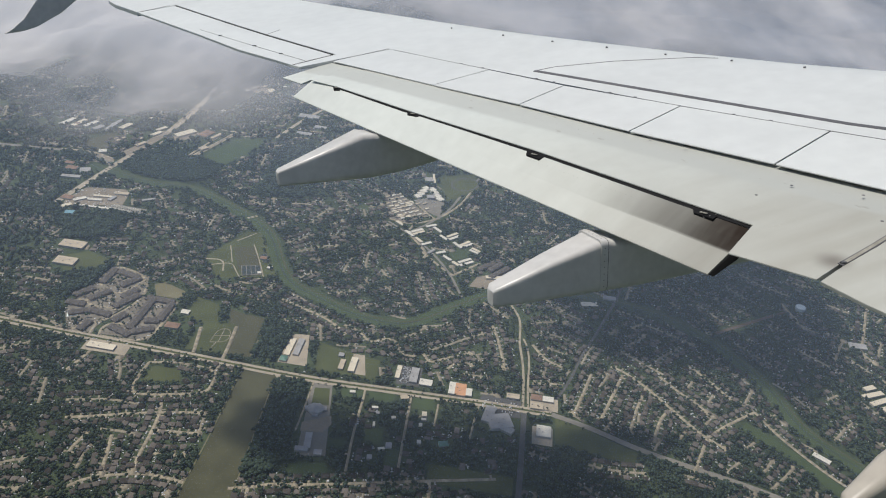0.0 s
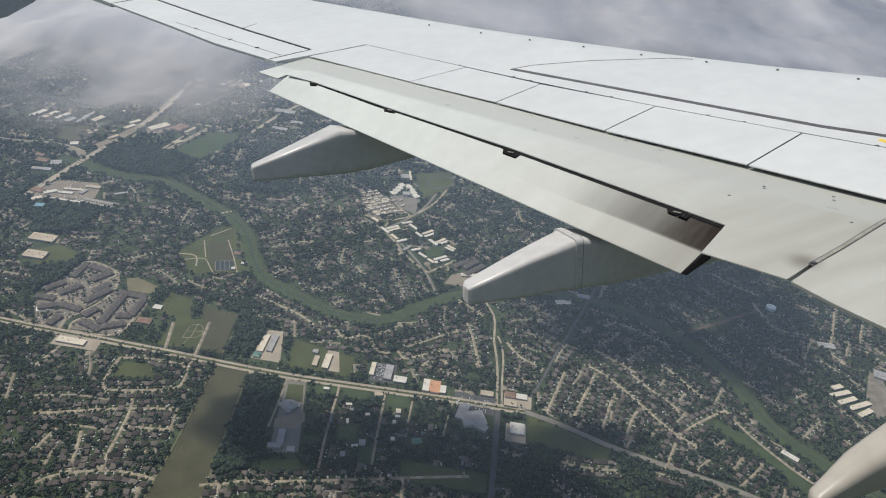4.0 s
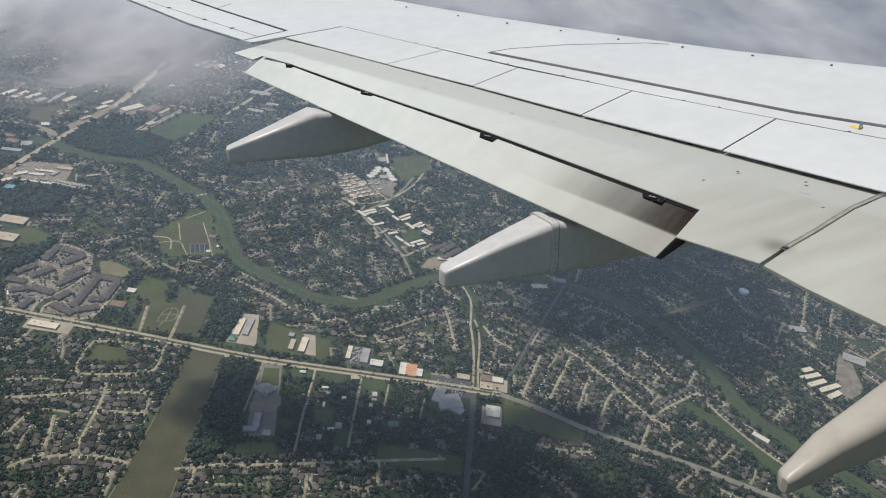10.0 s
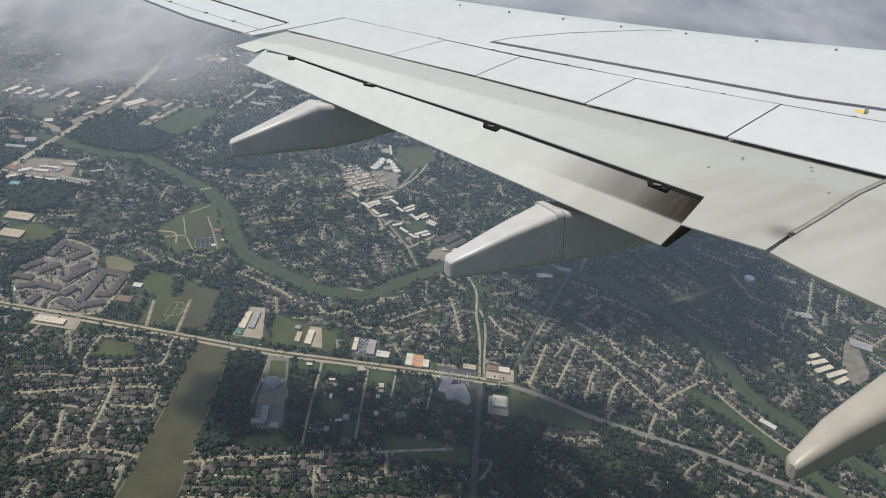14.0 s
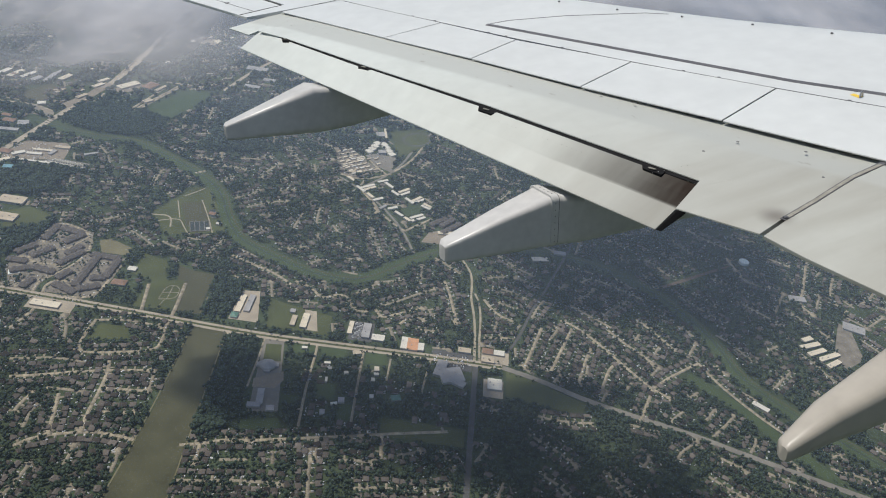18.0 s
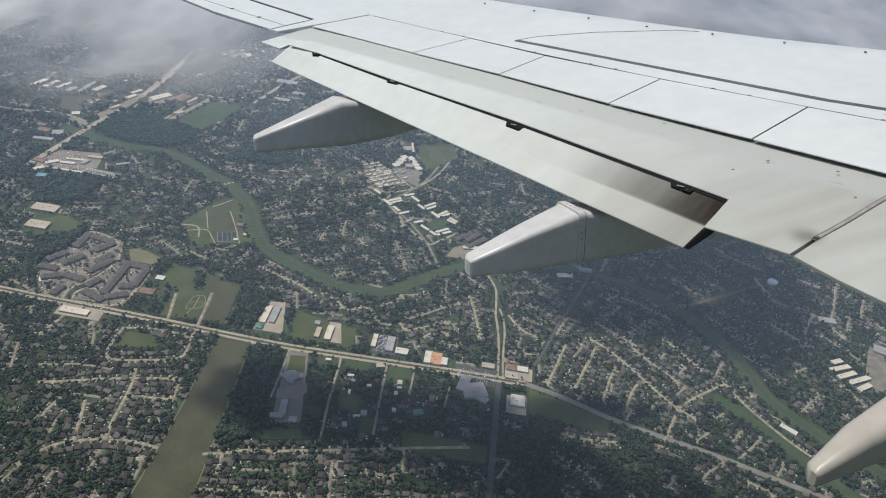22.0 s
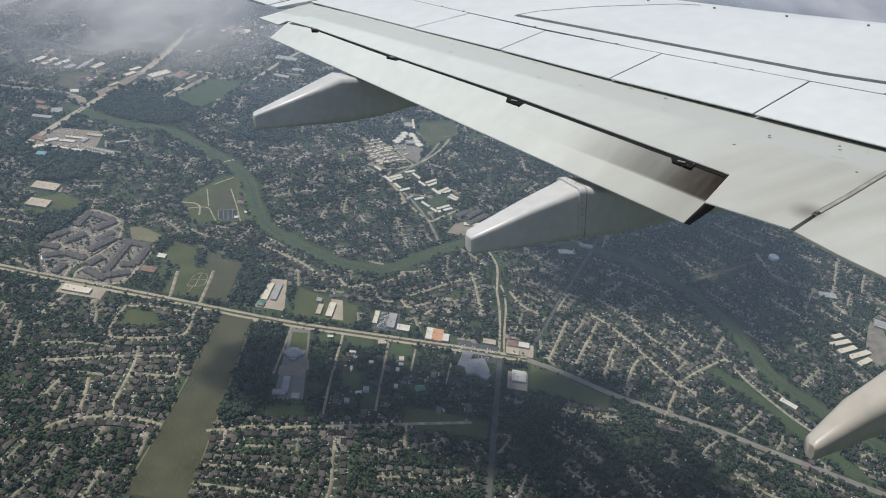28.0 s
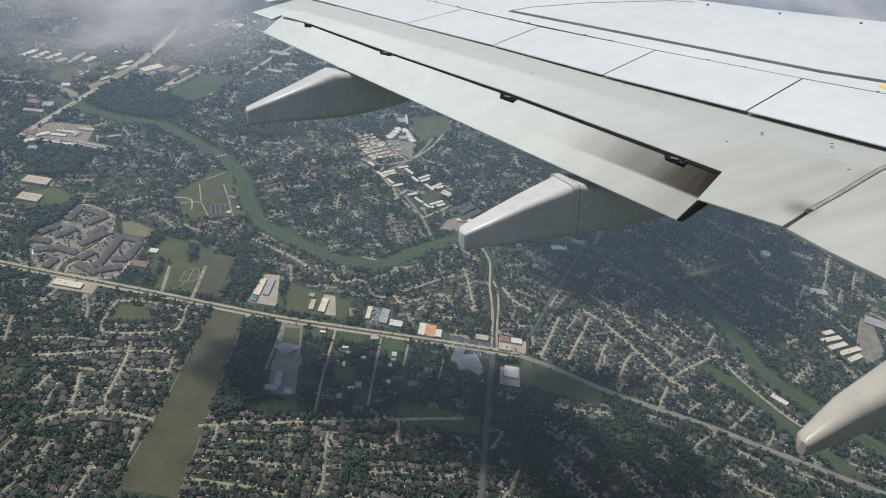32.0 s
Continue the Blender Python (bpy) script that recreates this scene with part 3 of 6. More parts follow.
fairing("flap_track_fairing", [(2.928, 4.078, 0.028, -2.48, -2.56), (2.952, 4.086, 0.048, -2.456, -2.576), (3.28, 4.142, 0.088, -2.376, -2.6), (3.92, 4.206, 0.136, -2.264, -2.64), (4.48, 4.238, 0.144, -2.192, -2.656), (5.44, 4.27, 0.144, -2.12, -2.64)], None, 0, 2.4, BEIGE)


# ---- the ground ----
GROUND = material("ground_cover", (0.052, 0.068, 0.036), 0.95, spread=0.6, scale=0.012, fine=10, spec=0.1)
STREET = material("street_concrete", (0.33, 0.285, 0.205), 0.9, spread=0.45, scale=0.05, fine=10, spec=0.2)
LANE = material("residential_concrete", (0.27, 0.237, 0.175), 0.9, spread=0.35, scale=0.05, fine=10, spec=0.2)
GRASS = material("mown_grass", (0.079, 0.09, 0.039), 0.95, spread=0.28, scale=0.02, fine=9, spec=0.1)
DRYGRASS = material("dry_grass", (0.08, 0.079, 0.045), 0.95, spread=0.25, scale=0.02, fine=9, spec=0.1)
CANALGRASS = material("canal_grass", (0.06, 0.082, 0.038), 0.95, spread=0.22, scale=0.03, fine=9, spec=0.1)
CONCRETE = material("pale_concrete", (0.36, 0.31, 0.235), 0.9, spread=0.25, scale=0.03, fine=12, spec=0.2)
COURT = material("worn_court_paving", (0.2, 0.178, 0.14), 0.9, spread=0.4, scale=0.06, fine=6, spec=0.2)
ASPHALT = material("grey_asphalt", (0.095, 0.093, 0.088), 0.9, spread=0.25, scale=0.03, fine=12, spec=0.2)
OLDROAD = material("worn_road", (0.2, 0.185, 0.155), 0.9, spread=0.25, scale=0.03, fine=12, spec=0.2)
DIRT = material("bare_dirt", (0.24, 0.205, 0.155), 0.95, spread=0.25, scale=0.02, fine=10, spec=0.1)
WATER = material("dark_water", (0.05, 0.06, 0.05), 0.12, spread=0.2, scale=0.02)
EARTH = material("red_brown_earth", (0.115, 0.088, 0.066), 0.95, spread=0.25, scale=0.03, fine=10, spec=0.1)
POOL = material("pale_tank", (0.68, 0.74, 0.7), 0.4, spread=0.08, scale=0.05)
LEAF = material("tree_leaves", (0.035, 0.051, 0.032), 0.85, spread=0.4, scale=0.08, fine=10, island=0.45, spec=0.15)
BARK = material("tree_bark", (0.12, 0.09, 0.065), 0.9, spread=0.3, scale=2)
SHINGLE = material("roof_shingle", (0.096, 0.083, 0.07), 0.9, spread=0.2, scale=0.4, island=0.75, spec=0.15)
SHINGLE_ONE = material("house_roof_shingle", (0.096, 0.083, 0.07), 0.9, spread=0.2, scale=0.4, per_object=0.75, spec=0.15)
BRICK = material("house_wall", (0.26, 0.2, 0.155), 0.9, spread=0.2, scale=0.4, per_object=0.35)
PALEGRASS = material("pale_dry_grass", (0.17, 0.155, 0.09), 0.95, spread=0.25, scale=0.02, fine=9, spec=0.1)
ROOFS = {
    "white": material("white_membrane_roof", (0.6, 0.565, 0.48), 0.7, spread=0.15, scale=0.06),
    "cream": material("cream_roof", (0.6, 0.53, 0.4), 0.7, spread=0.12, scale=0.06),
    "grey": material("grey_metal_roof", (0.31, 0.3, 0.285), 0.6, spread=0.2, scale=0.06),
    "dark": material("dark_apartment_roof", (0.098, 0.085, 0.072), 0.85, spread=0.25, scale=0.1),
    "tan": material("tan_gravel_roof", (0.44, 0.37, 0.27), 0.9, spread=0.2, scale=0.06),
    "brown": material("brown_roof", (0.24, 0.15, 0.1), 0.85, spread=0.2, scale=0.08),
    "orange": material("orange_roof", (0.52, 0.27, 0.14), 0.75, spread=0.15, scale=0.08),
    "green": material("green_metal_roof", (0.1, 0.2, 0.15), 0.6, spread=0.15, scale=0.08),
    "blue": material("blue_roof", (0.15, 0.3, 0.36), 0.6, spread=0.15, scale=0.08),
}
STUCCO = material("pale_wall", (0.48, 0.44, 0.37), 0.9, spread=0.15, scale=0.2)
rng = np.random.default_rng(7)


def raw_mesh(name, verts, faces_flat, sides, mat, smooth_it=False):
    """A mesh from arrays; all faces have the same number of sides."""
    me = bpy.data.meshes.new(name)
    nf = len(faces_flat) // sides
    me.vertices.add(len(verts))
    me.vertices.foreach_set("co", np.asarray(verts, np.float32).ravel())
    me.loops.add(len(faces_flat))
    me.loops.foreach_set("vertex_index", np.asarray(faces_flat, np.int32))
    me.polygons.add(nf)
    me.polygons.foreach_set("loop_start", np.arange(0, nf * sides, sides, dtype=np.int32))
    if smooth_it:
        me.polygons.foreach_set("use_smooth", np.ones(nf, bool))
    me.update(calc_edges=True)
    me.materials.append(mat)
    return me


# one gently rolling sheet out to the horizon
N = 120
gx, gy = np.meshgrid(np.linspace(-6000, 6000, N), np.linspace(-5200, 6800, N))
gz = np.zeros_like(gx) - 0.4
idx = np.arange(N * N).reshape(N, N)
quads = np.stack([idx[:-1, :-1], idx[:-1, 1:], idx[1:, 1:], idx[1:, :-1]], -1).ravel()
ground = tagged(new("ground", raw_mesh("ground", np.stack([gx, gy, gz], -1).reshape(-1, 3), quads, 4, GROUND)), "dark green and brown suburban ground", "ground", kind="structure")


def ribbon(name, pts, width, z, mat, label, category="road", kind="structure", thick=0.35):
    bm = bmesh.new()
    left, right = [], []
    P = [Vector((x, y, 0)) for x, y in pts]
    # round the corners off
    for _ in range(2):
        Q = [P[0]]
        for a, b in zip(P, P[1:]):
            Q += [a * 0.75 + b * 0.25, a * 0.25 + b * 0.75]
        P = Q + [P[-1]]
    for i, p in enumerate(P):
        d = (P[min(i + 1, len(P) - 1)] - P[max(i - 1, 0)]).normalized()
        s = Vector((-d.y, d.x, 0)) * width / 2
        left.append(bm.verts.new(p + s + Vector((0, 0, z))))
        right.append(bm.verts.new(p - s + Vector((0, 0, z))))
    for i in range(len(P) - 1):
        bm.faces.new((right[i], right[i + 1], left[i + 1], left[i]))
    ext = bmesh.ops.extrude_face_region(bm, geom=list(bm.faces))
    bmesh.ops.translate(bm, vec=(0, 0, -thick), verts=[e for e in ext["geom"] if isinstance(e, bmesh.types.BMVert)])
    bmesh.ops.recalc_face_normals(bm, faces=bm.faces)
    return tagged(new(name, mesh_of(name, bm, mat)), label, category, kind=kind)


def patch(name, pts, z, mat, label, category="field"):
    return tagged(new(name, mesh_of(name, prism([(x, y, z) for x, y in pts], 0.3, 0), mat)), label, category, kind="structure")


keep_clear = []      # (x, y, radius) of places where no tree or house may stand


def clear_line(pts, r):
    for (x0, y0), (x1, y1) in zip(pts, pts[1:]):
        k = max(1, int(math.hypot(x1 - x0, y1 - y0) / (r * 0.8)))
        for i in range(k + 1):
            keep_clear.append((x0 + (x1 - x0) * i / k, y0 + (y1 - y0) * i / k, r))


def road(name, pts, width, mat, label, z=0.1):
    clear_line(pts, width * 0.5 + 2)
    return ribbon(name, pts, width, z, mat, label)


MAIN = [(-1500, 1330), (-868, 1287), (-619, 1279), (-346, 1262), (-208, 1266), (34, 1273), (162, 1272), (243, 1249), (332, 1210), (441, 1182), (547, 1155), (607, 1133), (900, 1040)]
road("main_road", MAIN[:7], 19, CONCRETE, "pale concrete main road with a median", 0.12)
road("main_road", MAIN[6:], 13, OLDROAD, "worn grey continuation of the main road", 0.105)
ribbon("median", MAIN[:7], 5.6, 0.2, GRASS, "narrow grass median strip", "median")
road("diagonal_road", [(-1174, 1800), (-1140, 2033), (-1107, 2246), (-1075, 2447), (-1093, 2755), (-1108, 3023), (-1139, 3400), (-1200, 4600)], 17, CONCRETE, "pale concrete road past shops")
road("side_road", [(-1900, 2050), (-1325, 2104), (-1233, 2118), (-1137, 2050)], 14, OLDROAD, "worn grey side road")
road("avenue", [(60, 1640), (84, 1590), (87, 1528), (86, 1497), (97, 1429), (102, 1363), (104, 1271)], 5.2, STREET, "tan concrete avenue")
road("avenue", [(95, 1512), (104, 1488), (112, 1433), (111, 1352), (115, 1271)], 4.6, STREET, "tan concrete avenue")
road("south_road", [(107, 1262), (107, 1135), (104, 700)], 11, ASPHALT, "grey asphalt road with two lanes")
road("rail_road", [(155, 1287), (197, 1375), (227, 1485), (249, 1536), (279, 1622), (330, 1770), (420, 2100)], 6, ASPHALT, "dark narrow road through trees")
road("north_road", [(-755, 2404), (-716, 2587), (-640, 2800)], 12, CONCRETE, "pale road among trees")
road("school_road", [(-260, 1880), (-151, 2036), (-109, 2239), (-40, 2400), (60, 2600)], 7, OLDROAD, "pale road beside the school")
road("canal_road", [(-60, 1640), (-110, 1760), (-200, 1880), (-300, 1960)], 6.5, OLDROAD, "pale street over the canal")
CANAL = [(-1190, 2036), (-1094, 2005), (-986, 1980), (-881, 1995), (-762, 1933), (-643, 1859), (-574, 1788), (-520, 1663), (-469, 1588), (-391, 1550), (-301, 1507), (-233, 1493), (-175, 1498), (-135, 1528), (-78, 1597), (-16, 1653), (107, 1716), (230, 1725), (321, 1717), (391, 1700), (459, 1671), (535, 1611), (613, 1514), (649, 1434), (669, 1357), (715, 1301), (781, 1244), (900, 1150)]
clear_line(CANAL, 21)
ribbon("canal_bank", CANAL, 36, 0.05, CANALGRASS, "green grassed banks of a drainage canal", "canal")
ribbon("canal_water", CANAL, 3, 0.15, WATER, "thin dark stream along the canal", "canal")
ribbon("canal_path", [(x + 9, y + 9) for x, y in CANAL], 3.5, 0.2, DRYGRASS, "pale worn track along the canal", "path")
CANAL2 = [(555, 1330), (597, 1297), (655, 1247), (707, 1183), (800, 1080)]
clear_line(CANAL2, 16)
ribbon("canal_bank", CANAL2, 28, 0.05, CANALGRASS, "green grassed banks of a small canal", "canal")


def inside(pts, x, y):
    odd = False
    for (x0, y0), (x1, y1) in zip(pts, pts[1:] + pts[:1]):
        if (y0 > y) != (y1 > y) and x < (x1 - x0) * (y - y0) / (y1 - y0) + x0:
            odd = not odd
    return odd


def clear_patch(pts):
    xs, ys = [p[0] for p in pts], [p[1] for p in pts]
    for x in np.arange(min(xs), max(xs), 9):
        for y in np.arange(min(ys), max(ys), 9):
            if inside(pts, x, y):
                keep_clear.append((x, y, 7))


layer = [0]


def field(name, pts, mat, label, z=0.02):
    layer[0] += 1
    z += 0.004 * layer[0]
    clear_patch(pts)
    return patch(name, pts, z, mat, label)


field("park", [(-702, 1655), (-645, 1796), (-604, 1806), (-545, 1690), (-512, 1612), (-570, 1588), (-640, 1566)], GRASS, "green open ground beside the canal")
ribbon("worn_path", [(-760, 1650), (-700, 1640), (-655, 1650), (-640, 1600)], 4, 0.42, STREET, "pale lane to the settling tanks", "path")
field("basin", [(-652, 1712), (-602, 1730), (-556, 1640), (-606, 1612)], DRYGRASS, "dull brown rectangular basin", 0.05)
for way in ([(-676, 1619), (-632, 1643), (-611, 1609), (-586, 1574), (-537, 1593)], [(-663, 1718), (-632, 1643)], [(-608, 1737), (-566, 1658), (-539, 1599)], [(-655, 1744), (-620, 1794)]):
    ribbon("worn_path", way, 2.7, 0.44, STREET, "pale lane round the settling tanks", "path")
field("grass_strip", [(-472, 1258), (-404, 1258), (-392, 1076), (-372, 800), (-470, 800), (-464, 1031)], DRYGRASS, "long brownish grass strip between woods and houses")
for edge in ([(-474, 1256), (-466, 1031), (-472, 800)], [(-402, 1256), (-390, 1076), (-370, 800)], [(-474, 1440), (-472, 1300)]):
    ribbon("worn_path", edge, 2.6, 0.25, PALEGRASS, "pale worn path along the grass", "path")
field("meadow", [(-569, 1456), (-532, 1444), (-484, 1440), (-474, 1300), (-527, 1297), (-536, 1350)], DRYGRASS, "green meadow beside the main road")
field("lawn", [(-345, 1386), (-306, 1376), (-204, 1355), (-202, 1289), (-331, 1292)], GRASS, "green lawn round white halls")
field("pond_field", [(-648, 1228), (-593, 1231), (-577, 1194), (-653, 1179)], GRASS, "dull green basin inside a ring of houses")
field("lawn", [(-654, 1402), (-655, 1481), (-597, 1464), (-572, 1383)], GRASS, "green plot with a small white house")
field("lawn", [(-612, 1294), (-603, 1393), (-538, 1404), (-530, 1300)], GRASS, "green plot with garden beds and paths")
for way in ([(-568, 1329), (-568, 1377), (-540, 1384), (-532, 1338), (-568, 1329)], [(-568, 1352), (-536, 1360)], [(-552, 1332), (-554, 1381)], [(-560, 1300), (-556, 1330)]):
    ribbon("garden_path", way, 1.1, 0.5, STREET, "pale garden path between beds", "path")
field("long_lot", [(-324, 1254), (-284, 1260), (-249, 1062), (-301, 1048)], OLDROAD, "grey parking ground of a church")
field("lot_lawn", [(-316, 1240), (-286, 1244), (-276, 1195), (-310, 1192)], GRASS, "dark lawn round the church", 0.06)
field("corner_lawn", [(170, 1262), (240, 1240), (330, 1200), (320, 1165), (170, 1190)], GRASS, "dark green lawn by the junction")
field("south_lawn", [(-60, 1085), (95, 1085), (95, 1040), (-60, 1040)], GRASS, "dark green lawn among trees")
# open lawns, drives and pools on the large plots
for plot in ([(-265, 1260), (-221, 1268), (-216, 1228), (-257, 1226)],
             [(-207, 1251), (-154, 1261), (-157, 1229), (-201, 1224)],
             [(-196, 1151), (-159, 1154), (-156, 1113), (-190, 1107)],
             [(-146, 1105), (-119, 1106), (-116, 1065), (-142, 1061)],
             [(-117, 1257), (-75, 1263), (-70, 1228), (-112, 1223)],
             [(-311, 1029), (-244, 1046), (-235, 1023), (-309, 1006)],
             [(-255, 1107), (-221, 1110), (-221, 1084), (-248, 1081)]):
    field("plot_lawn", plot, CANALGRASS, "dark green lawn of a large wooded plot")
for way in ([(-236, 1072), (-209, 1076)], [(-116, 1101), (-99, 1104)], [(-116, 1175), (-90, 1177)], [(-226, 1182), (-214, 1181)], [(-107, 1196), (-86, 1213)]):
    ribbon("drive", way, 3.4, 0.5, LANE, "pale concrete drive across a lawn", "path")
field("swimming_pool", [(-898, 1353), (-879, 1360), (-871, 1349), (-891, 1338)], POOL, "pale blue swimming pool among apartments", 0.3)
field("swimming_pool", [(-732, 1373), (-726, 1377), (-722, 1371), (-729, 1363)], POOL, "pale blue swimming pool in a court", 0.3)
field("car_lot", [(40, 1240), (100, 1245), (100, 1296), (20, 1300), (15, 1288)], ASPHALT, "dark car park")
field("storage_yard", [(-412, 1300), (-350, 1300), (-372, 1405), (-410, 1400)], CONCRETE, "pale yard of storage sheds")
field("shop_yard", [(-160, 1290), (-110, 1290), (-112, 1352), (-165, 1352)], ASPHALT, "car yard full of vehicles")
field("shop_yard", [(118, 1280), (175, 1280), (175, 1318), (118, 1318)], CONCRETE, "pale forecourt at the junction")
field("shop_yard", [(125, 1230), (165, 1230), (165, 1180), (125, 1180)], CONCRETE, "pale parking round a white shop")
field("shop_yard", [(-250, 1300), (-225, 1300), (-240, 1365), (-265, 1365)], CONCRETE, "pale yard between two halls")
field("shop_yard", [(-810, 1280), (-717, 1278), (-716, 1244), (-810, 1244)], CONCRETE, "pale tan yard of a long shop building")
field("warehouse_yard", [(968, 1608), (991, 1586), (984, 1477), (922, 1425), (923, 1494)], COURT, "worn tan yard beside long warehouses")

field("school_field", [(-200, 2285), (-99, 2338), (-72, 2245), (-156, 2121), (-176, 2193)], GRASS, "green sports field of the school")
field("school_yard", [(-253, 2107), (-218, 2128), (-163, 2118), (-166, 2024), (-210, 2050)], OLDROAD, "pale paved forecourt of the school")
patch("school_yard", [(-347, 2134), (-321, 2157), (-252, 2088), (-198, 2020), (-252, 1966), (-303, 1981)], 0.3, COURT, "worn ground between small mobile homes", "ground")
field("school_yard", [(-32, 1744), (81, 1802), (79, 1752), (-6, 1694), (-48, 1694)], DIRT, "bare tan ground beside dark apartments")
field("school_lawn", [(-117, 1836), (-75, 1868), (-61, 1834), (-98, 1804)], CANALGRASS, "dark green yard among the cabins")
field("shop_yard", [(-1066, 2292), (-1044, 2366), (-1000, 2361), (-1000, 2308), (-1041, 2275)], DIRT, "tan forecourt along the road")
field("shop_yard", [(-1129, 2218), (-1109, 2336), (-1078, 2331), (-1101, 2212)], DIRT, "bare tan lots along the road")
field("shop_yard", [(-1161, 2141), (-1131, 2221), (-1108, 2209), (-1130, 2129)], DIRT, "bare tan lots by the crossing")
field("shop_yard", [(-1140, 1906), (-1037, 1922), (-1018, 1905), (-1006, 1838), (-1054, 1820), (-1147, 1785), (-1160, 1826)], DIRT, "tan yard between long sheds")
field("shop_yard", [(-1030, 1836), (-935, 1832), (-930, 1806), (-1010, 1796), (-1060, 1806)], OLDROAD, "pale yard with rows of parked trailers")
field("shop_yard", [(-1212, 2110), (-1154, 2093), (-1146, 2071), (-1199, 2091)], DIRT, "pale forecourt of a white shop")
field("far_field", [(-924, 2186), (-877, 2348), (-780, 2375), (-788, 2307), (-834, 2166), (-846, 2150)], CANALGRASS, "dark green open field by the canal")
field("dry_field", [(-768, 1504), (-747, 1518), (-690, 1494), (-687, 1462), (-745, 1462)], PALEGRASS, "pale dry field beside the apartments")
field("west_meadow", [(-1023, 1563), (-975, 1598), (-896, 1571), (-923, 1526), (-983, 1491)], GRASS, "green meadow behind dark woods")
field("corner_meadow", [(-1291, 2196), (-1244, 2274), (-1212, 2245), (-1216, 2134), (-1265, 2131)], DRYGRASS, "olive field behind the shops")

ribbon("running_track", [(-76, 2272), (-77, 2254), (-85, 2237), (-97, 2223), (-112, 2214), (-127, 2211), (-141, 2215), (-152, 2226), (-157, 2240), (-156, 2258), (-149, 2275), (-137, 2290), (-121, 2299), (-105, 2302), (-91, 2298), (-81, 2287), (-76, 2272)], 6, 0.3, ASPHALT, "dark oval running track", "track")
keep_clear.append((788, 1817, 24))
BUILDINGS = [
    (-728, 1445, 66, 15, 6, -2, 'dark'),
    (-698, 1406, 69, 15, 6, -91, 'dark'),
    (-745, 1388, 118, 15, 6, -91, 'dark'),
    (-763, 1318, 58, 15, 6, -21, 'dark'),
    (-717, 1331, 46, 15, 6, 31, 'dark'),
    (-713, 1367, 31, 15, 6, 16, 'dark'),
    (-879, 1508, 65, 15, 6, 88, 'dark'),
    (-839, 1523, 57, 15, 6, -12, 'dark'),
    (-821, 1496, 51, 15, 6, 58, 'dark'),
    (-862, 1430, 53, 15, 6, 56, 'dark'),
    (-796, 1424, 67, 15, 6, 62, 'dark'),
    (-831, 1368, 53, 15, 6, -9, 'dark'),
    (-897, 1388, 43, 15, 6, 0, 'dark'),
    (-876, 1359, 40, 15, 6, 32, 'dark'),
]
BUILDINGS += [
    (-783, 1362, 37, 15, 6, 67, 'dark'),
    (-839, 1318, 36, 15, 6, 78, 'dark'),
    (-900, 1433, 50, 15, 6, 56, 'dark'),
    (-802, 1453, 45, 15, 6, 66, 'dark'),
    (866, 1520, 29, 12, 6, 30, 'cream'),
    (866, 1497, 55, 12, 6, 27, 'cream'),
    (875, 1476, 52, 12, 6, 31, 'cream'),
    (899, 1465, 63, 12, 6, 31, 'cream'),
    (903, 1442, 43, 12, 6, 38, 'cream'),
    (-664, 1361, 30, 18, 6, 1, 'brown'),
    (-400, 1352, 12, 58, 5, 0, 'cream'),
    (-382, 1356, 12, 56, 5, 0, 'grey'),
    (-402, 1311, 14, 16, 5, 0, 'green'),
    (-280, 1321, 10, 32, 5, 0, 'tan'),
]
BUILDINGS += [
    (-257, 1325, 13, 46, 6, 0, 'cream'),
    (-288, 1352, 11, 11, 5, 0, 'grey'),
    (-126, 1322, 16, 46, 6, 0, 'grey'),
    (-160, 1325, 9, 40, 5, 0, 'cream'),
    (-99, 1305, 26, 18, 5, 0, 'white'),
    (-41, 1300, 18, 36, 6, 0, 'white'),
    (-26, 1299, 22, 36, 6, 0, 'orange'),
    (-10, 1295, 15, 22, 6, 0, 'white'),
    (60, 1222, 46, 40, 8, 20, 'grey'),
    (37, 1238, 20, 46, 8, -10, 'grey'),
    (74, 1204, 30, 16, 7, -25, 'grey'),
    (147, 1214, 28, 30, 7, 0, 'white'),
    (130, 1313, 22, 16, 5, 0, 'brown'),
    (154, 1312, 22, 15, 5, 0, 'white'),
]
BUILDINGS += [
    (131, 1286, 26, 16, 5, 0, 'tan'),
    (82, 1305, 26, 14, 5, 0, 'tan'),
    (-773, 1260, 58, 17, 5, -1, 'cream'),
    (-657, 1415, 18, 14, 5, 0, 'white'),
    (694, 1265, 34, 12, 5, -35, 'white'),
    (999, 1590, 50, 30, 6, -20, 'grey'),
    (-1023, 1612, 60, 30, 7, 0, 'tan'),
    (-1002, 1538, 50, 30, 7, 0, 'tan'),
    (-680, 2462, 50, 20, 5, 0, 'grey'),
    (-642, 2531, 40, 20, 5, 0, 'grey'),
    (-703, 2610, 70, 30, 6, 0, 'grey'),
    (-564, 1679, 16, 12, 5, 0, 'brown'),
    (249, 1690, 40, 16, 5, 15, 'white'),
    (300, 1731, 30, 14, 5, 0, 'grey'),
]
BUILDINGS += [
    (890, 1682, 40, 20, 6, 0, 'grey'),
]

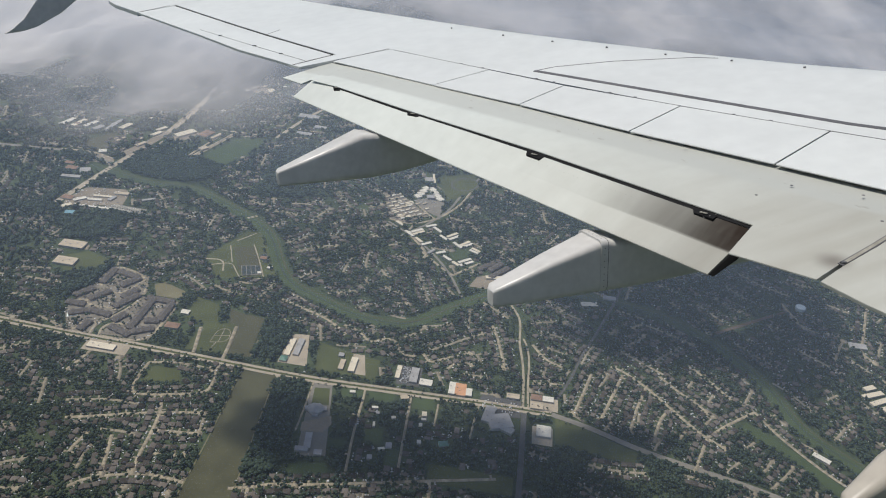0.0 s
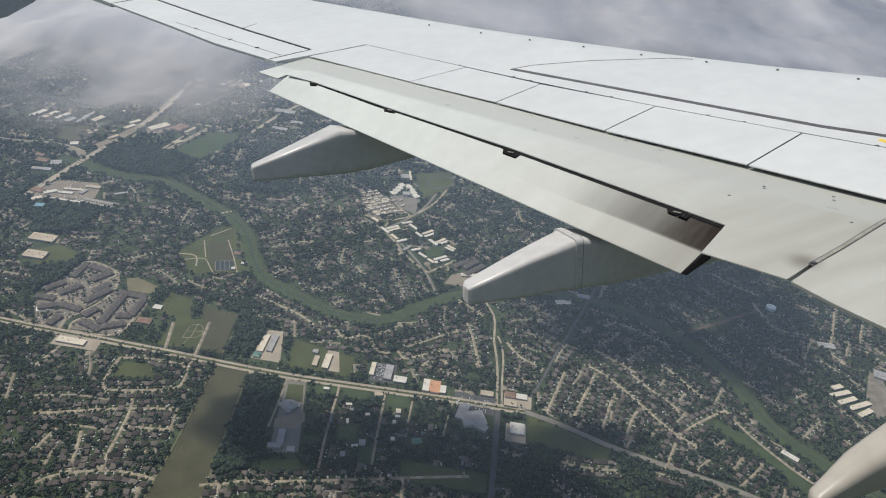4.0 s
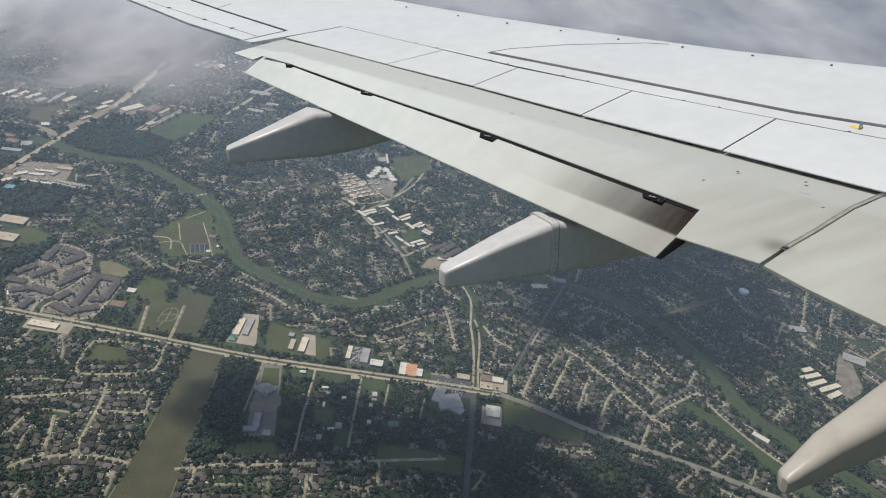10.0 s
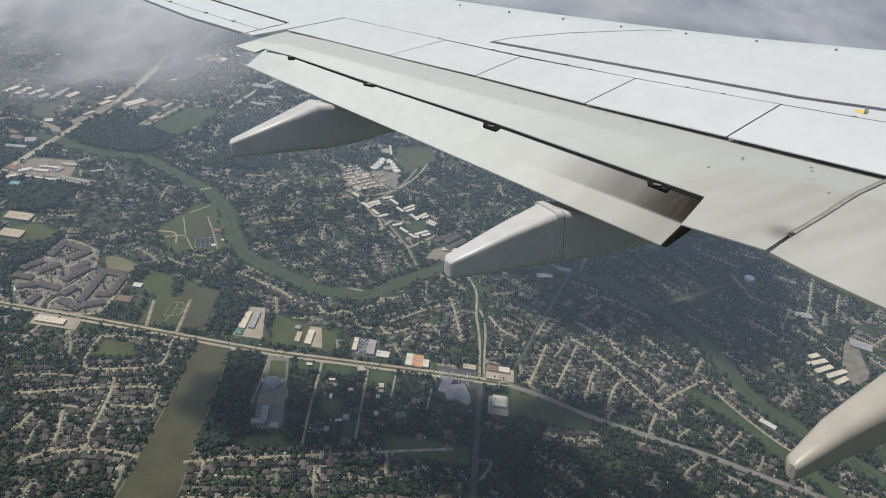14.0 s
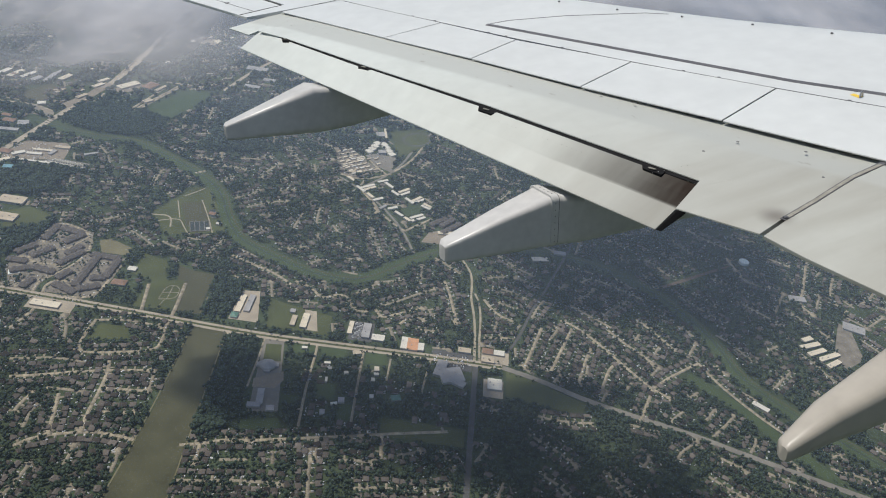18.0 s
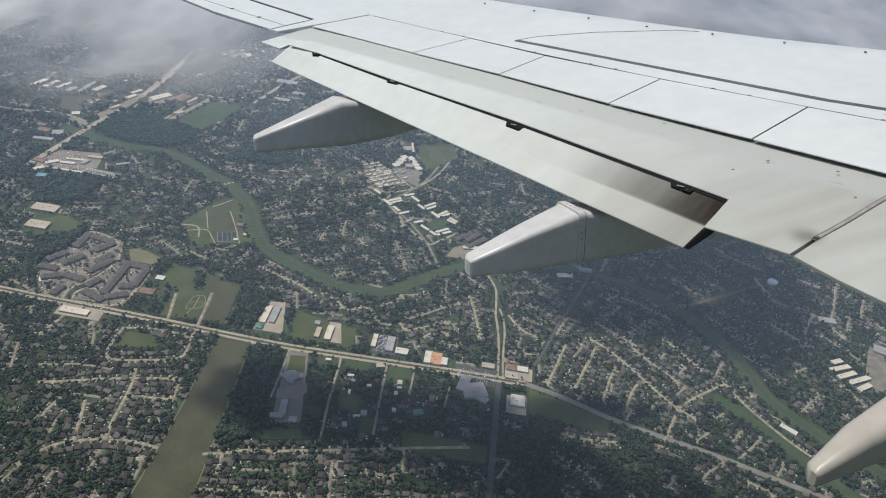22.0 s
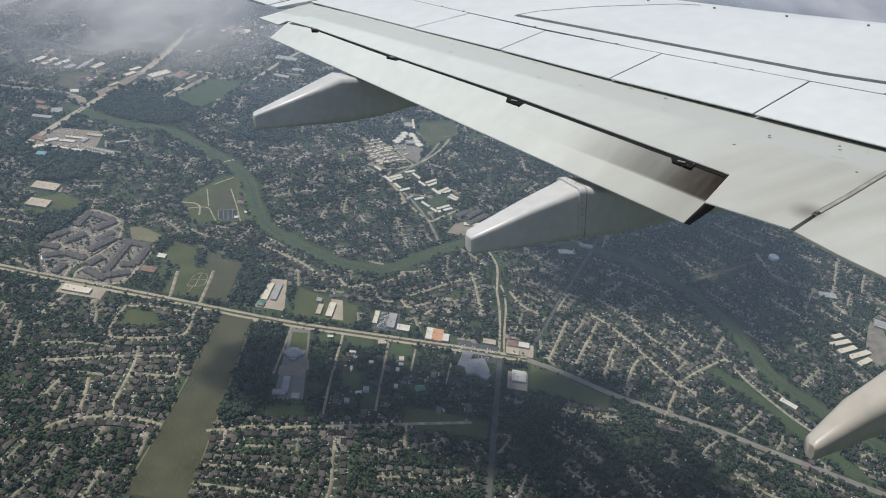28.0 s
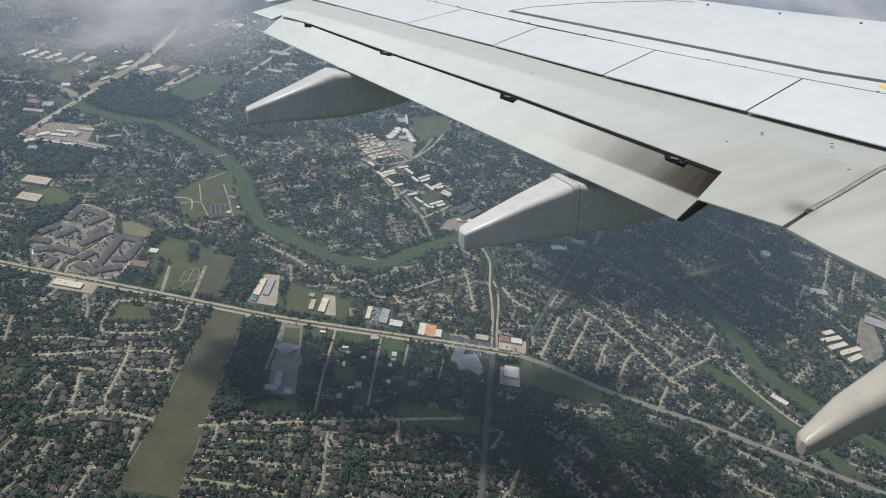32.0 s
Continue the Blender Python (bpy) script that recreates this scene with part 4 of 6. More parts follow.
BUILDINGS += [
    (-553, 1612, 9, 8, 4, 20, 'white'),
    (-536, 1640, 12, 10, 5, 0, 'white'),
    (-265, 1953, 34, 8, 4, -37, 'cream'),
    (-233, 1907, 35, 8, 4, -44, 'white'),
    (-218, 1925, 46, 8, 4, 42, 'white'),
    (-209, 1917, 36, 8, 4, 44, 'cream'),
    (-181, 1966, 31, 8, 4, 38, 'white'),
    (-161, 1948, 34, 8, 4, -43, 'white'),
    (-203, 1879, 27, 8, 4, -45, 'cream'),
    (-180, 1866, 31, 8, 4, 40, 'white'),
    (-139, 1910, 31, 8, 4, -40, 'white'),
    (-118, 1931, 38, 8, 4, 48, 'cream'),
    (-112, 1917, 36, 8, 4, 48, 'white'),
    (-98, 1881, 33, 8, 4, -44, 'white'),
]
BUILDINGS += [
    (-80, 1895, 37, 8, 4, 52, 'cream'),
    (-72, 1887, 37, 8, 4, 46, 'white'),
    (-52, 1859, 27, 8, 4, -28, 'white'),
    (-48, 1869, 26, 8, 4, -31, 'cream'),
    (-137, 1831, 27, 8, 4, 36, 'white'),
    (-118, 1808, 30, 8, 4, -37, 'white'),
    (-93, 1787, 23, 8, 4, -38, 'cream'),
    (-71, 1807, 40, 8, 4, 42, 'white'),
    (-65, 1795, 43, 8, 4, 41, 'white'),
    (-162, 1830, 26, 7, 4, 58, 'grey'),
    (9, 1746, 39, 12, 5, 10, 'cream'),
    (-227, 2249, 24, 26, 6, 22, 'grey'),
    (-214, 2263, 62, 6, 4, -79, 'cream'),
    (-13, 1795, 59, 13, 8, 51, 'dark'),
]
BUILDINGS += [
    (11, 1797, 54, 13, 8, 55, 'dark'),
    (23, 1773, 74, 13, 8, 53, 'dark'),
    (54, 1769, 67, 13, 8, 50, 'dark'),
    (-288, 2076, 14, 5, 3.6, 45, 'cream'),
    (-259, 2088, 14, 5, 3.6, 45, 'cream'),
    (-253, 2002, 14, 5, 3.6, 47, 'cream'),
    (-281, 2031, 13, 5, 3.6, 45, 'tan'),
    (-210, 2027, 14, 5, 3.6, 45, 'tan'),
    (-275, 1993, 14, 5, 3.6, 47, 'tan'),
    (-218, 2092, 14, 5, 3.6, 45, 'tan'),
    (-267, 2002, 14, 5, 3.6, 47, 'tan'),
    (-296, 2019, 14, 5, 3.6, 45, 'cream'),
    (-254, 2080, 14, 5, 3.6, 45, 'cream'),
    (-267, 1994, 14, 5, 3.6, 47, 'tan'),
]
BUILDINGS += [
    (-311, 2046, 14, 5, 3.6, 47, 'tan'),
    (-207, 2062, 14, 5, 3.6, 45, 'cream'),
    (-262, 2065, 14, 5, 3.6, 45, 'cream'),
    (-293, 2052, 14, 5, 3.6, 45, 'cream'),
    (-299, 2033, 14, 5, 3.6, 47, 'tan'),
    (-244, 2033, 14, 5, 3.6, 45, 'tan'),
    (-288, 2014, 14, 5, 3.6, 43, 'cream'),
    (-265, 2073, 15, 5, 3.6, 47, 'cream'),
    (-278, 2052, 14, 5, 3.6, 47, 'tan'),
    (-238, 2084, 14, 5, 3.6, 45, 'tan'),
    (-305, 2074, 14, 5, 3.6, 45, 'cream'),
    (-1411, 2299, 60, 16, 6, 75, 'white'),
    (-1373, 2302, 60, 16, 6, 75, 'cream'),
    (-1335, 2305, 53, 14, 6, 69, 'white'),
]
BUILDINGS += [
    (-1301, 2286, 38, 18, 6, 70, 'grey'),
    (-1269, 2306, 61, 14, 6, 87, 'grey'),
    (-1229, 2325, 48, 18, 6, 74, 'cream'),
    (-1266, 2347, 49, 12, 5, 75, 'grey'),
    (-1208, 2129, 22, 18, 6, 24, 'white'),
    (-1193, 1995, 28, 26, 6, 23, 'grey'),
    (-1235, 1999, 32, 20, 6, 2, 'brown'),
    (-1211, 1949, 52, 14, 5, 7, 'grey'),
    (-1258, 2029, 26, 14, 5, -2, 'brown'),
    (-1035, 2335, 69, 26, 6, 56, 'cream'),
    (-973, 2354, 48, 34, 6, 72, 'brown'),
    (-941, 2246, 28, 18, 5, 58, 'tan'),
    (-1117, 2303, 39, 14, 5, 66, 'cream'),
    (-1128, 2213, 37, 12, 5, 66, 'tan'),
]
BUILDINGS += [
    (-1118, 2344, 38, 12, 5, 61, 'cream'),
    (-937, 2346, 48, 10, 5, 72, 'tan'),
    (-1123, 1832, 33, 12, 5, 45, 'white'),
    (-1086, 1841, 38, 10, 4, 7, 'white'),
    (-1074, 1865, 50, 8, 4, 6, 'cream'),
    (-1034, 1893, 37, 12, 5, 6, 'tan'),
    (-1046, 1859, 25, 10, 5, 76, 'grey'),
    (-1158, 1833, 31, 20, 5, -4, 'brown'),
    (-1137, 1790, 25, 12, 5, 50, 'cream'),
    (-1112, 1758, 22, 16, 5, 10, 'blue'),
    (-1066, 1804, 110, 6, 3, 2, 'white'),
    (-953, 1882, 35, 8, 4, 37, 'grey'),
    (-1047, 2721, 27, 10, 5, 51, 'cream'),
    (-978, 2770, 13, 16, 5, 27, 'white'),
]
BUILDINGS += [
    (-904, 2808, 25, 16, 5, 53, 'cream'),
    (-991, 2555, 15, 10, 5, 67, 'white'),
    (-817, 2780, 34, 12, 5, -3, 'grey'),
    (-774, 2761, 37, 10, 5, -34, 'grey'),
    (-1201, 2200, 12, 9, 4.5, 66, 'dark'),
    (-1202, 2167, 12, 9, 4.5, 66, 'dark'),
    (-1205, 2248, 13, 9, 4.5, 72, 'dark'),
    (-1142, 2220, 13, 9, 4.5, 67, 'dark'),
    (-1231, 2200, 12, 9, 4.5, 70, 'dark'),
    (-1168, 2247, 13, 9, 4.5, 67, 'dark'),
    (-1213, 2226, 12, 9, 4.5, 70, 'tan'),
    (-1211, 2222, 12, 9, 4.5, 66, 'dark'),
    (-1216, 2241, 13, 9, 4.5, 72, 'dark'),
    (-1195, 2226, 12, 9, 4.5, 70, 'dark'),
]
BUILDINGS += [
    (-1145, 2252, 13, 9, 4.5, 67, 'tan'),
    (-1151, 2261, 13, 9, 4.5, 67, 'dark'),
    (-1231, 2222, 13, 9, 4.5, 72, 'dark'),
    (-1165, 2197, 12, 9, 4.5, 66, 'dark'),
    (-1181, 2219, 13, 9, 4.5, 72, 'dark'),
    (-1159, 2282, 13, 9, 4.5, 67, 'dark'),
    (-1168, 2246, 12, 9, 4.5, 66, 'dark'),
    (-1197, 2236, 12, 9, 4.5, 66, 'tan'),
    (-1196, 2239, 13, 9, 4.5, 67, 'tan'),
    (-1194, 2178, 12, 9, 4.5, 66, 'dark'),
    (-1202, 2251, 12, 9, 4.5, 66, 'dark'),
    (-1205, 2202, 13, 9, 4.5, 67, 'dark'),
    (-1201, 2230, 12, 9, 4.5, 66, 'dark'),
    (-1208, 2162, 12, 9, 4.5, 66, 'dark'),
]
BUILDINGS += [
    (-1151, 2263, 13, 9, 4.5, 67, 'dark'),
    (-1200, 2247, 13, 9, 4.5, 67, 'dark'),
    (-1151, 2247, 13, 9, 4.5, 67, 'dark'),
    (-1195, 2199, 12, 9, 4.5, 70, 'dark'),
    (-1161, 2242, 13, 9, 4.5, 67, 'dark'),
    (-1203, 2216, 12, 9, 4.5, 66, 'tan'),
    (-1376, 2294, 12, 15, 6, 74, 'brown'),
    (-1252, 3111, 20, 8, 6, 74, 'dark'),
    (-1104, 3044, 19, 8, 6, 73, 'tan'),
    (-952, 2818, 18, 8, 6, 69, 'brown'),
    (-951, 2915, 18, 8, 6, 70, 'tan'),
    (-1271, 3019, 19, 11, 6, 75, 'tan'),
    (-917, 2616, 16, 8, 6, 68, 'dark'),
    (-1421, 2623, 15, 11, 6, 77, 'tan'),
]
BUILDINGS += [
    (-891, 2969, 19, 15, 6, 71, 'dark'),
    (-930, 2891, 18, 8, 6, 70, 'dark'),
    (-1252, 2429, 13, 11, 6, 72, 'dark'),
    (-1246, 3051, 19, 8, 6, 75, 'dark'),
    (-1250, 2779, 17, 11, 6, 76, 'cream'),
    (-1084, 2701, 16, 11, 6, 70, 'dark'),
    (-918, 2873, 18, 11, 6, 70, 'dark'),
    (-1284, 2557, 14, 8, 6, 73, 'dark'),
    (-1257, 2372, 13, 8, 6, 72, 'dark'),
    (-1184, 2409, 14, 8, 6, 72, 'cream'),
    (-1158, 2732, 16, 8, 6, 73, 'cream'),
    (-1180, 2744, 16, 15, 6, 73, 'tan'),
]


def building(x, y, w, d, h, turn, colour):
    """A flat-roofed building: walls with a parapet, roof deck, plant on the roof."""
    b = tagged(new("building"), "flat-roofed building with a %s roof" % {"white": "bright white", "cream": "cream", "grey": "grey", "dark": "dark shingled", "tan": "tan gravel", "brown": "brown", "orange": "rusty orange", "green": "green metal", "blue": "blue metal"}[colour], "building")
    b.matrix_world = pose(x, y, 0, 0, 0, turn)
    outer = [(-w / 2, -d / 2), (w / 2, -d / 2), (w / 2, d / 2), (-w / 2, d / 2)]
    part("wall", box(0, 0, 0, w, d, h), BRICK if colour == "dark" else STUCCO, b)
    if colour in ("dark", "green", "brown"):
        bm = bmesh.new()
        e = min(w, d) / 2 + 0.6
        hx, hy = w / 2 + 0.6, d / 2 + 0.6
        low = [bm.verts.new((sx * hx, sy * hy, h + 0.02)) for sx, sy in ((-1, -1), (1, -1), (1, 1), (-1, 1))]
        if w > d:
            r = [bm.verts.new((-hx + e, 0, h + e * 0.45)), bm.verts.new((hx - e + 0.01, 0, h + e * 0.45))]
            fs = [(0, 1, 5, 4), (1, 2, 5), (2, 3, 4, 5), (3, 0, 4)]
        else:
            r = [bm.verts.new((0, -hy + e, h + e * 0.45)), bm.verts.new((0, hy - e + 0.01, h + e * 0.45))]
            fs = [(0, 1, 4), (1, 2, 5, 4), (2, 3, 5), (3, 0, 4, 5)]
        vs = low + r
        for f in fs:
            bm.faces.new([vs[i] for i in f])
        bm.faces.new(low[::-1])
        part("roof", bm, ROOFS[colour], b)
        if colour == "dark" and max(w, d) > 24:
            # cross gables along the ridge
            long_x = w > d
            run = max(w, d)
            for k in range(max(2, int(run / 15))):
                c = -run / 2 + run * (k + 0.5) / max(2, int(run / 15))
                gx, gy = (5.2, min(w, d) / 2 + 2.2)
                gable = bmesh.new()
                q = [(-gx, -gy, h + 0.05), (gx, -gy, h + 0.05), (gx, gy, h + 0.05), (-gx, gy, h + 0.05), (0, -gy + 2.5, h + 3.1), (0, gy - 2.5, h + 3.1)]
                vs = [gable.verts.new((c + x0, y0, z0) if long_x else (y0, c + x0, z0)) for x0, y0, z0 in q]
                for f in ((0, 1, 4), (1, 2, 5, 4), (2, 3, 5), (3, 0, 4, 5), (3, 2, 1, 0)):
                    gable.faces.new([vs[i] for i in f])
                bmesh.ops.recalc_face_normals(gable, faces=gable.faces)
                part("cross_gable", gable, ROOFS[colour], b)
    else:
        part("roof", box(0, 0, h + 0.01, w + 0.8, d + 0.8, 0.5), ROOFS[colour], b)
        for k in range(int(min(4, w * d / 350))):
            part("roof_unit", box(-w / 3 + w / 4 * k, d * 0.12 * (-1) ** k, h + 0.52, 2.4, 2.0, 1.3), ROOFS["grey"], b)
    keep_clear.append((x, y, min(w, d) / 2 + 4))
    a = radians(turn)
    for k in (-0.4, -0.2, 0.2, 0.4):
        keep_clear.append((x + math.cos(a) * w * k, y + math.sin(a) * w * k, min(w, d) / 2 + 4))
        keep_clear.append((x - math.sin(a) * d * k, y + math.cos(a) * d * k, min(w, d) / 2 + 4))
    return b


HOMES = [(-347, 2134), (-321, 2157), (-252, 2088), (-198, 2020), (-252, 1966), (-303, 1981)]


def school(centre, left, right):
    """A school: two stepped rows of flat-roofed classrooms that meet at a grey hall."""
    b = tagged(new("school"), "white flat-roofed school with two stepped classroom wings", "school")
    part("hall", box(centre[0], centre[1], 0, 22, 20, 6.5, 0.3, 0.2), ROOFS["grey"], b, "grey hall between the wings")
    for wing_rows in (left, right):
        for x, y in wing_rows:
            part("classroom", box(x, y, 0, 19, 21, 4.2, radians(45), 0.15), ROOFS["white"], b)
            keep_clear.append((x, y, 14))
    keep_clear.append((*centre, 16))


school((-207, 2134), [(-228, 2188), (-233, 2167), (-238, 2149), (-244, 2131)], [(-209, 2187), (-199, 2169), (-190, 2151), (-178, 2131)])
BUILDINGS += [(-1189, 3052, 52, 20, 6, 70, 'cream'), (-1070, 2900, 26, 10, 6, 70, 'white'), (-1068, 2779, 26, 14, 6, 70, 'white'), (-1064, 2829, 16, 12, 6, 70, 'white'), (-1154, 2943, 18, 12, 6, 70, 'cream'), (-1075, 2973, 40, 16, 6, 70, 'tan'), (-1001, 2825, 30, 9, 6, 70, 'tan'), (-961, 2811, 34, 9, 6, 70, 'cream'), (-934, 2834, 20, 10, 6, 70, 'tan'), (-896, 2793, 24, 10, 6, 70, 'cream'), (-1134, 2809, 30, 12, 6, 70, 'tan'), (-980, 2765, 18, 8, 6, 70, 'white'), (-864, 2859, 14, 9, 6, 70, 'white')]
for lot in ([(-1231, 3028), (-1220, 3086), (-1149, 3088), (-1132, 3009), (-1164, 2996)], [(-1150, 2778), (-1142, 2884), (-1119, 2897), (-1105, 2769)], [(-1039, 2804), (-1005, 2856), (-887, 2819), (-879, 2771), (-961, 2770)]):
    field("shop_yard", lot, DIRT, "bare tan lots along the road")


def church(x, y, turn):
    """An eight-sided pale hall with a folded roof, a porch and low wings."""
    b = tagged(new("church"), "eight-sided church with a pale folded roof", "church")
    b.matrix_world = pose(x, y, 0, 0, 0, turn)
    ring = [(16 * math.cos(a), 14 * math.sin(a)) for a in np.linspace(0.3927, 0.3927 + 6.2832, 9)[:-1]]
    part("wall", prism([(p, q, 6.0) for p, q in ring], 6.0, 0), STUCCO, b)
    bm = bmesh.new()
    eave = [bm.verts.new((p * 1.08, q * 1.08, 6.05)) for p, q in ring]
    top = [bm.verts.new((p * 0.2, q * 0.2, 12.5)) for p, q in ring]
    for i in range(8):
        bm.faces.new((eave[i], eave[(i + 1) % 8], top[(i + 1) % 8], top[i]))
    bm.faces.new(top)
    bm.faces.new(eave[::-1])
    bmesh.ops.recalc_face_normals(bm, faces=bm.faces)
    part("roof", bm, ROOFS["grey"], b)
    part("porch", box(0, -15, 0, 12, 8, 4.2, 0, 0.15), ROOFS["grey"], b)
    for sx in (-1, 1):
        part("side_wing", box(sx * 17, 2, 0, 8, 11, 4.0, 0, 0.15), ROOFS["grey"], b)
    keep_clear.append((x, y, 24))


church(-297, 1176, 8)
BUILDINGS += [(-289, 1090, 12, 40, 6, 8, 'grey'), (-295, 1067, 24, 11, 6, 8, 'grey'), (-264, 1064, 14, 12, 6, 8, 'grey')]
field("lot_dirt", [(-314, 1138), (-264, 1168), (-258, 1144), (-270, 1120), (-311, 1115)], DIRT, "bare tan ground behind the church", 0.08)
BUILDINGS += [(-186, 1207, 12, 5, 5, 8, 'white'), (-141, 1111, 13, 11, 5, 98, 'grey'), (-153, 1100, 12, 5, 5, 20, 'white'), (-170, 1074, 9, 11, 5, 8, 'grey'), (-91, 1178, 9, 6, 5, 98, 'white'), (-41, 1138, 18, 13, 5, 20, 'green'), (-87, 1195, 9, 6, 5, 8, 'white'), (-87, 1132, 9, 7, 5, 98, 'white'), (-134, 1250, 16, 10, 5, 20, 'tan'), (-239, 1242, 11, 6, 5, 8, 'white'), (-179, 1160, 12, 4, 5, 98, 'white'), (-145, 1187, 8, 6, 5, 20, 'white'), (-179, 1193, 9, 6, 5, 8, 'grey'), (-88, 1210, 12, 9, 5, 98, 'cream')]
for k in range(46):
    spot = (-282 + 11 * (k % 8) + 14 * (k // 8) - 60, 2071 - 15 * (k % 8) + 12 * (k // 8) + 20)
    if inside(HOMES, *spot):
        BUILDINGS.append((*spot, 13, 5, 3.5, 40 + 5 * (k % 3), ("cream", "white", "tan")[k % 3]))
for x, y, w, d, h, turn, colour in BUILDINGS:
    building(x, y, w, d, h * 0.7 + 0.013 * (int(x * 7 + y) % 23), turn, colour)


# paved courts between the apartment houses
COURTS = [[(-797, 1300), (-772, 1451), (-687, 1451), (-693, 1301)], [(-866, 1294), (-909, 1363), (-907, 1432), (-899, 1484), (-887, 1552), (-792, 1531), (-772, 1458), (-800, 1378), (-823, 1298)]]
for k, court in enumerate(COURTS):
    patch("apartment_court", court, 0.062 + 0.004 * k, COURT, "pale paved courts between apartment houses", "pavement")
ribbon("embankment", [(550, 1651), (619, 1701), (687, 1752), (748, 1793)], 10, 0.12, EARTH, "reddish brown bare embankment", "embankment")
clear_line([(550, 1651), (619, 1701), (687, 1752), (748, 1793)], 9)
road("tank_road", [(741, 1830), (754, 1772), (782, 1717)], 6, OLDROAD, "pale road past the water tank")

# open treatment basins: a concrete frame round four dark bays
works = tagged(new("treatment_basin"), "grey concrete treatment basin with four dark bays", "basin")
works.matrix_world = pose(-576, 1619, 0, 0, 0, 20)
part("rim", box(0, 0, 0, 46, 44, 1.4, 0, 0.2), OLDROAD, works)
for k in range(4):
    part("bay", box(-16.5 + 11 * k, 0, 1.41, 9.6, 40, 0.12), WATER, works, "dark still water")
keep_clear.append((-576, 1619, 30))


def trailer_kind():
    t = tagged(new("trailer"), "long white box trailer parked in a yard", "trailer", "parked trailers")
    part("body", box(0, 0, 1.1, 2.6, 11, 2.7, 0, 0.08), ROOFS["white"], t)
    for y in (-3.6, -2.4):
        part("axle", box(0, y, 0, 2.4, 1.0, 1.1, 0, 0.2), ASPHALT, t)
    part("landing_leg", box(0, 3.6, 0, 1.8, 0.3, 1.1), ASPHALT, t)
    return t


first = trailer_kind()
first.matrix_world = pose(-1025, 1824, 0, 0, 0, -28)
for k in range(1, 26):
    row = k // 13
    copy_thing(first, pose(-1025 + 6.8 * (k % 13), 1824 - 0.7 * (k % 13) - 15 * row, 0, 0, 0, -28 + (k * 37 % 5) - 2))

# ---- streets, houses and trees ----
CELL, GX0, GY0, GX1, GY1 = 3.0, -2700.0, 560.0, 2300.0, 4950.0
blocked = np.zeros((int((GY1 - GY0) / CELL) + 1, int((GX1 - GX0) / CELL) + 1), bool)
claimed = np.zeros(blocked.shape, bool)


def mark(grid, x, y, r):
    j0, j1 = int((x - r - GX0) / CELL), int((x + r - GX0) / CELL) + 1
    i0, i1 = int((y - r - GY0) / CELL), int((y + r - GY0) / CELL) + 1
    if i1 > 0 and j1 > 0:
        grid[max(i0, 0):i1, max(j0, 0):j1] = True


def is_marked(grid, x, y):
    i, j = int((y - GY0) / CELL), int((x - GX0) / CELL)
    return not (0 <= i < grid.shape[0] and 0 <= j < grid.shape[1]) or grid[i, j]


for x, y, r in keep_clear:
    mark(blocked, x, y, r * 0.9)

# no houses inside the courts
for court in COURTS:
    xs, ys = [p[0] for p in court], [p[1] for p in court]
    for x in np.arange(min(xs), max(xs), 6):
        for y in np.arange(min(ys), max(ys), 6):
            if inside(court, x, y):
                mark(claimed, x, y, 4)
houses, trees, street_quads, side_quads, drive_quads, cars = [], [], [], [], [], []


def quad_between(store, ax, ay, bx, by, w, z):
    d = math.hypot(bx - ax, by - ay) or 1
    nx, ny = -(by - ay) / d * w / 2, (bx - ax) / d * w / 2
    store.append(((ax - nx, ay - ny, z), (bx - nx, by - ny, z), (bx + nx, by + ny, z), (ax + nx, ay + ny, z)))


def plant(x0, x1, y0, y1, every, size, edge=0.0):
    """Scatters trees, one for so many square metres, off streets and fields."""
    n = int((x1 - x0) * (y1 - y0) / every)
    xs, ys = rng.uniform(x0, x1, n), rng.uniform(y0, y1, n)
    # groves and clearings
    thick = np.array([noise.noise((x / 90.0, y / 90.0, 3.3)) for x, y in zip(xs, ys)])
    keep = rng.random(n) < np.clip(0.7 + 0.9 * thick, 0.2, 1)
    for x, y in zip(xs[keep], ys[keep]):
        if not is_marked(blocked, x, y) and not is_marked(paved, x, y) and (not is_marked(claimed, x, y) or rng.random() < 0.3):
            trees.append((x, y, size * rng.uniform(0.5, 1.45)))


def wood(pts, every, size):
    xs, ys = [p[0] for p in pts], [p[1] for p in pts]
    n = int((max(xs) - min(xs)) * (max(ys) - min(ys)) / every)
    for x, y in zip(rng.uniform(min(xs), max(xs), n), rng.uniform(min(ys), max(ys), n)):
        if inside(pts, x, y) and not is_marked(blocked, x, y):
            trees.append((x, y, size * rng.uniform(0.7, 1.3)))
            mark(claimed, x, y, 3)


paved = np.zeros(blocked.shape, bool)


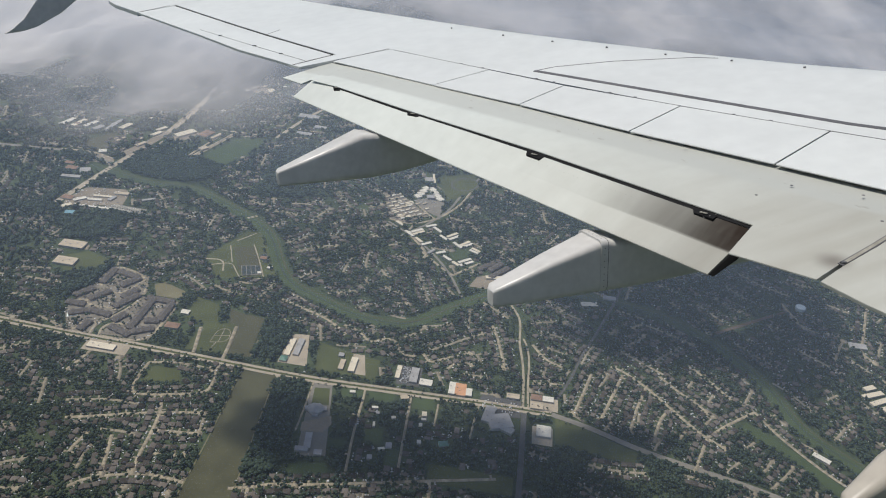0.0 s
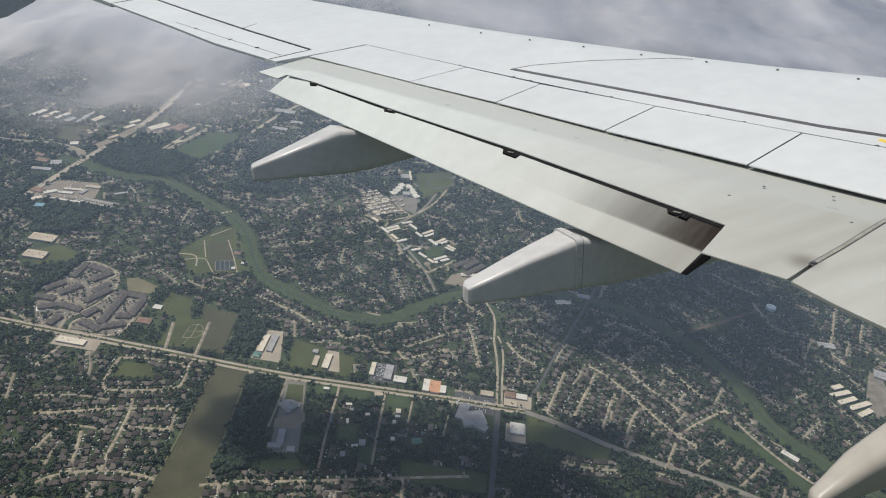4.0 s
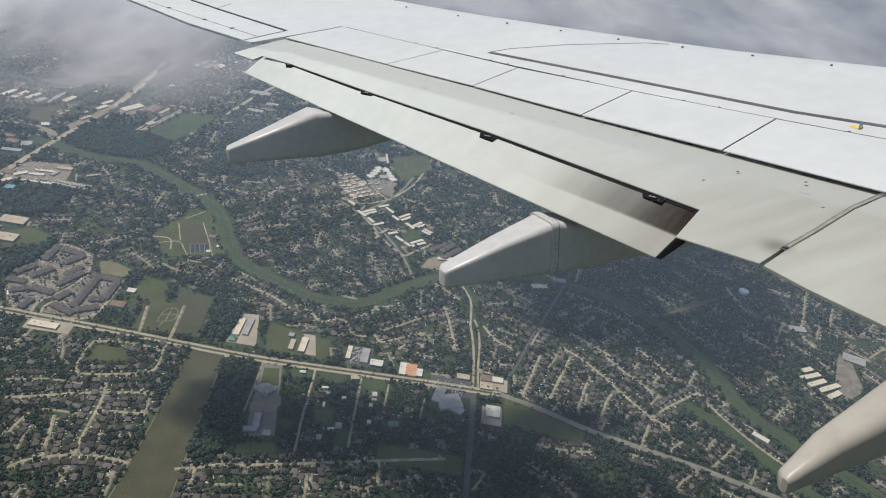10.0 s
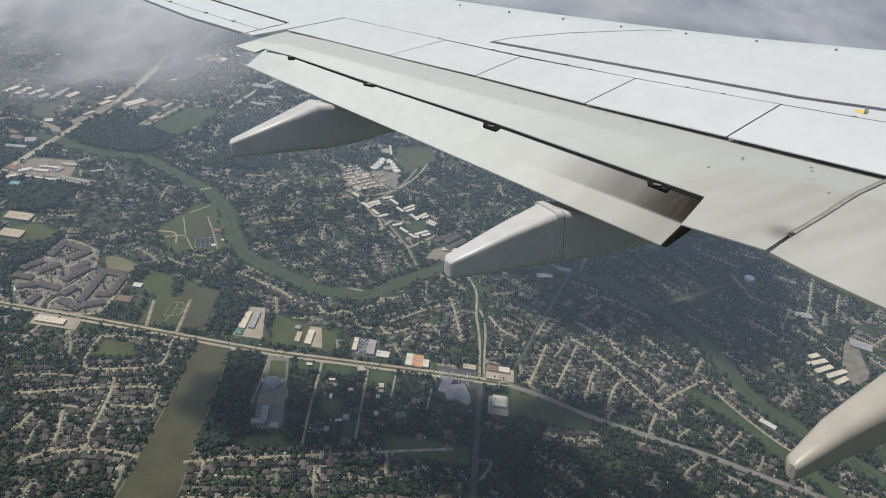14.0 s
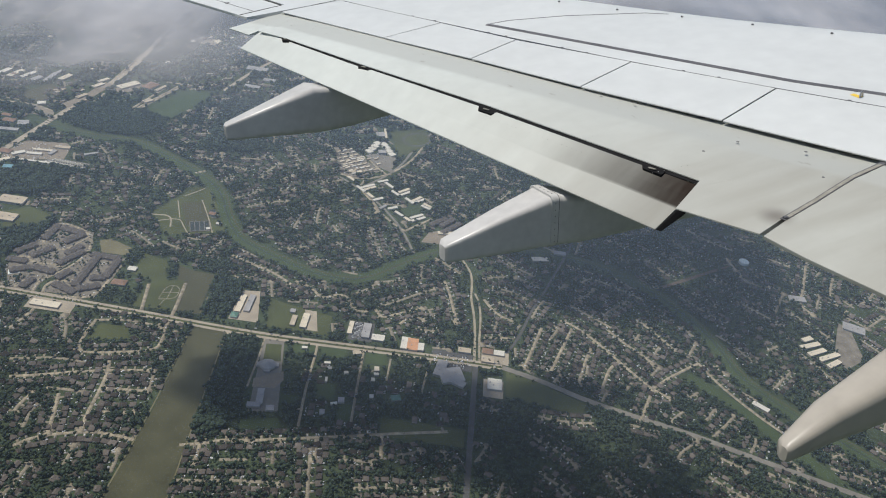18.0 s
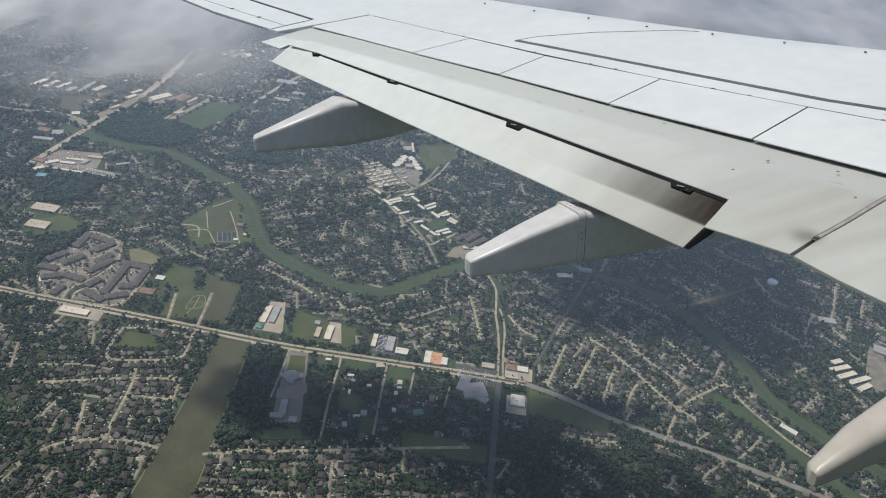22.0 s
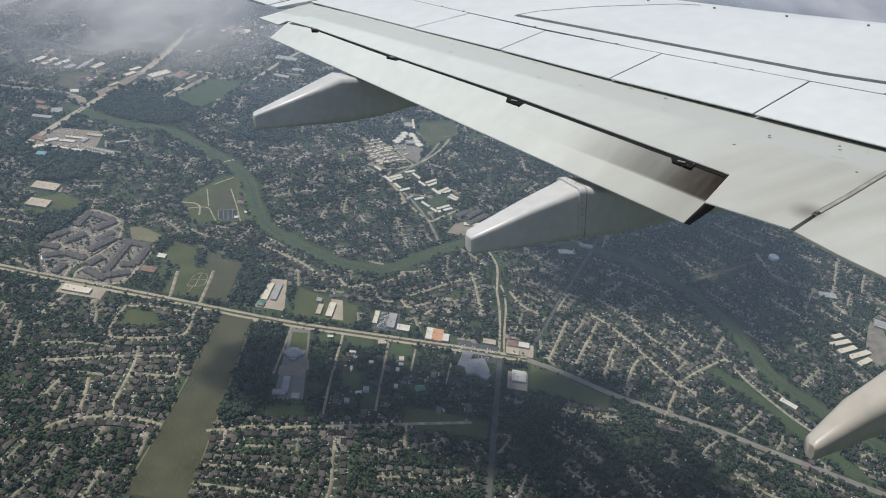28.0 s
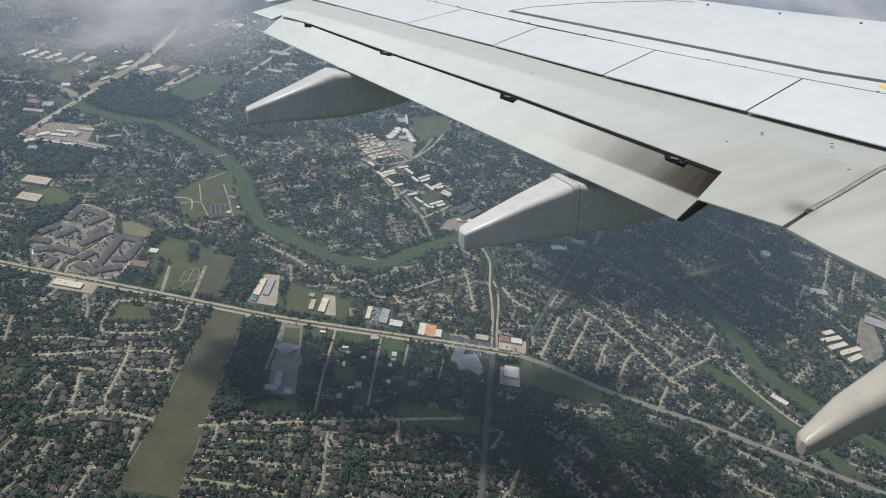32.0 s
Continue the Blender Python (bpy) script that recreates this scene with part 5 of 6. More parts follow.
def lane(pts, width=6.8, lots=True, store=street_quads, clear=3.5):
    """A street along a bent line, with houses on both sides."""
    P = [Vector((x, y)) for x, y in pts]
    for _ in range(2):
        Q = [P[0]]
        for a, b in zip(P, P[1:]):
            Q += [a * 0.75 + b * 0.25, a * 0.25 + b * 0.75]
        P = Q + [P[-1]]
    for a, b in zip(P, P[1:]):
        d = b - a
        e = d.normalized() * 1.0 if d.length else d
        quad_between(store, *(a - e), *(b + e), width, 0.09 + 0.004 * (len(store) % 7))
        for k in range(int(d.length / 4) + 1):
            q = a + d * k * 4 / max(d.length, 4)
            mark(claimed, q.x, q.y, 4)
            mark(paved, q.x, q.y, clear)
    if not lots:
        return
    if rng.random() < 0.5:
        c = P[-1]
        for k in range(4):
            a = k * math.pi / 4
            quad_between(store, c.x - 8.5 * math.cos(a), c.y - 8.5 * math.sin(a), c.x + 8.5 * math.cos(a), c.y + 8.5 * math.sin(a), 7.0, 0.122 + 0.003 * k)
    for side in (-1, 1):
        run = 6.0
        for a, b in zip(P, P[1:]):
            d = b - a
            while run < d.length:
                t = d.normalized()
                nrm = Vector((-t.y, t.x)) * side
                q = a + t * run
                h = q + nrm * rng.uniform(16, 19)
                if not is_marked(blocked, h.x, h.y) and not is_marked(claimed, h.x, h.y) and not is_marked(claimed, h.x + nrm.x * 4, h.y + nrm.y * 4):
                    ang = math.atan2(t.y, t.x) + (math.pi if side > 0 else 0)
                    houses.append((h.x, h.y, rng.uniform(10, 13), rng.uniform(8.5, 10.5), ang + rng.normal(0, 0.06)))
                    mark(claimed, h.x, h.y, 6)
                    s0, s1 = q + nrm * 3 + t * 3.5, q + nrm * 11 + t * 3.5
                    quad_between(drive_quads, s0.x, s0.y, s1.x, s1.y, rng.uniform(3.5, 5.5), 0.07)
                    if rng.random() < 0.5:
                        cars.append((*((s0 + s1) / 2), ang + math.pi / 2))
                run += rng.uniform(13.5, 18.0)
            run -= d.length


LANES = []
LANES += [
    [(-660, 1236), (-662, 1185), (-656, 1138), (-596, 1150), (-515, 1174), (-515, 1207), (-517, 1238), (-560, 1249), (-611, 1249), (-660, 1236)],
    [(-595, 1150), (-578, 1104), (-571, 1048), (-569, 991), (-562, 953)],
    [(-737, 1052), (-684, 1068), (-631, 1088), (-574, 1104), (-500, 1120)],
    [(-565, 1001), (-529, 1001), (-491, 1010)],
    [(-652, 900), (-627, 926), (-561, 950), (-518, 955), (-468, 948)],
    [(-636, 1028), (-622, 979), (-612, 939)],
    [(-564, 1057), (-515, 1062), (-490, 1065)],
    [(-785, 1262), (-790, 1230), (-797, 1199), (-805, 1173)],
]
LANES += [
    [(-688, 964), (-688, 991), (-680, 1022)],
    [(-391, 952), (-351, 964), (-322, 978), (-284, 983)],
    [(-359, 960), (-355, 920)],
    [(-284, 983), (-167, 1013), (-57, 1043), (63, 1073)],
    [(-167, 1013), (-161, 963)],
    [(-54, 1041), (-48, 987)],
    [(247, 1421), (226, 1345), (208, 1284)],
    [(315, 1435), (287, 1352), (262, 1280)],
]
LANES += [
    [(291, 1458), (316, 1449), (362, 1408), (380, 1385), (412, 1345), (434, 1317), (470, 1275), (507, 1252)],
    [(362, 1401), (340, 1338), (318, 1255)],
    [(412, 1345), (387, 1318), (365, 1245)],
    [(474, 1275), (451, 1215), (435, 1173)],
    [(397, 1449), (432, 1407), (465, 1379), (487, 1353)],
    [(474, 1275), (511, 1314), (567, 1362), (588, 1378)],
    [(588, 1378), (614, 1327), (651, 1277), (696, 1225), (723, 1201)],
    [(468, 1506), (502, 1464), (544, 1408)],
]
LANES += [
    [(313, 1523), (363, 1488), (405, 1459)],
    [(344, 1614), (374, 1646), (420, 1624), (491, 1587)],
    [(969, 1870), (915, 1717), (889, 1663), (915, 1626)],
    [(1020, 1807), (973, 1698), (996, 1681)],
    [(759, 1757), (793, 1718), (852, 1723)],
    [(746, 1831), (762, 1771), (778, 1714)],
    [(-307, 1460), (-267, 1446), (-239, 1409), (-213, 1433), (-182, 1434), (-171, 1387), (-133, 1388)],
]
LANES += [
    [(-119, 1402), (-100, 1373), (-73, 1396), (-16, 1430)],
    [(-60, 1364), (-40, 1399), (-8, 1388)],
    [(-468, 1522), (-416, 1500), (-358, 1479), (-295, 1431)],
    [(118, 1358), (159, 1369), (184, 1368)],
    [(22, 1544), (39, 1494), (60, 1396)],
    [(117, 1494), (144, 1449), (183, 1429)],
]
DRIVES = []
DRIVES += [
    [(-816, 1288), (-821, 1331), (-805, 1357), (-788, 1384), (-775, 1421), (-772, 1457), (-781, 1497), (-807, 1530), (-840, 1545), (-883, 1552), (-892, 1516), (-892, 1491), (-877, 1466)],
    [(-796, 1294), (-803, 1324), (-786, 1344), (-761, 1343)],
    [(-796, 1294), (-760, 1292), (-693, 1300), (-687, 1379), (-686, 1448), (-758, 1454)],
    [(-882, 1400), (-863, 1447), (-822, 1448), (-801, 1490), (-793, 1523)],
    [(-898, 1406), (-851, 1387), (-824, 1395), (-801, 1387)],
    [(-522, 1240), (-524, 1306), (-533, 1395)],
    [(-588, 1288), (-605, 1374)],
    [(-858, 1300), (-854, 1326), (-823, 1335)],
]
DRIVES += [
    [(-386, 1241), (-409, 1271)],
    [(-1055, 1621), (-991, 1629), (-984, 1603)],
    [(-1088, 2130), (-1078, 2259)],
    [(-957, 2177), (-888, 2413)],
    [(-940, 2404), (-858, 2407)],
    [(-1095, 2358), (-1093, 2602)],
    [(-668, 1866), (-648, 1883)],
]

DRIVES += [[(-952, 2158), (-923, 2267), (-891, 2372)], [(-973, 2145), (-927, 2370)], [(-178, 2105), (-184, 2067), (-166, 2024), (-152, 2043), (-113, 2122), (-91, 2226)], [(-242, 2092), (-209, 2043), (-177, 2010)], [(-299, 1976), (-235, 1959), (-165, 2018)], [(-185, 1825), (-129, 1763), (-93, 1733)], [(-225, 1897), (-169, 1819), (-180, 1789)], [(-93, 1733), (-31, 1809)], [(-1329, 2111), (-1237, 2125), (-1154, 2093)]]

for pts in LANES:
    lane(pts)
for pts in DRIVES:
    lane(pts, 7.5, False, street_quads, 5.0)

wood([(-399, 1255), (-333, 1255), (-333, 1000), (-372, 977), (-392, 1044), (-388, 1106)], 30, 5.5)
wood([(-474, 1442), (-405, 1421), (-415, 1297), (-468, 1301)], 30, 5.5)
wood([(-1125, 1746), (-940, 1815), (-986, 1645), (-1062, 1633)], 45, 6)
wood([(-980, 1487), (-972, 1567), (-891, 1567), (-903, 1439), (-930, 1396)], 45, 6)
wood([(-1115, 2055), (-1087, 2169), (-1036, 2214), (-984, 2161), (-924, 2186), (-847, 2153), (-841, 2079), (-878, 2022), (-994, 2012), (-1056, 2025)], 22, 4.8)
wood([(-980, 1487), (-923, 1526), (-894, 1567), (-894, 1471), (-930, 1396)], 36, 6)
wood([(-1111, 1720), (-966, 1790), (-963, 1682), (-1042, 1597)], 40, 6)
wood([(-700, 2000), (-560, 2010), (-520, 2350), (-720, 2350)], 60, 6.5)
wood([(-700, 1650), (-660, 1745), (-668, 1640), (-640, 1570)], 90, 4.5)
wood([(-5, 1250), (95, 1240), (95, 1190), (-10, 1200)], 60, 5)

def grow(x0, x1, y0, y1, base=0.0, sway=1.0, gap=46.0, tries=400, longest=190.0, crossing=0.35, ground_field=230.0):
    """Streets that wander over a plot until they near one another, then the houses along them."""
    cell = 8.0
    near_street = np.zeros((int((y1 - y0) / cell) + 3, int((x1 - x0) / cell) + 3), bool)
    reach = int(gap / cell)
    made = []

    def taken(x, y):
        if not (x0 < x < x1 and y0 < y < y1):
            return True
        return near_street[int((y - y0) / cell), int((x - x0) / cell)] or is_marked(blocked, x, y) or is_marked(claimed, x, y)

    for _ in range(tries):
        x, y = rng.uniform(x0, x1), rng.uniform(y0, y1)
        if taken(x, y):
            continue
        side = math.pi / 2 if rng.random() < crossing else 0.0
        limit = rng.uniform(0.35, 1.0) * longest / 2
        runs = []
        for way in (0.0, math.pi):
            px, py, run = x, y, []
            while len(run) * 9.0 < limit:
                a = radians(base) + side + way + sway * noise.noise((px / ground_field, py / ground_field, base)) + 0.35 * noise.noise((px / 60, py / 60, 9.1))
                px, py = px + 9 * math.cos(a), py + 9 * math.sin(a)
                if taken(px, py):
                    break
                run.append((px, py))
            runs.append(run)
        line = runs[1][::-1] + [(x, y)] + runs[0]
        if len(line) < 4:
            continue
        made.append(line[::2] if len(line) % 2 else line[::2] + line[-1:])
        for px, py in line:
            i, j = int((py - y0) / cell), int((px - x0) / cell)
            near_street[max(0, i - reach):i + reach + 1, max(0, j - reach):j + reach + 1] = True
    for line in made:
        lane(line, 6.4, True, side_quads, 1.8)


PLOTS = []
PLOTS += [
    dict(x0=-1000, x1=-478, y0=700, y1=1262, base=8, sway=0.8, gap=40),
    dict(x0=-1500, x1=-1000, y0=700, y1=1300, base=8, gap=46),
    dict(x0=-375, x1=95, y0=700, y1=1020, base=12, sway=0.5, gap=38, longest=240, crossing=0.3),
    dict(x0=116, x1=900, y0=700, y1=1180, base=-20, gap=42),
    dict(x0=-470, x1=58, y0=1300, y1=1520, base=10, gap=38),
    dict(x0=-640, x1=60, y0=1500, y1=2010, base=-30, sway=1.7, gap=38, tries=900, longest=130, crossing=0.5),
]
PLOTS += [
    dict(x0=190, x1=600, y0=1180, y1=1600, base=60, sway=0.5, gap=38, crossing=0.25),
    dict(x0=560, x1=1250, y0=1080, y1=1640, base=-42, sway=0.5, gap=40, tries=700),
    dict(x0=118, x1=230, y0=1290, y1=1600, base=80, gap=38),
    dict(x0=140, x1=1300, y0=1600, y1=2500, base=-34, sway=0.9, gap=44, tries=1400, crossing=0.4),
    dict(x0=-1100, x1=-560, y0=1480, y1=1990, base=25, sway=1.4, gap=40, tries=800, longest=140, crossing=0.5),
    dict(x0=-1500, x1=-700, y0=1280, y1=1500, base=10, gap=44),
]
PLOTS += [
    dict(x0=-900, x1=140, y0=2010, y1=2900, base=20, sway=1.6, gap=44, tries=1400, longest=150, crossing=0.5),
    dict(x0=140, x1=900, y0=2400, y1=3100, base=-20, sway=1.2, gap=50, tries=800, crossing=0.5),
    dict(x0=-2500, x1=-1160, y0=1350, y1=3200, base=12, sway=1.0, gap=56, tries=1500, crossing=0.5),
    dict(x0=-1000, x1=-300, y0=2700, y1=3300, base=-20, sway=1.2, gap=52, tries=600, crossing=0.5),
    dict(x0=-2600, x1=1900, y0=3200, y1=4900, base=-8, sway=1.0, gap=90, tries=1800, longest=300, crossing=0.5),
    dict(x0=900, x1=2200, y0=1640, y1=3200, base=-22, sway=1.0, gap=64, tries=900, crossing=0.4),
]
for spec in PLOTS:
    grow(**spec)

# houses on the odd plots that are left between the streets
for x0, x1, y0, y1, n in ((-1000, -478, 700, 1262, 500), (-375, 900, 700, 1020, 600), (-640, 1200, 1300, 2000, 2200), (-1100, -560, 1480, 2000, 500), (-900, 1200, 2000, 2900, 1600), (-2500, -1000, 1400, 3200, 1500)):
    for x, y in zip(rng.uniform(x0, x1, n), rng.uniform(y0, y1, n)):
        if not any(is_marked(g, x + p, y + q) for g in (blocked, claimed) for p in (-6, 0, 6) for q in (-6, 0, 6)):
            houses.append((x, y, rng.uniform(11, 15), rng.uniform(9, 12), rng.uniform(0, 3.14)))
            mark(claimed, x, y, 7)

# the large plots south of the main road: two lanes and a few houses
for way in ([(-217, 1266), (-214, 1228), (-214, 1182), (-212, 1123), (-205, 1034)], [(-122, 1263), (-120, 1211), (-118, 1151), (-114, 1063)]):
    lane(way, 5.0, False, street_quads, 4.5)
for way in ([(-323, 1260), (-320, 1189), (-320, 1112)], [(16, 1269), (10, 1215), (6, 1164)], [(-65, 1248), (-65, 1185)]):
    lane(way, 4.0, False, street_quads, 4.5)
for k in range(75):
    x, y = rng.uniform(-222, 90), rng.uniform(1045, 1250)
    if not is_marked(blocked, x, y) and not is_marked(claimed, x, y):
        houses.append((x, y, rng.uniform(9, 15), rng.uniform(8, 11), rng.choice((0, 1.57))))
        mark(claimed, x, y, 9)
        mark(paved, x, y, 7)
        cars.append((x + 10, y + 3, 0.4))

# cars and small white sheds beside the houses
for x, y, *_r in houses:
    for k in range(3):
        if rng.random() < 0.6:
            cx, cy = x + rng.choice((-10, 10, 8)), y + rng.uniform(-10, 10)
            if not is_marked(blocked, cx, cy):
                cars.append((cx, cy, rng.uniform(0, 3.1)))
                mark(paved, cx, cy, 1.5)

plant(-1000, 900, 700, 1300, 19, 3.8)
plant(-1100, 1000, 1300, 1700, 29, 4.0)
plant(-1300, 1300, 1700, 2200, 38, 4.9)
plant(-230, 95, 1030, 1260, 70, 5.2)
plant(120, 900, 1640, 2000, 110, 5.2)
# small trees on the verges of the main road
for (ax, ay), (bx, by) in zip(MAIN, MAIN[1:]):
    span = math.hypot(bx - ax, by - ay)
    for k in range(int(span / 8)):
        t, off = rng.random(), rng.choice((-1, 1)) * rng.uniform(11.5, 13.5)
        if rng.random() < 0.7:
            trees.append((ax + (bx - ax) * t - (by - ay) / span * off, ay + (by - ay) * t + (bx - ax) / span * off, rng.uniform(1.8, 3.2)))
for k in range(16):
    trees.append((101 + 6 * math.sin(k * 0.19) + rng.uniform(-1, 1), 1290 + 12.5 * k, rng.uniform(1.6, 2.6)))
for x, y in zip(rng.uniform(-910, -685, 420), rng.uniform(1295, 1555, 420)):
    if any(inside(court, x, y) for court in COURTS) and not is_marked(blocked, x, y):
        trees.append((x, y, rng.uniform(1.8, 3.4)))
# low trees on the median
for (ax, ay), (bx, by) in zip(MAIN[:7], MAIN[1:7]):
    span = math.hypot(bx - ax, by - ay)
    for k in range(int(span / 9)):
        t = (k + rng.uniform(0.2, 0.8)) * 9 / span
        if rng.random() < 0.6:
            trees.append((ax + (bx - ax) * t, ay + (by - ay) * t, rng.uniform(1.3, 2.3)))
# tree rows along the canal
for (ax, ay), (bx, by) in zip(CANAL, CANAL[1:]):
    span = math.hypot(bx - ax, by - ay)
    for k in range(int(span / 6)):
        t, side = rng.random(), rng.choice((-1, 1))
        off = side * rng.uniform(20, 30)
        x, y = ax + (bx - ax) * t - (by - ay) / span * off, ay + (by - ay) * t + (bx - ax) / span * off
        if rng.random() < 0.85 and not is_marked(paved, x, y):
            trees.append((x, y, rng.uniform(3.2, 6)))
NEAR_TREES = len(trees)
plant(-2000, -1100, 900, 2200, 60, 4.6)
plant(-2300, 500, 2200, 3200, 95, 5.2)
plant(500, 2200, 2200, 3200, 300, 7.0)
plant(-2700, -200, 3200, 4950, 190, 7.5)
plant(-200, 2300, 3200, 4950, 700, 10.0)


def quads_mesh(name, quads, mat, thick=0.3):
    v = np.array(quads, np.float32).reshape(-1, 3)
    k = len(quads)
    low = v - np.array([0, 0, thick], np.float32)
    both = np.concatenate([v, low])
    b = np.arange(k)[:, None] * 4
    n = len(v)
    top = b + np.array([[0, 1, 2, 3]])
    side = [np.stack([b[:, 0] + i, b[:, 0] + i + n, b[:, 0] + j + n, b[:, 0] + j], 1) for i, j in ((0, 1), (1, 2), (2, 3), (3, 0))]
    return raw_mesh(name, both, np.concatenate([top] + side).ravel(), 4, mat)


tagged(new("residential_streets", quads_mesh("residential_streets", street_quads, STREET)), "pale concrete streets between rows of houses", "street", kind="structure")
tagged(new("side_streets", quads_mesh("side_streets", side_quads, LANE)), "dull concrete side streets under trees", "street", kind="structure")
tagged(new("driveways", quads_mesh("driveways", drive_quads, LANE)), "short pale concrete driveways", "driveway", kind="structure")

# houses: hipped roofs over low brick walls; the nearest are things, the rest is joined
def house_arrays(w, d, h=3.0, pitch=0.55, over=0.6):
    x, y, e = w / 2, d / 2, d / 2 + over
    X, Y = x + over, y + over
    v = [(-x, -y, 0), (x, -y, 0), (x, y, 0), (-x, y, 0), (-x, -y, h), (x, -y, h), (x, y, h), (-x, y, h)]
    walls = [(0, 1, 5, 4), (1, 2, 6, 5), (2, 3, 7, 6), (3, 0, 4, 7)]
    r = [(-X, -Y, h - 0.1), (X, -Y, h - 0.1), (X, Y, h - 0.1), (-X, Y, h - 0.1), (-X + e * 0.9, 0, h + e * pitch), (X - e * 0.9, 0, h + e * pitch)]
    roof = [(0, 1, 5, 4), (1, 2, 5, 5), (2, 3, 4, 5), (3, 0, 4, 4)]
    return v, walls, r, roof


def house_kind(w, d, wing_side):
    """A house at the origin: walls, a hipped roof, a hipped garage wing and a chimney."""
    home = tagged(new("house"), "brick family house with a hipped shingle roof", "house", "suburban houses")
    for name, (ww, dd, cx, cy) in (("", (w, d, 0, 0)), ("garage_", (6.2, 7.0, wing_side * (w / 2 - 3.2), -d / 2 - 2.2))):
        v, walls, r, roof = house_arrays(ww, dd, 3.0 if not name else 2.7)
        if name:
            v, r = [(b, a, c) for a, b, c in v], [(b, a, c) for a, b, c in r]
        for nm, vv, ff, mat in ((name + "wall", v, walls, BRICK), (name + "roof", r, roof, SHINGLE_ONE)):
            bm = bmesh.new()
            vs = [bm.verts.new((a + cx, b + cy, c)) for a, b, c in vv]
            for f in ff:
                bm.faces.new([vs[i] for i in dict.fromkeys(f)])
            if mat is SHINGLE_ONE:
                bm.faces.new(vs[3::-1])
            bmesh.ops.recalc_face_normals(bm, faces=bm.faces)
            part(nm, bm, mat, home)
    part("chimney", box(-wing_side * w * 0.3, 1.0, 3.5, 0.9, 0.9, 2.6), BRICK, home)
    return home


near = [k for k, (x, y, *_r) in enumerate(houses) if (-760 < x < -480 or -380 < x < 330) and y < 1225]
near = sorted(near, key=lambda k: houses[k][1])[:300]
kinds = [house_kind(11, 8.8, 1), house_kind(13, 9.4, -1), house_kind(12, 8.6, 1), house_kind(13.5, 9, -1)]
for n, k in enumerate(near):
    x, y, w, d, a = houses[k]
    m = pose(x, y, 0, 0, 0, math.degrees(a))
    if n < 4:
        kinds[n].matrix_world = m
    else:
        copy_thing(kinds[n % 4], m)
chosen = set(near)
wv, wf, rv_, rf = [], [], [], []
for k, (x, y, w, d, a) in enumerate(houses):
    if k in chosen:
        continue
    v, walls, r, roof = house_arrays(w, d)
    ca, sa = math.cos(a), math.sin(a)
    for src, faces, vs, fs in ((v, walls, wv, wf), (r, roof, rv_, rf)):
        o = len(vs)
        vs += [(x + p * ca - q * sa, y + p * sa + q * ca, z) for p, q, z in src]
        for f in faces:
            f = list(f)
            if f[2] == f[3]:
                f[3] = f[0]
            fs += [(o + f[0], o + f[1], o + f[2]), (o + f[0], o + f[2], o + f[3])] if len(set(f)) == 4 else [(o + f[0], o + f[1], o + f[2])]
far_houses = tagged(new("distant_houses"), "many brick houses with grey and brown hipped roofs", "houses", kind="stuff")
for nm, vs, fs, mat in (("walls", wv, wf, material("far_house_wall", (0.24, 0.19, 0.15), 0.9, spread=0.2, scale=0.3, island=0.3)), ("roofs", rv_, rf, SHINGLE)):
    ob = new(nm, raw_mesh(nm, vs, np.array(fs).ravel(), 3, mat))
    ob.parent = far_houses

# parked cars
cars += [(rng.uniform(-152, -136), 1296 + 4.2 * (k % 13), 0.0) for k in range(80)]
cars += [(rng.uniform(22, 98), 1252 + 5.5 * (k % 7), 1.57) for k in range(50)]
cars += [(rng.uniform(-320, -190), rng.uniform(1970, 2140), 0.3) for k in range(90)]
cars += [(rng.uniform(-1090, -960), rng.uniform(2160, 2440), 0.3) for k in range(50)]
cars += [(rng.uniform(-1150, -1010), rng.uniform(1795, 1912), rng.uniform(0, 3)) for k in range(150)]
cars += [(x, y, rng.choice((0.2, 1.7))) for x, y in zip(rng.uniform(-910, -685, 420), rng.uniform(1295, 1555, 420)) if any(inside(court, x, y) for court in COURTS) and not is_marked(blocked, x, y)]
cars += [(x, 1276 + rng.choice((-5, 5)), 0.0) for x in rng.uniform(-900, 150, 26)]
CAR = material("car_paint", (0.46, 0.46, 0.45), 0.35, island=0.9, spread=0.05, scale=1)
cv, cf = [], []
CUBE = [(0, 1, 2, 3), (7, 6, 5, 4), (0, 4, 5, 1), (1, 5, 6, 2), (2, 6, 7, 3), (3, 7, 4, 0)]
for x, y, a in cars:
    ca, sa = math.cos(a), math.sin(a)
    for lx, ly, z0, z1, sh in ((2.3, 0.9, 0.3, 0.9, 0), (1.3, 0.8, 0.9, 1.5, -0.15)):
        o = len(cv)
        for z, t in ((z0, 1.0), (z1, 0.85)):
            for p, q in ((-1, -1), (-1, 1), (1, 1), (1, -1)):
                u, v = p * lx * t + sh, q * ly * t
                cv.append((x + u * ca - v * sa, y + u * sa + v * ca, z))
        cf += [tuple(o + i for i in f) for f in CUBE]
tagged(new("parked_cars", raw_mesh("parked_cars", cv, np.array(cf).ravel(), 4, CAR)), "parked cars in white, grey and dark paint", "cars", kind="stuff")


# trees
def lump(scale, seed, sub=1):
    bm = bmesh.new()
    bmesh.ops.create_icosphere(bm, subdivisions=sub, radius=1.0)
    r = np.random.default_rng(seed)
    v = np.array([q.co for q in bm.verts]) * r.uniform(0.72, 1.28, (len(bm.verts), 1))
    f = np.array([[q.index for q in face.verts] for face in bm.faces])
    bm.free()
    return v * scale, f


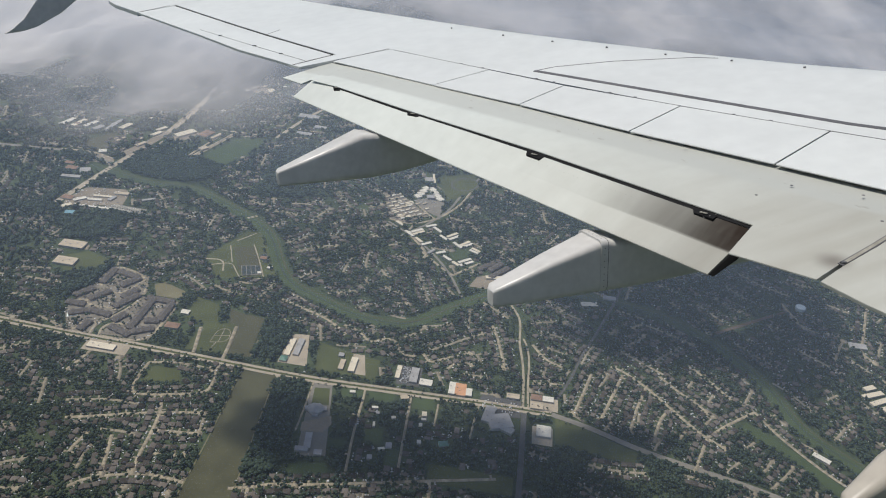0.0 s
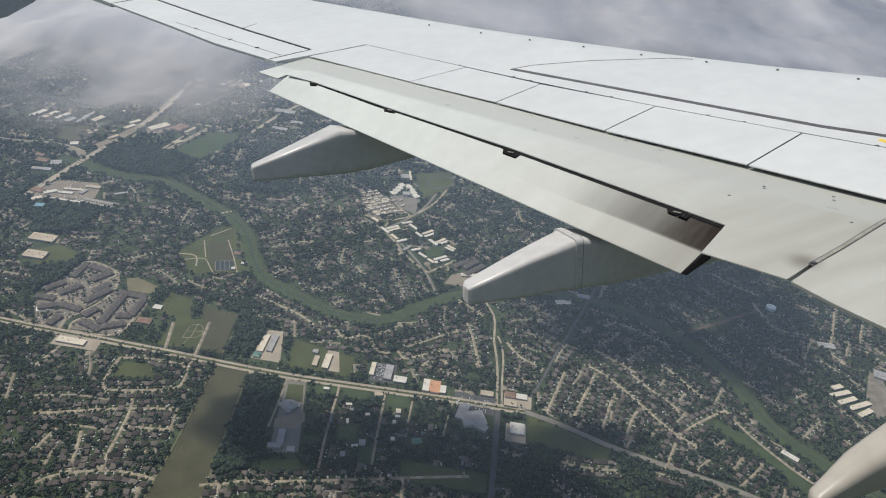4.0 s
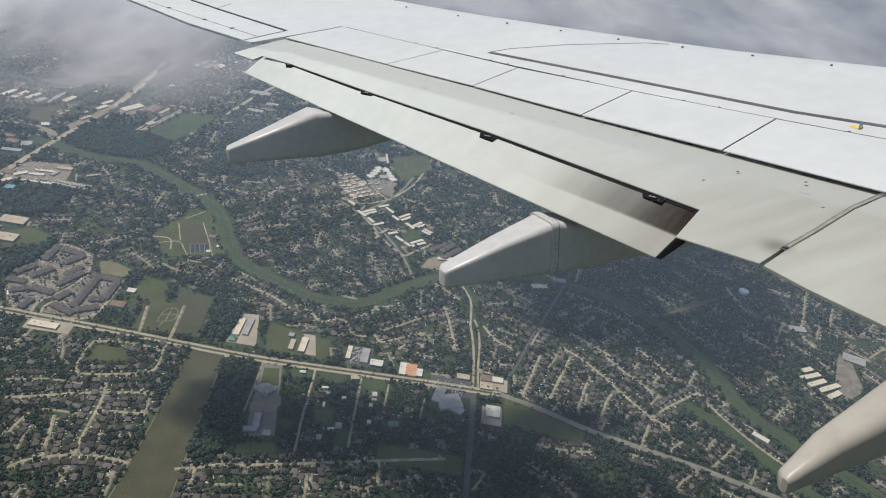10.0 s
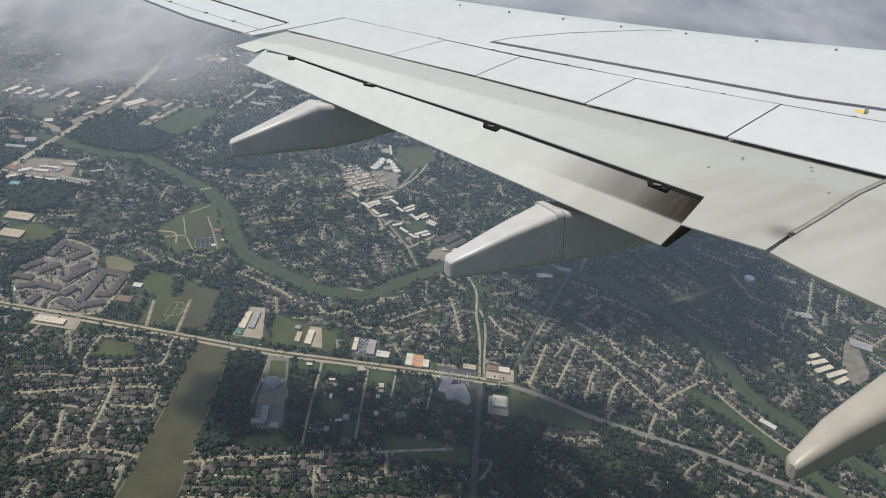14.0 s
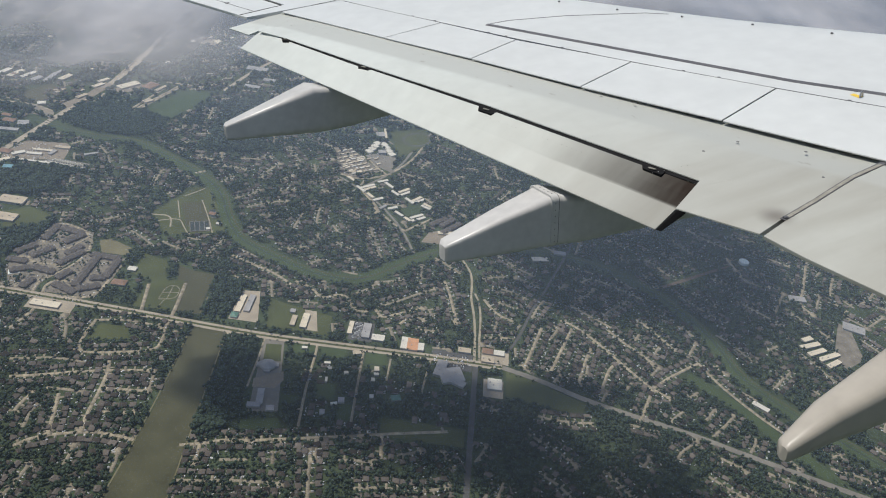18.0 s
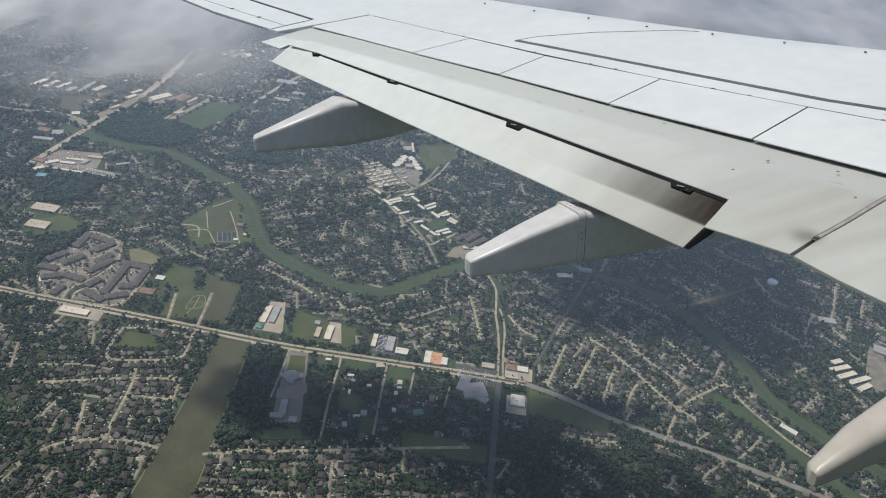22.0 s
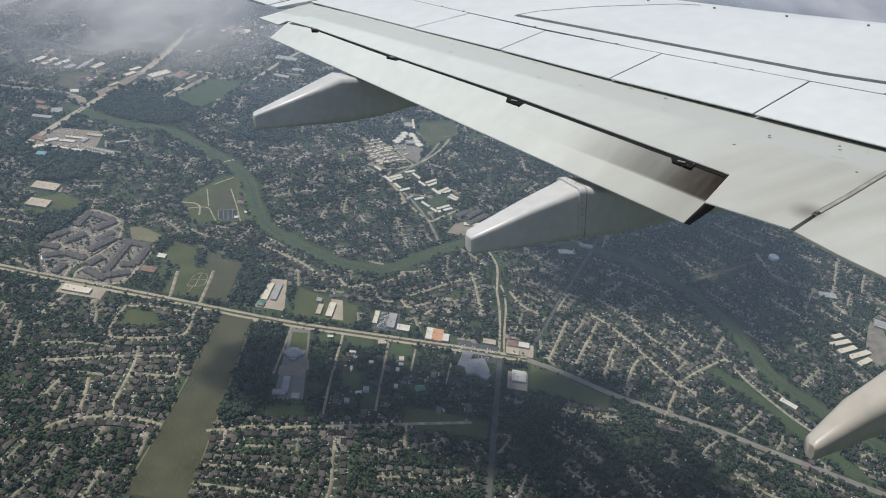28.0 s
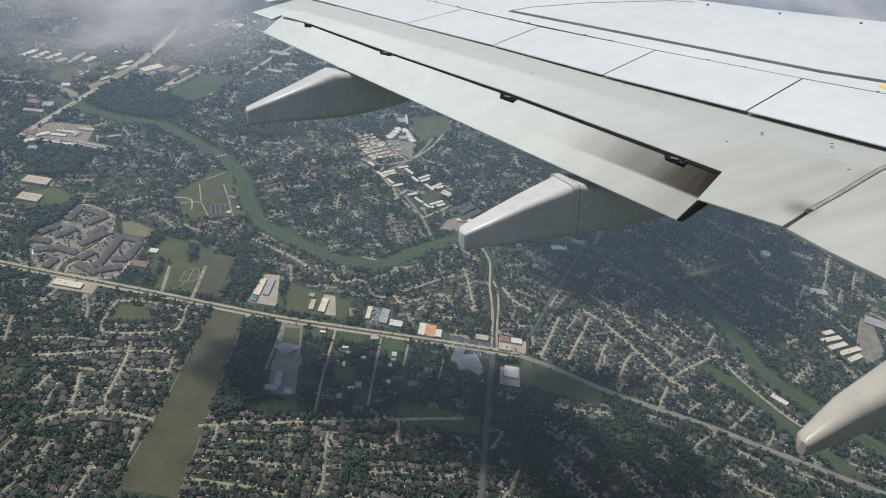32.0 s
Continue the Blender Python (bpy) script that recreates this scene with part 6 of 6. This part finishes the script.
def crown(seed, lumps, sub=1):
    """Several ragged clumps of leaves, set unevenly round a tree's head."""
    r = np.random.default_rng(seed)
    vs, fs, o = [], [], 0
    for k in range(lumps):
        v, f = lump(r.uniform(0.45, 0.72), seed * 31 + k, sub)
        a = k * 6.283 / lumps + r.uniform(-0.4, 0.4)
        v = v * (1, 1, 0.85) + (math.cos(a) * 0.5, math.sin(a) * 0.5, r.uniform(-0.2, 0.55))
        vs.append(v)
        fs.append(f + o)
        o += len(v)
    return np.concatenate(vs), np.concatenate(fs)


def forest(name, spots, templates, label):
    vs, fs, o = [], [], 0
    for n, (x, y, s) in enumerate(spots):
        v, f = templates[n % len(templates)]
        a = (n * 2.399) % 6.283
        ca, sa = math.cos(a), math.sin(a)
        w = np.empty_like(v)
        w[:, 0] = x + s * (v[:, 0] * ca - v[:, 1] * sa)
        w[:, 1] = y + s * (v[:, 0] * sa + v[:, 1] * ca)
        w[:, 2] = s * (v[:, 2] + 1.15)
        vs.append(w)
        fs.append(f + o)
        o += len(v)
    return tagged(new(name, raw_mesh(name, np.concatenate(vs), np.concatenate(fs).ravel(), 3, LEAF)), label, "trees", kind="stuff")


single = [k for k, (x, y, s) in enumerate(trees[:NEAR_TREES]) if -760 < x < 300 and y < 1010 and s > 3.4]
single = sorted(single, key=lambda k: trees[k][1])[-220:]


def tree_kind(seed):
    t = tagged(new("tree"), "broad dark green suburban shade tree", "tree", "garden trees")
    rings = []
    for z, r in ((-0.05, 0.085), (0.2, 0.06), (0.55, 0.05), (0.95, 0.03)):
        rings.append([Vector((math.cos(a) * r + z * 0.04, math.sin(a) * r, z)) for a in np.linspace(0, 6.283, 7)[:-1]])
    part("trunk", loft(rings), BARK, t)
    for k in range(3):
        a = k * 2.1 + seed
        part("limb", loft([[Vector((math.cos(a) * q * 0.5 + math.cos(b) * r, math.sin(a) * q * 0.5 + math.sin(b) * r, 0.5 + q * 0.6)) for b in np.linspace(0, 6.283, 6)[:-1]] for q, r in ((0, 0.035), (1, 0.015))]), BARK, t)
    v, f = crown(seed + 50, 7, 1)
    ob = new("crown", raw_mesh("crown", v + (0, 0, 1.15), f.ravel(), 3, LEAF))
    ob.parent = t
    return t


tree_kinds = [tree_kind(k) for k in range(4)]
for n, k in enumerate(single):
    x, y, s = trees[k]
    m = pose(x, y, 0, 0, 0, (n * 137) % 360) @ Matrix.Scale(s, 4)
    t = tree_kinds[n] if n < 4 else copy_thing(tree_kinds[n % 4], m)
    t.matrix_world = m
lone = set(single)
forest("suburban_trees", [t for k, t in enumerate(trees[:NEAR_TREES]) if k not in lone], [crown(k, 2, 1) if k % 2 else crown(k, 1, 1) for k in range(10)], "dark green trees between the houses")
forest("distant_woods", trees[NEAR_TREES:], [lump(1.0, 900 + k, 1) for k in range(6)], "far dark green woods and tree rows")
# round settling tanks beside the canal
for x, y in ((-568, 1692), (-556, 1671)):
    pool = tagged(new("settling_tank"), "round dark settling tank with a pale rim", "tank", "settling tanks")
    pool.location = (x, y, 0)
    for nm, r0, z, mat in (("rim", 9.0, 1.2, OLDROAD), ("water", 8.2, 1.3, WATER)):
        disc = bmesh.new()
        bmesh.ops.create_cone(disc, cap_ends=True, segments=24, radius1=r0, radius2=r0, depth=z, matrix=Matrix.Translation((0, 0, z / 2)))
        part(nm, disc, mat, pool)
# white water tank
tank = bmesh.new()
bmesh.ops.create_cone(tank, cap_ends=True, segments=28, radius1=13, radius2=12.6, depth=7, matrix=Matrix.Translation((788, 1817, 3.5)))
tagged(new("water_tank", mesh_of("water_tank", tank, POOL)), "round pale blue water tank", "tank")


# ---- clouds and haze ----
def cloud_material(name, most, low, high, scale=1.6, colour=(0.82, 0.83, 0.86)):
    """White cloud that thins out towards its ragged rim."""
    m = bpy.data.materials.new(name)
    m.use_nodes = True
    n, l = m.node_tree.nodes, m.node_tree.links
    b = n["Principled BSDF"]
    b.inputs["Base Color"].default_value = (*colour, 1)
    b.inputs["Roughness"].default_value = 1.0
    b.inputs["Specular IOR Level"].default_value = 0.0
    co = n.new("ShaderNodeTexCoord")
    info = n.new("ShaderNodeObjectInfo")
    flat = n.new("ShaderNodeVectorMath")
    flat.operation = "MULTIPLY"
    flat.inputs[1].default_value = (1, 1, 0)
    l.new(co.outputs["Object"], flat.inputs[0])
    far = n.new("ShaderNodeVectorMath")
    far.operation = "LENGTH"
    l.new(flat.outputs[0], far.inputs[0])
    shift = n.new("ShaderNodeMath")
    shift.operation = "MULTIPLY"
    shift.inputs[1].default_value = 60.0
    l.new(info.outputs["Random"], shift.inputs[0])
    tex = n.new("ShaderNodeTexNoise")
    tex.noise_dimensions = "4D"
    tex.inputs["Scale"].default_value = scale
    tex.inputs["Detail"].default_value = 6
    tex.inputs["Roughness"].default_value = 0.58
    tex.inputs["Distortion"].default_value = 0.5
    l.new(co.outputs["Object"], tex.inputs["Vector"])
    l.new(shift.outputs[0], tex.inputs["W"])
    mul = n.new("ShaderNodeMath")
    mul.operation = "MULTIPLY_ADD"
    l.new(tex.outputs["Fac"], mul.inputs[0])
    mul.inputs[1].default_value = 1.9
    mul.inputs[2].default_value = 0.05
    sub = n.new("ShaderNodeMath")
    sub.operation = "SUBTRACT"
    l.new(mul.outputs[0], sub.inputs[0])
    l.new(far.outputs["Value"], sub.inputs[1])
    ramp = n.new("ShaderNodeMapRange")
    ramp.interpolation_type = "SMOOTHSTEP"
    ramp.inputs["From Min"].default_value = low
    ramp.inputs["From Max"].default_value = high
    ramp.inputs["To Max"].default_value = most
    l.new(sub.outputs[0], ramp.inputs["Value"])
    rim = n.new("ShaderNodeMapRange")
    rim.interpolation_type = "SMOOTHSTEP"
    rim.inputs["From Min"].default_value = 0.97
    rim.inputs["From Max"].default_value = 0.6
    l.new(far.outputs["Value"], rim.inputs["Value"])
    both = n.new("ShaderNodeMath")
    both.operation = "MULTIPLY"
    l.new(ramp.outputs[0], both.inputs[0])
    l.new(rim.outputs[0], both.inputs[1])
    n.remove(b)
    white = n.new("ShaderNodeBsdfDiffuse")
    glow = n.new("ShaderNodeBsdfTranslucent")
    clear = n.new("ShaderNodeBsdfTransparent")
    for q in (white, glow):
        q.inputs["Color"].default_value = (*colour, 1)
    geo, soft = n.new("ShaderNodeNewGeometry"), n.new("ShaderNodeVectorMath")
    soft.operation = "MULTIPLY_ADD"
    soft.inputs[1].default_value = (0.6, 0.6, 0.6)
    soft.inputs[2].default_value = (0, 0, 1)
    l.new(geo.outputs["Normal"], soft.inputs[0])
    unit = n.new("ShaderNodeVectorMath")
    unit.operation = "NORMALIZE"
    l.new(soft.outputs[0], unit.inputs[0])
    l.new(unit.outputs[0], white.inputs["Normal"])
    half, cover = n.new("ShaderNodeMixShader"), n.new("ShaderNodeMixShader")
    half.inputs["Fac"].default_value = 0.5
    l.new(white.outputs[0], half.inputs[1])
    l.new(glow.outputs[0], half.inputs[2])
    l.new(both.outputs[0], cover.inputs["Fac"])
    l.new(clear.outputs[0], cover.inputs[1])
    l.new(half.outputs[0], cover.inputs[2])
    l.new(cover.outputs[0], n["Material Output"].inputs["Surface"])
    return m


def deck_material():
    """Grey and white cloud, opaque but for its ragged western rim."""
    m = bpy.data.materials.new("cloud_deck")
    m.use_nodes = True
    n, l = m.node_tree.nodes, m.node_tree.links
    b = n["Principled BSDF"]
    b.inputs["Roughness"].default_value = 1.0
    b.inputs["Specular IOR Level"].default_value = 0.0
    co, sep = n.new("ShaderNodeTexCoord"), n.new("ShaderNodeSeparateXYZ")
    l.new(co.outputs["Object"], sep.inputs[0])
    squash = n.new("ShaderNodeVectorMath")
    squash.operation = "MULTIPLY"
    squash.inputs[1].default_value = (1.0, 0.36, 1.0)
    l.new(co.outputs["Object"], squash.inputs[0])
    tones = []
    for scale, detail in ((0.0019, 6), (0.003, 6)):
        tex = n.new("ShaderNodeTexNoise")
        tex.inputs["Scale"].default_value = scale
        tex.inputs["Detail"].default_value = detail
        tex.inputs["Roughness"].default_value = 0.55
        tex.inputs["Distortion"].default_value = 0.15
        l.new(squash.outputs[0], tex.inputs["Vector"])
        tones.append(tex)
    ramp = n.new("ShaderNodeValToRGB")
    ramp.color_ramp.elements[0].position = 0.36
    ramp.color_ramp.elements[0].color = (0.165, 0.163, 0.17, 1)
    ramp.color_ramp.elements[1].position = 0.58
    ramp.color_ramp.elements[1].color = (0.37, 0.35, 0.335, 1)
    l.new(tones[0].outputs["Fac"], ramp.inputs["Fac"])
    l.new(ramp.outputs["Color"], b.inputs["Base Color"])
    west = n.new("ShaderNodeMath")
    west.operation = "MULTIPLY_ADD"
    west.inputs[1].default_value = 0.27
    l.new(sep.outputs["Y"], west.inputs[0])
    l.new(sep.outputs["X"], west.inputs[2])
    ragged = n.new("ShaderNodeMath")
    ragged.operation = "MULTIPLY_ADD"
    ragged.inputs[1].default_value = 900.0
    l.new(tones[1].outputs["Fac"], ragged.inputs[0])
    l.new(west.outputs[0], ragged.inputs[2])
    fade = n.new("ShaderNodeMapRange")
    fade.interpolation_type = "SMOOTHSTEP"
    fade.inputs["From Min"].default_value = 480
    fade.inputs["From Max"].default_value = 900
    l.new(ragged.outputs[0], fade.inputs["Value"])
    south = n.new("ShaderNodeMapRange")
    south.interpolation_type = "SMOOTHSTEP"
    south.inputs["From Min"].default_value = 2600
    south.inputs["From Max"].default_value = 3150
    patchy = n.new("ShaderNodeMath")
    patchy.operation = "MULTIPLY_ADD"
    patchy.inputs[1].default_value = 600.0
    l.new(tones[1].outputs["Fac"], patchy.inputs[0])
    l.new(sep.outputs["Y"], patchy.inputs[2])
    l.new(patchy.outputs[0], south.inputs["Value"])
    cover = n.new("ShaderNodeMath")
    cover.operation = "MULTIPLY"
    l.new(fade.outputs[0], cover.inputs[0])
    l.new(south.outputs[0], cover.inputs[1])
    l.new(cover.outputs[0], b.inputs["Alpha"])
    return m


DENSE = deck_material()
SHADE = cloud_material("high_cloud", 0.74, 0.05, 0.5, 2.4)


def cloud_mesh(seed, mat):
    """A flattened heap of vapour with billows on top and a flatter base."""
    bm = bmesh.new()
    bmesh.ops.create_icosphere(bm, subdivisions=5, radius=1.0)
    for v in bm.verts:
        p = v.co.copy()
        k = 1 + 0.1 * noise.fractal(p * 1.9 + Vector((seed, 0, 0)), 1.0, 2.0, 5)
        v.co = Vector((p.x * (0.9 + 0.1 * k), p.y * (0.9 + 0.1 * k), p.z * (k if p.z > 0 else 0.6 * k) + 0.14 * noise.noise(p * 1.1 + Vector((0, seed, 0)))))
    me = mesh_of("cloud", bm, mat)
    me.polygons.foreach_set("use_smooth", np.ones(len(me.polygons), bool))
    return me


cloud_meshes = {m.name: [cloud_mesh(k * 7.3 + len(m.name), m) for k in range(2)] for m in (SHADE,)}


def cloud(x, y, z, rx, ry, rz, turn, mat, label, n=0):
    c = tagged(new("cloud", cloud_meshes[mat.name][n % 2]), label, "cloud", "clouds")
    c.matrix_world = pose(x, y, z, 0, 0, turn) @ Matrix.Diagonal((rx, ry, rz, 1))
    return c


# a deck of billows beyond the wing's leading edge
CN, CM = 230, 190
rows = []
for v in np.linspace(0, 1, CM):
    y = 2230 + 2650 * v
    for u in np.linspace(0, 1, CN):
        x = -0.29 * y + (3700 + 0.29 * y) * u
        p = Vector((x / 900.0, y / 900.0, 1.7))
        billow = noise.fractal(p, 0.9, 2.1, 6) + 0.6 * abs(noise.noise(p * 2.3)) + 0.25 * abs(noise.noise(p * 5.1))
        rows.append((x, y, 372 + 40 * v + 70 * billow * min(1.0, 0.15 + 2 * v)))
idx = np.arange(CN * CM).reshape(CM, CN)
quads = np.stack([idx[:-1, :-1], idx[:-1, 1:], idx[1:, 1:], idx[1:, :-1]], -1).ravel()
tagged(new("cloud_deck", raw_mesh("cloud_deck", rows, quads, 4, DENSE, True)), "grey-white billowing cloud deck beyond the wing", "cloud", kind="structure")


def bank_material():
    """Soft grey cloud that thins out raggedly towards its southern rim."""
    m = bpy.data.materials.new("cloud_bank")
    m.use_nodes = True
    n, l = m.node_tree.nodes, m.node_tree.links
    b = n["Principled BSDF"]
    b.inputs["Roughness"].default_value = 1.0
    b.inputs["Specular IOR Level"].default_value = 0.0
    co, sep = n.new("ShaderNodeTexCoord"), n.new("ShaderNodeSeparateXYZ")
    l.new(co.outputs["Object"], sep.inputs[0])
    squash = n.new("ShaderNodeVectorMath")
    squash.operation = "MULTIPLY"
    squash.inputs[1].default_value = (1.0, 0.5, 1.0)
    l.new(co.outputs["Object"], squash.inputs[0])
    tones = []
    for scale, detail in ((0.008, 5), (0.013, 7)):
        tex = n.new("ShaderNodeTexNoise")
        tex.inputs["Scale"].default_value = scale
        tex.inputs["Detail"].default_value = detail
        tex.inputs["Roughness"].default_value = 0.5
        tex.inputs["Distortion"].default_value = 0.3
        l.new(squash.outputs[0], tex.inputs["Vector"])
        tones.append(tex)
    ramp = n.new("ShaderNodeValToRGB")
    ramp.color_ramp.elements[0].position = 0.32
    ramp.color_ramp.elements[0].color = (0.3, 0.29, 0.285, 1)
    ramp.color_ramp.elements[1].position = 0.64
    ramp.color_ramp.elements[1].color = (0.52, 0.495, 0.475, 1)
    l.new(tones[0].outputs["Fac"], ramp.inputs["Fac"])
    l.new(ramp.outputs["Color"], b.inputs["Base Color"])
    ragged = n.new("ShaderNodeMath")
    ragged.operation = "MULTIPLY_ADD"
    ragged.inputs[1].default_value = 330.0
    l.new(tones[1].outputs["Fac"], ragged.inputs[0])
    l.new(sep.outputs["Y"], ragged.inputs[2])
    fade = n.new("ShaderNodeMapRange")
    fade.interpolation_type = "SMOOTHSTEP"
    fade.inputs["From Min"].default_value = 535
    fade.inputs["From Max"].default_value = 735
    fade.inputs["To Max"].default_value = 0.93
    l.new(ragged.outputs[0], fade.inputs["Value"])
    # and thins out eastwards too
    east = n.new("ShaderNodeMath")
    east.operation = "MULTIPLY_ADD"
    east.inputs[1].default_value = 160.0
    l.new(tones[1].outputs["Fac"], east.inputs[0])
    l.new(sep.outputs["X"], east.inputs[2])
    thin = n.new("ShaderNodeMapRange")
    thin.interpolation_type = "SMOOTHSTEP"
    thin.inputs["From Min"].default_value = 10
    thin.inputs["From Max"].default_value = -190
    l.new(east.outputs[0], thin.inputs["Value"])
    both = n.new("ShaderNodeMath")
    both.operation = "MULTIPLY"
    l.new(fade.outputs[0], both.inputs[0])
    l.new(thin.outputs[0], both.inputs[1])
    l.new(both.outputs[0], b.inputs["Alpha"])
    return m


# a bank of soft cloud beyond the wing tip
BN, BM = 150, 90
rows = []
for y in np.linspace(380, 880, BM):
    for x in np.linspace(-760, 60, BN):
        p = Vector((x / 110.0, y / 150.0, 4.2))
        billow = noise.fractal(p, 0.9, 2.1, 5) + 0.5 * abs(noise.noise(p * 2.1))
        rows.append((x, y, -205 + 16 * billow))
idx = np.arange(BN * BM).reshape(BM, BN)
quads = np.stack([idx[:-1, :-1], idx[:-1, 1:], idx[1:, 1:], idx[1:, :-1]], -1).ravel()
bank = tagged(new("cloud_bank", raw_mesh("cloud_bank", rows, quads, 4, bank_material(), True)), "soft grey cloud bank with a ragged rim", "cloud", kind="structure")
bank.matrix_world = Matrix.Translation((0, 0, HEIGHT)) @ Matrix.Scale(0.3, 4)


def shading_cloud(x, y, rx, ry, n, z=1900.0):
    """A cloud overhead whose shadow falls round the place x, y on the ground."""
    k = z / SUN.z
    cloud(x + SUN.x * k, y + SUN.y * k, z, rx, ry, 90, 20 * n, SHADE, "white cloud drifting high overhead", n)


for n, (x, y, rx, ry) in enumerate(((30, 1085, 280, 175), (-345, 1125, 150, 100), (430, 1850, 460, 260), (700, 1600, 260, 150), (-1050, 3100, 500, 250), (480, 890, 300, 120), (700, 1880, 300, 200), (230, 1020, 300, 150), (480, 1640, 240, 90), (390, 1570, 300, 110), (270, 1220, 170, 70), (-285, 1085, 120, 95), (-150, 1100, 150, 100), (60, 1165, 130, 75))):
    shading_cloud(x, y, rx, ry, n)


# a translucent sheet imitates the air's haze below the aeroplane, thicker in the distance
def haze_material():
    m = bpy.data.materials.new("haze")
    m.use_nodes = True
    n, l = m.node_tree.nodes, m.node_tree.links
    b = n["Principled BSDF"]
    # haze painted as a pale blue colour; its alpha rises with y
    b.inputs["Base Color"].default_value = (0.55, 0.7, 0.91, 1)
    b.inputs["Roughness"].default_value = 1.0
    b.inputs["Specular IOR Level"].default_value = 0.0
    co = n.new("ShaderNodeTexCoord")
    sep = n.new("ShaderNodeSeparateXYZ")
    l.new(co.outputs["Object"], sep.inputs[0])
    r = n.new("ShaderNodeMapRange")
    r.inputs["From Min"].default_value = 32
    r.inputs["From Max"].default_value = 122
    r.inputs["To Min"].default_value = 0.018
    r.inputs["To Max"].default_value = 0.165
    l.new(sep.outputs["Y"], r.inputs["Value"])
    tex = n.new("ShaderNodeTexNoise")
    tex.inputs["Scale"].default_value = 0.04
    tex.inputs["Detail"].default_value = 5
    l.new(co.outputs["Object"], tex.inputs["Vector"])
    k = n.new("ShaderNodeMapRange")
    k.inputs["From Min"].default_value = 0.3
    k.inputs["From Max"].default_value = 0.7
    k.inputs["To Min"].default_value = 0.85
    k.inputs["To Max"].default_value = 1.15
    l.new(tex.outputs["Fac"], k.inputs["Value"])
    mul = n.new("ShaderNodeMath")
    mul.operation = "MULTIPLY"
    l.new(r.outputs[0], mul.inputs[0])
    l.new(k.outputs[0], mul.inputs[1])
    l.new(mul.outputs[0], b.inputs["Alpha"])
    return m


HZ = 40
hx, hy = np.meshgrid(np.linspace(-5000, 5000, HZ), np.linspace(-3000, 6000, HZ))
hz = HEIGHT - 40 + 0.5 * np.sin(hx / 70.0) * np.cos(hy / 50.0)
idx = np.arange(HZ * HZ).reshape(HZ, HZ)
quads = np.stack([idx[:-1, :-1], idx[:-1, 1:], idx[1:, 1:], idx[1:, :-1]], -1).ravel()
tagged(new("haze_layer", raw_mesh("haze_layer", np.stack([hx, hy, hz], -1).reshape(-1, 3), quads, 4, haze_material(), True)), "translucent bluish sheet imitating haze over the town", "haze", kind="structure")
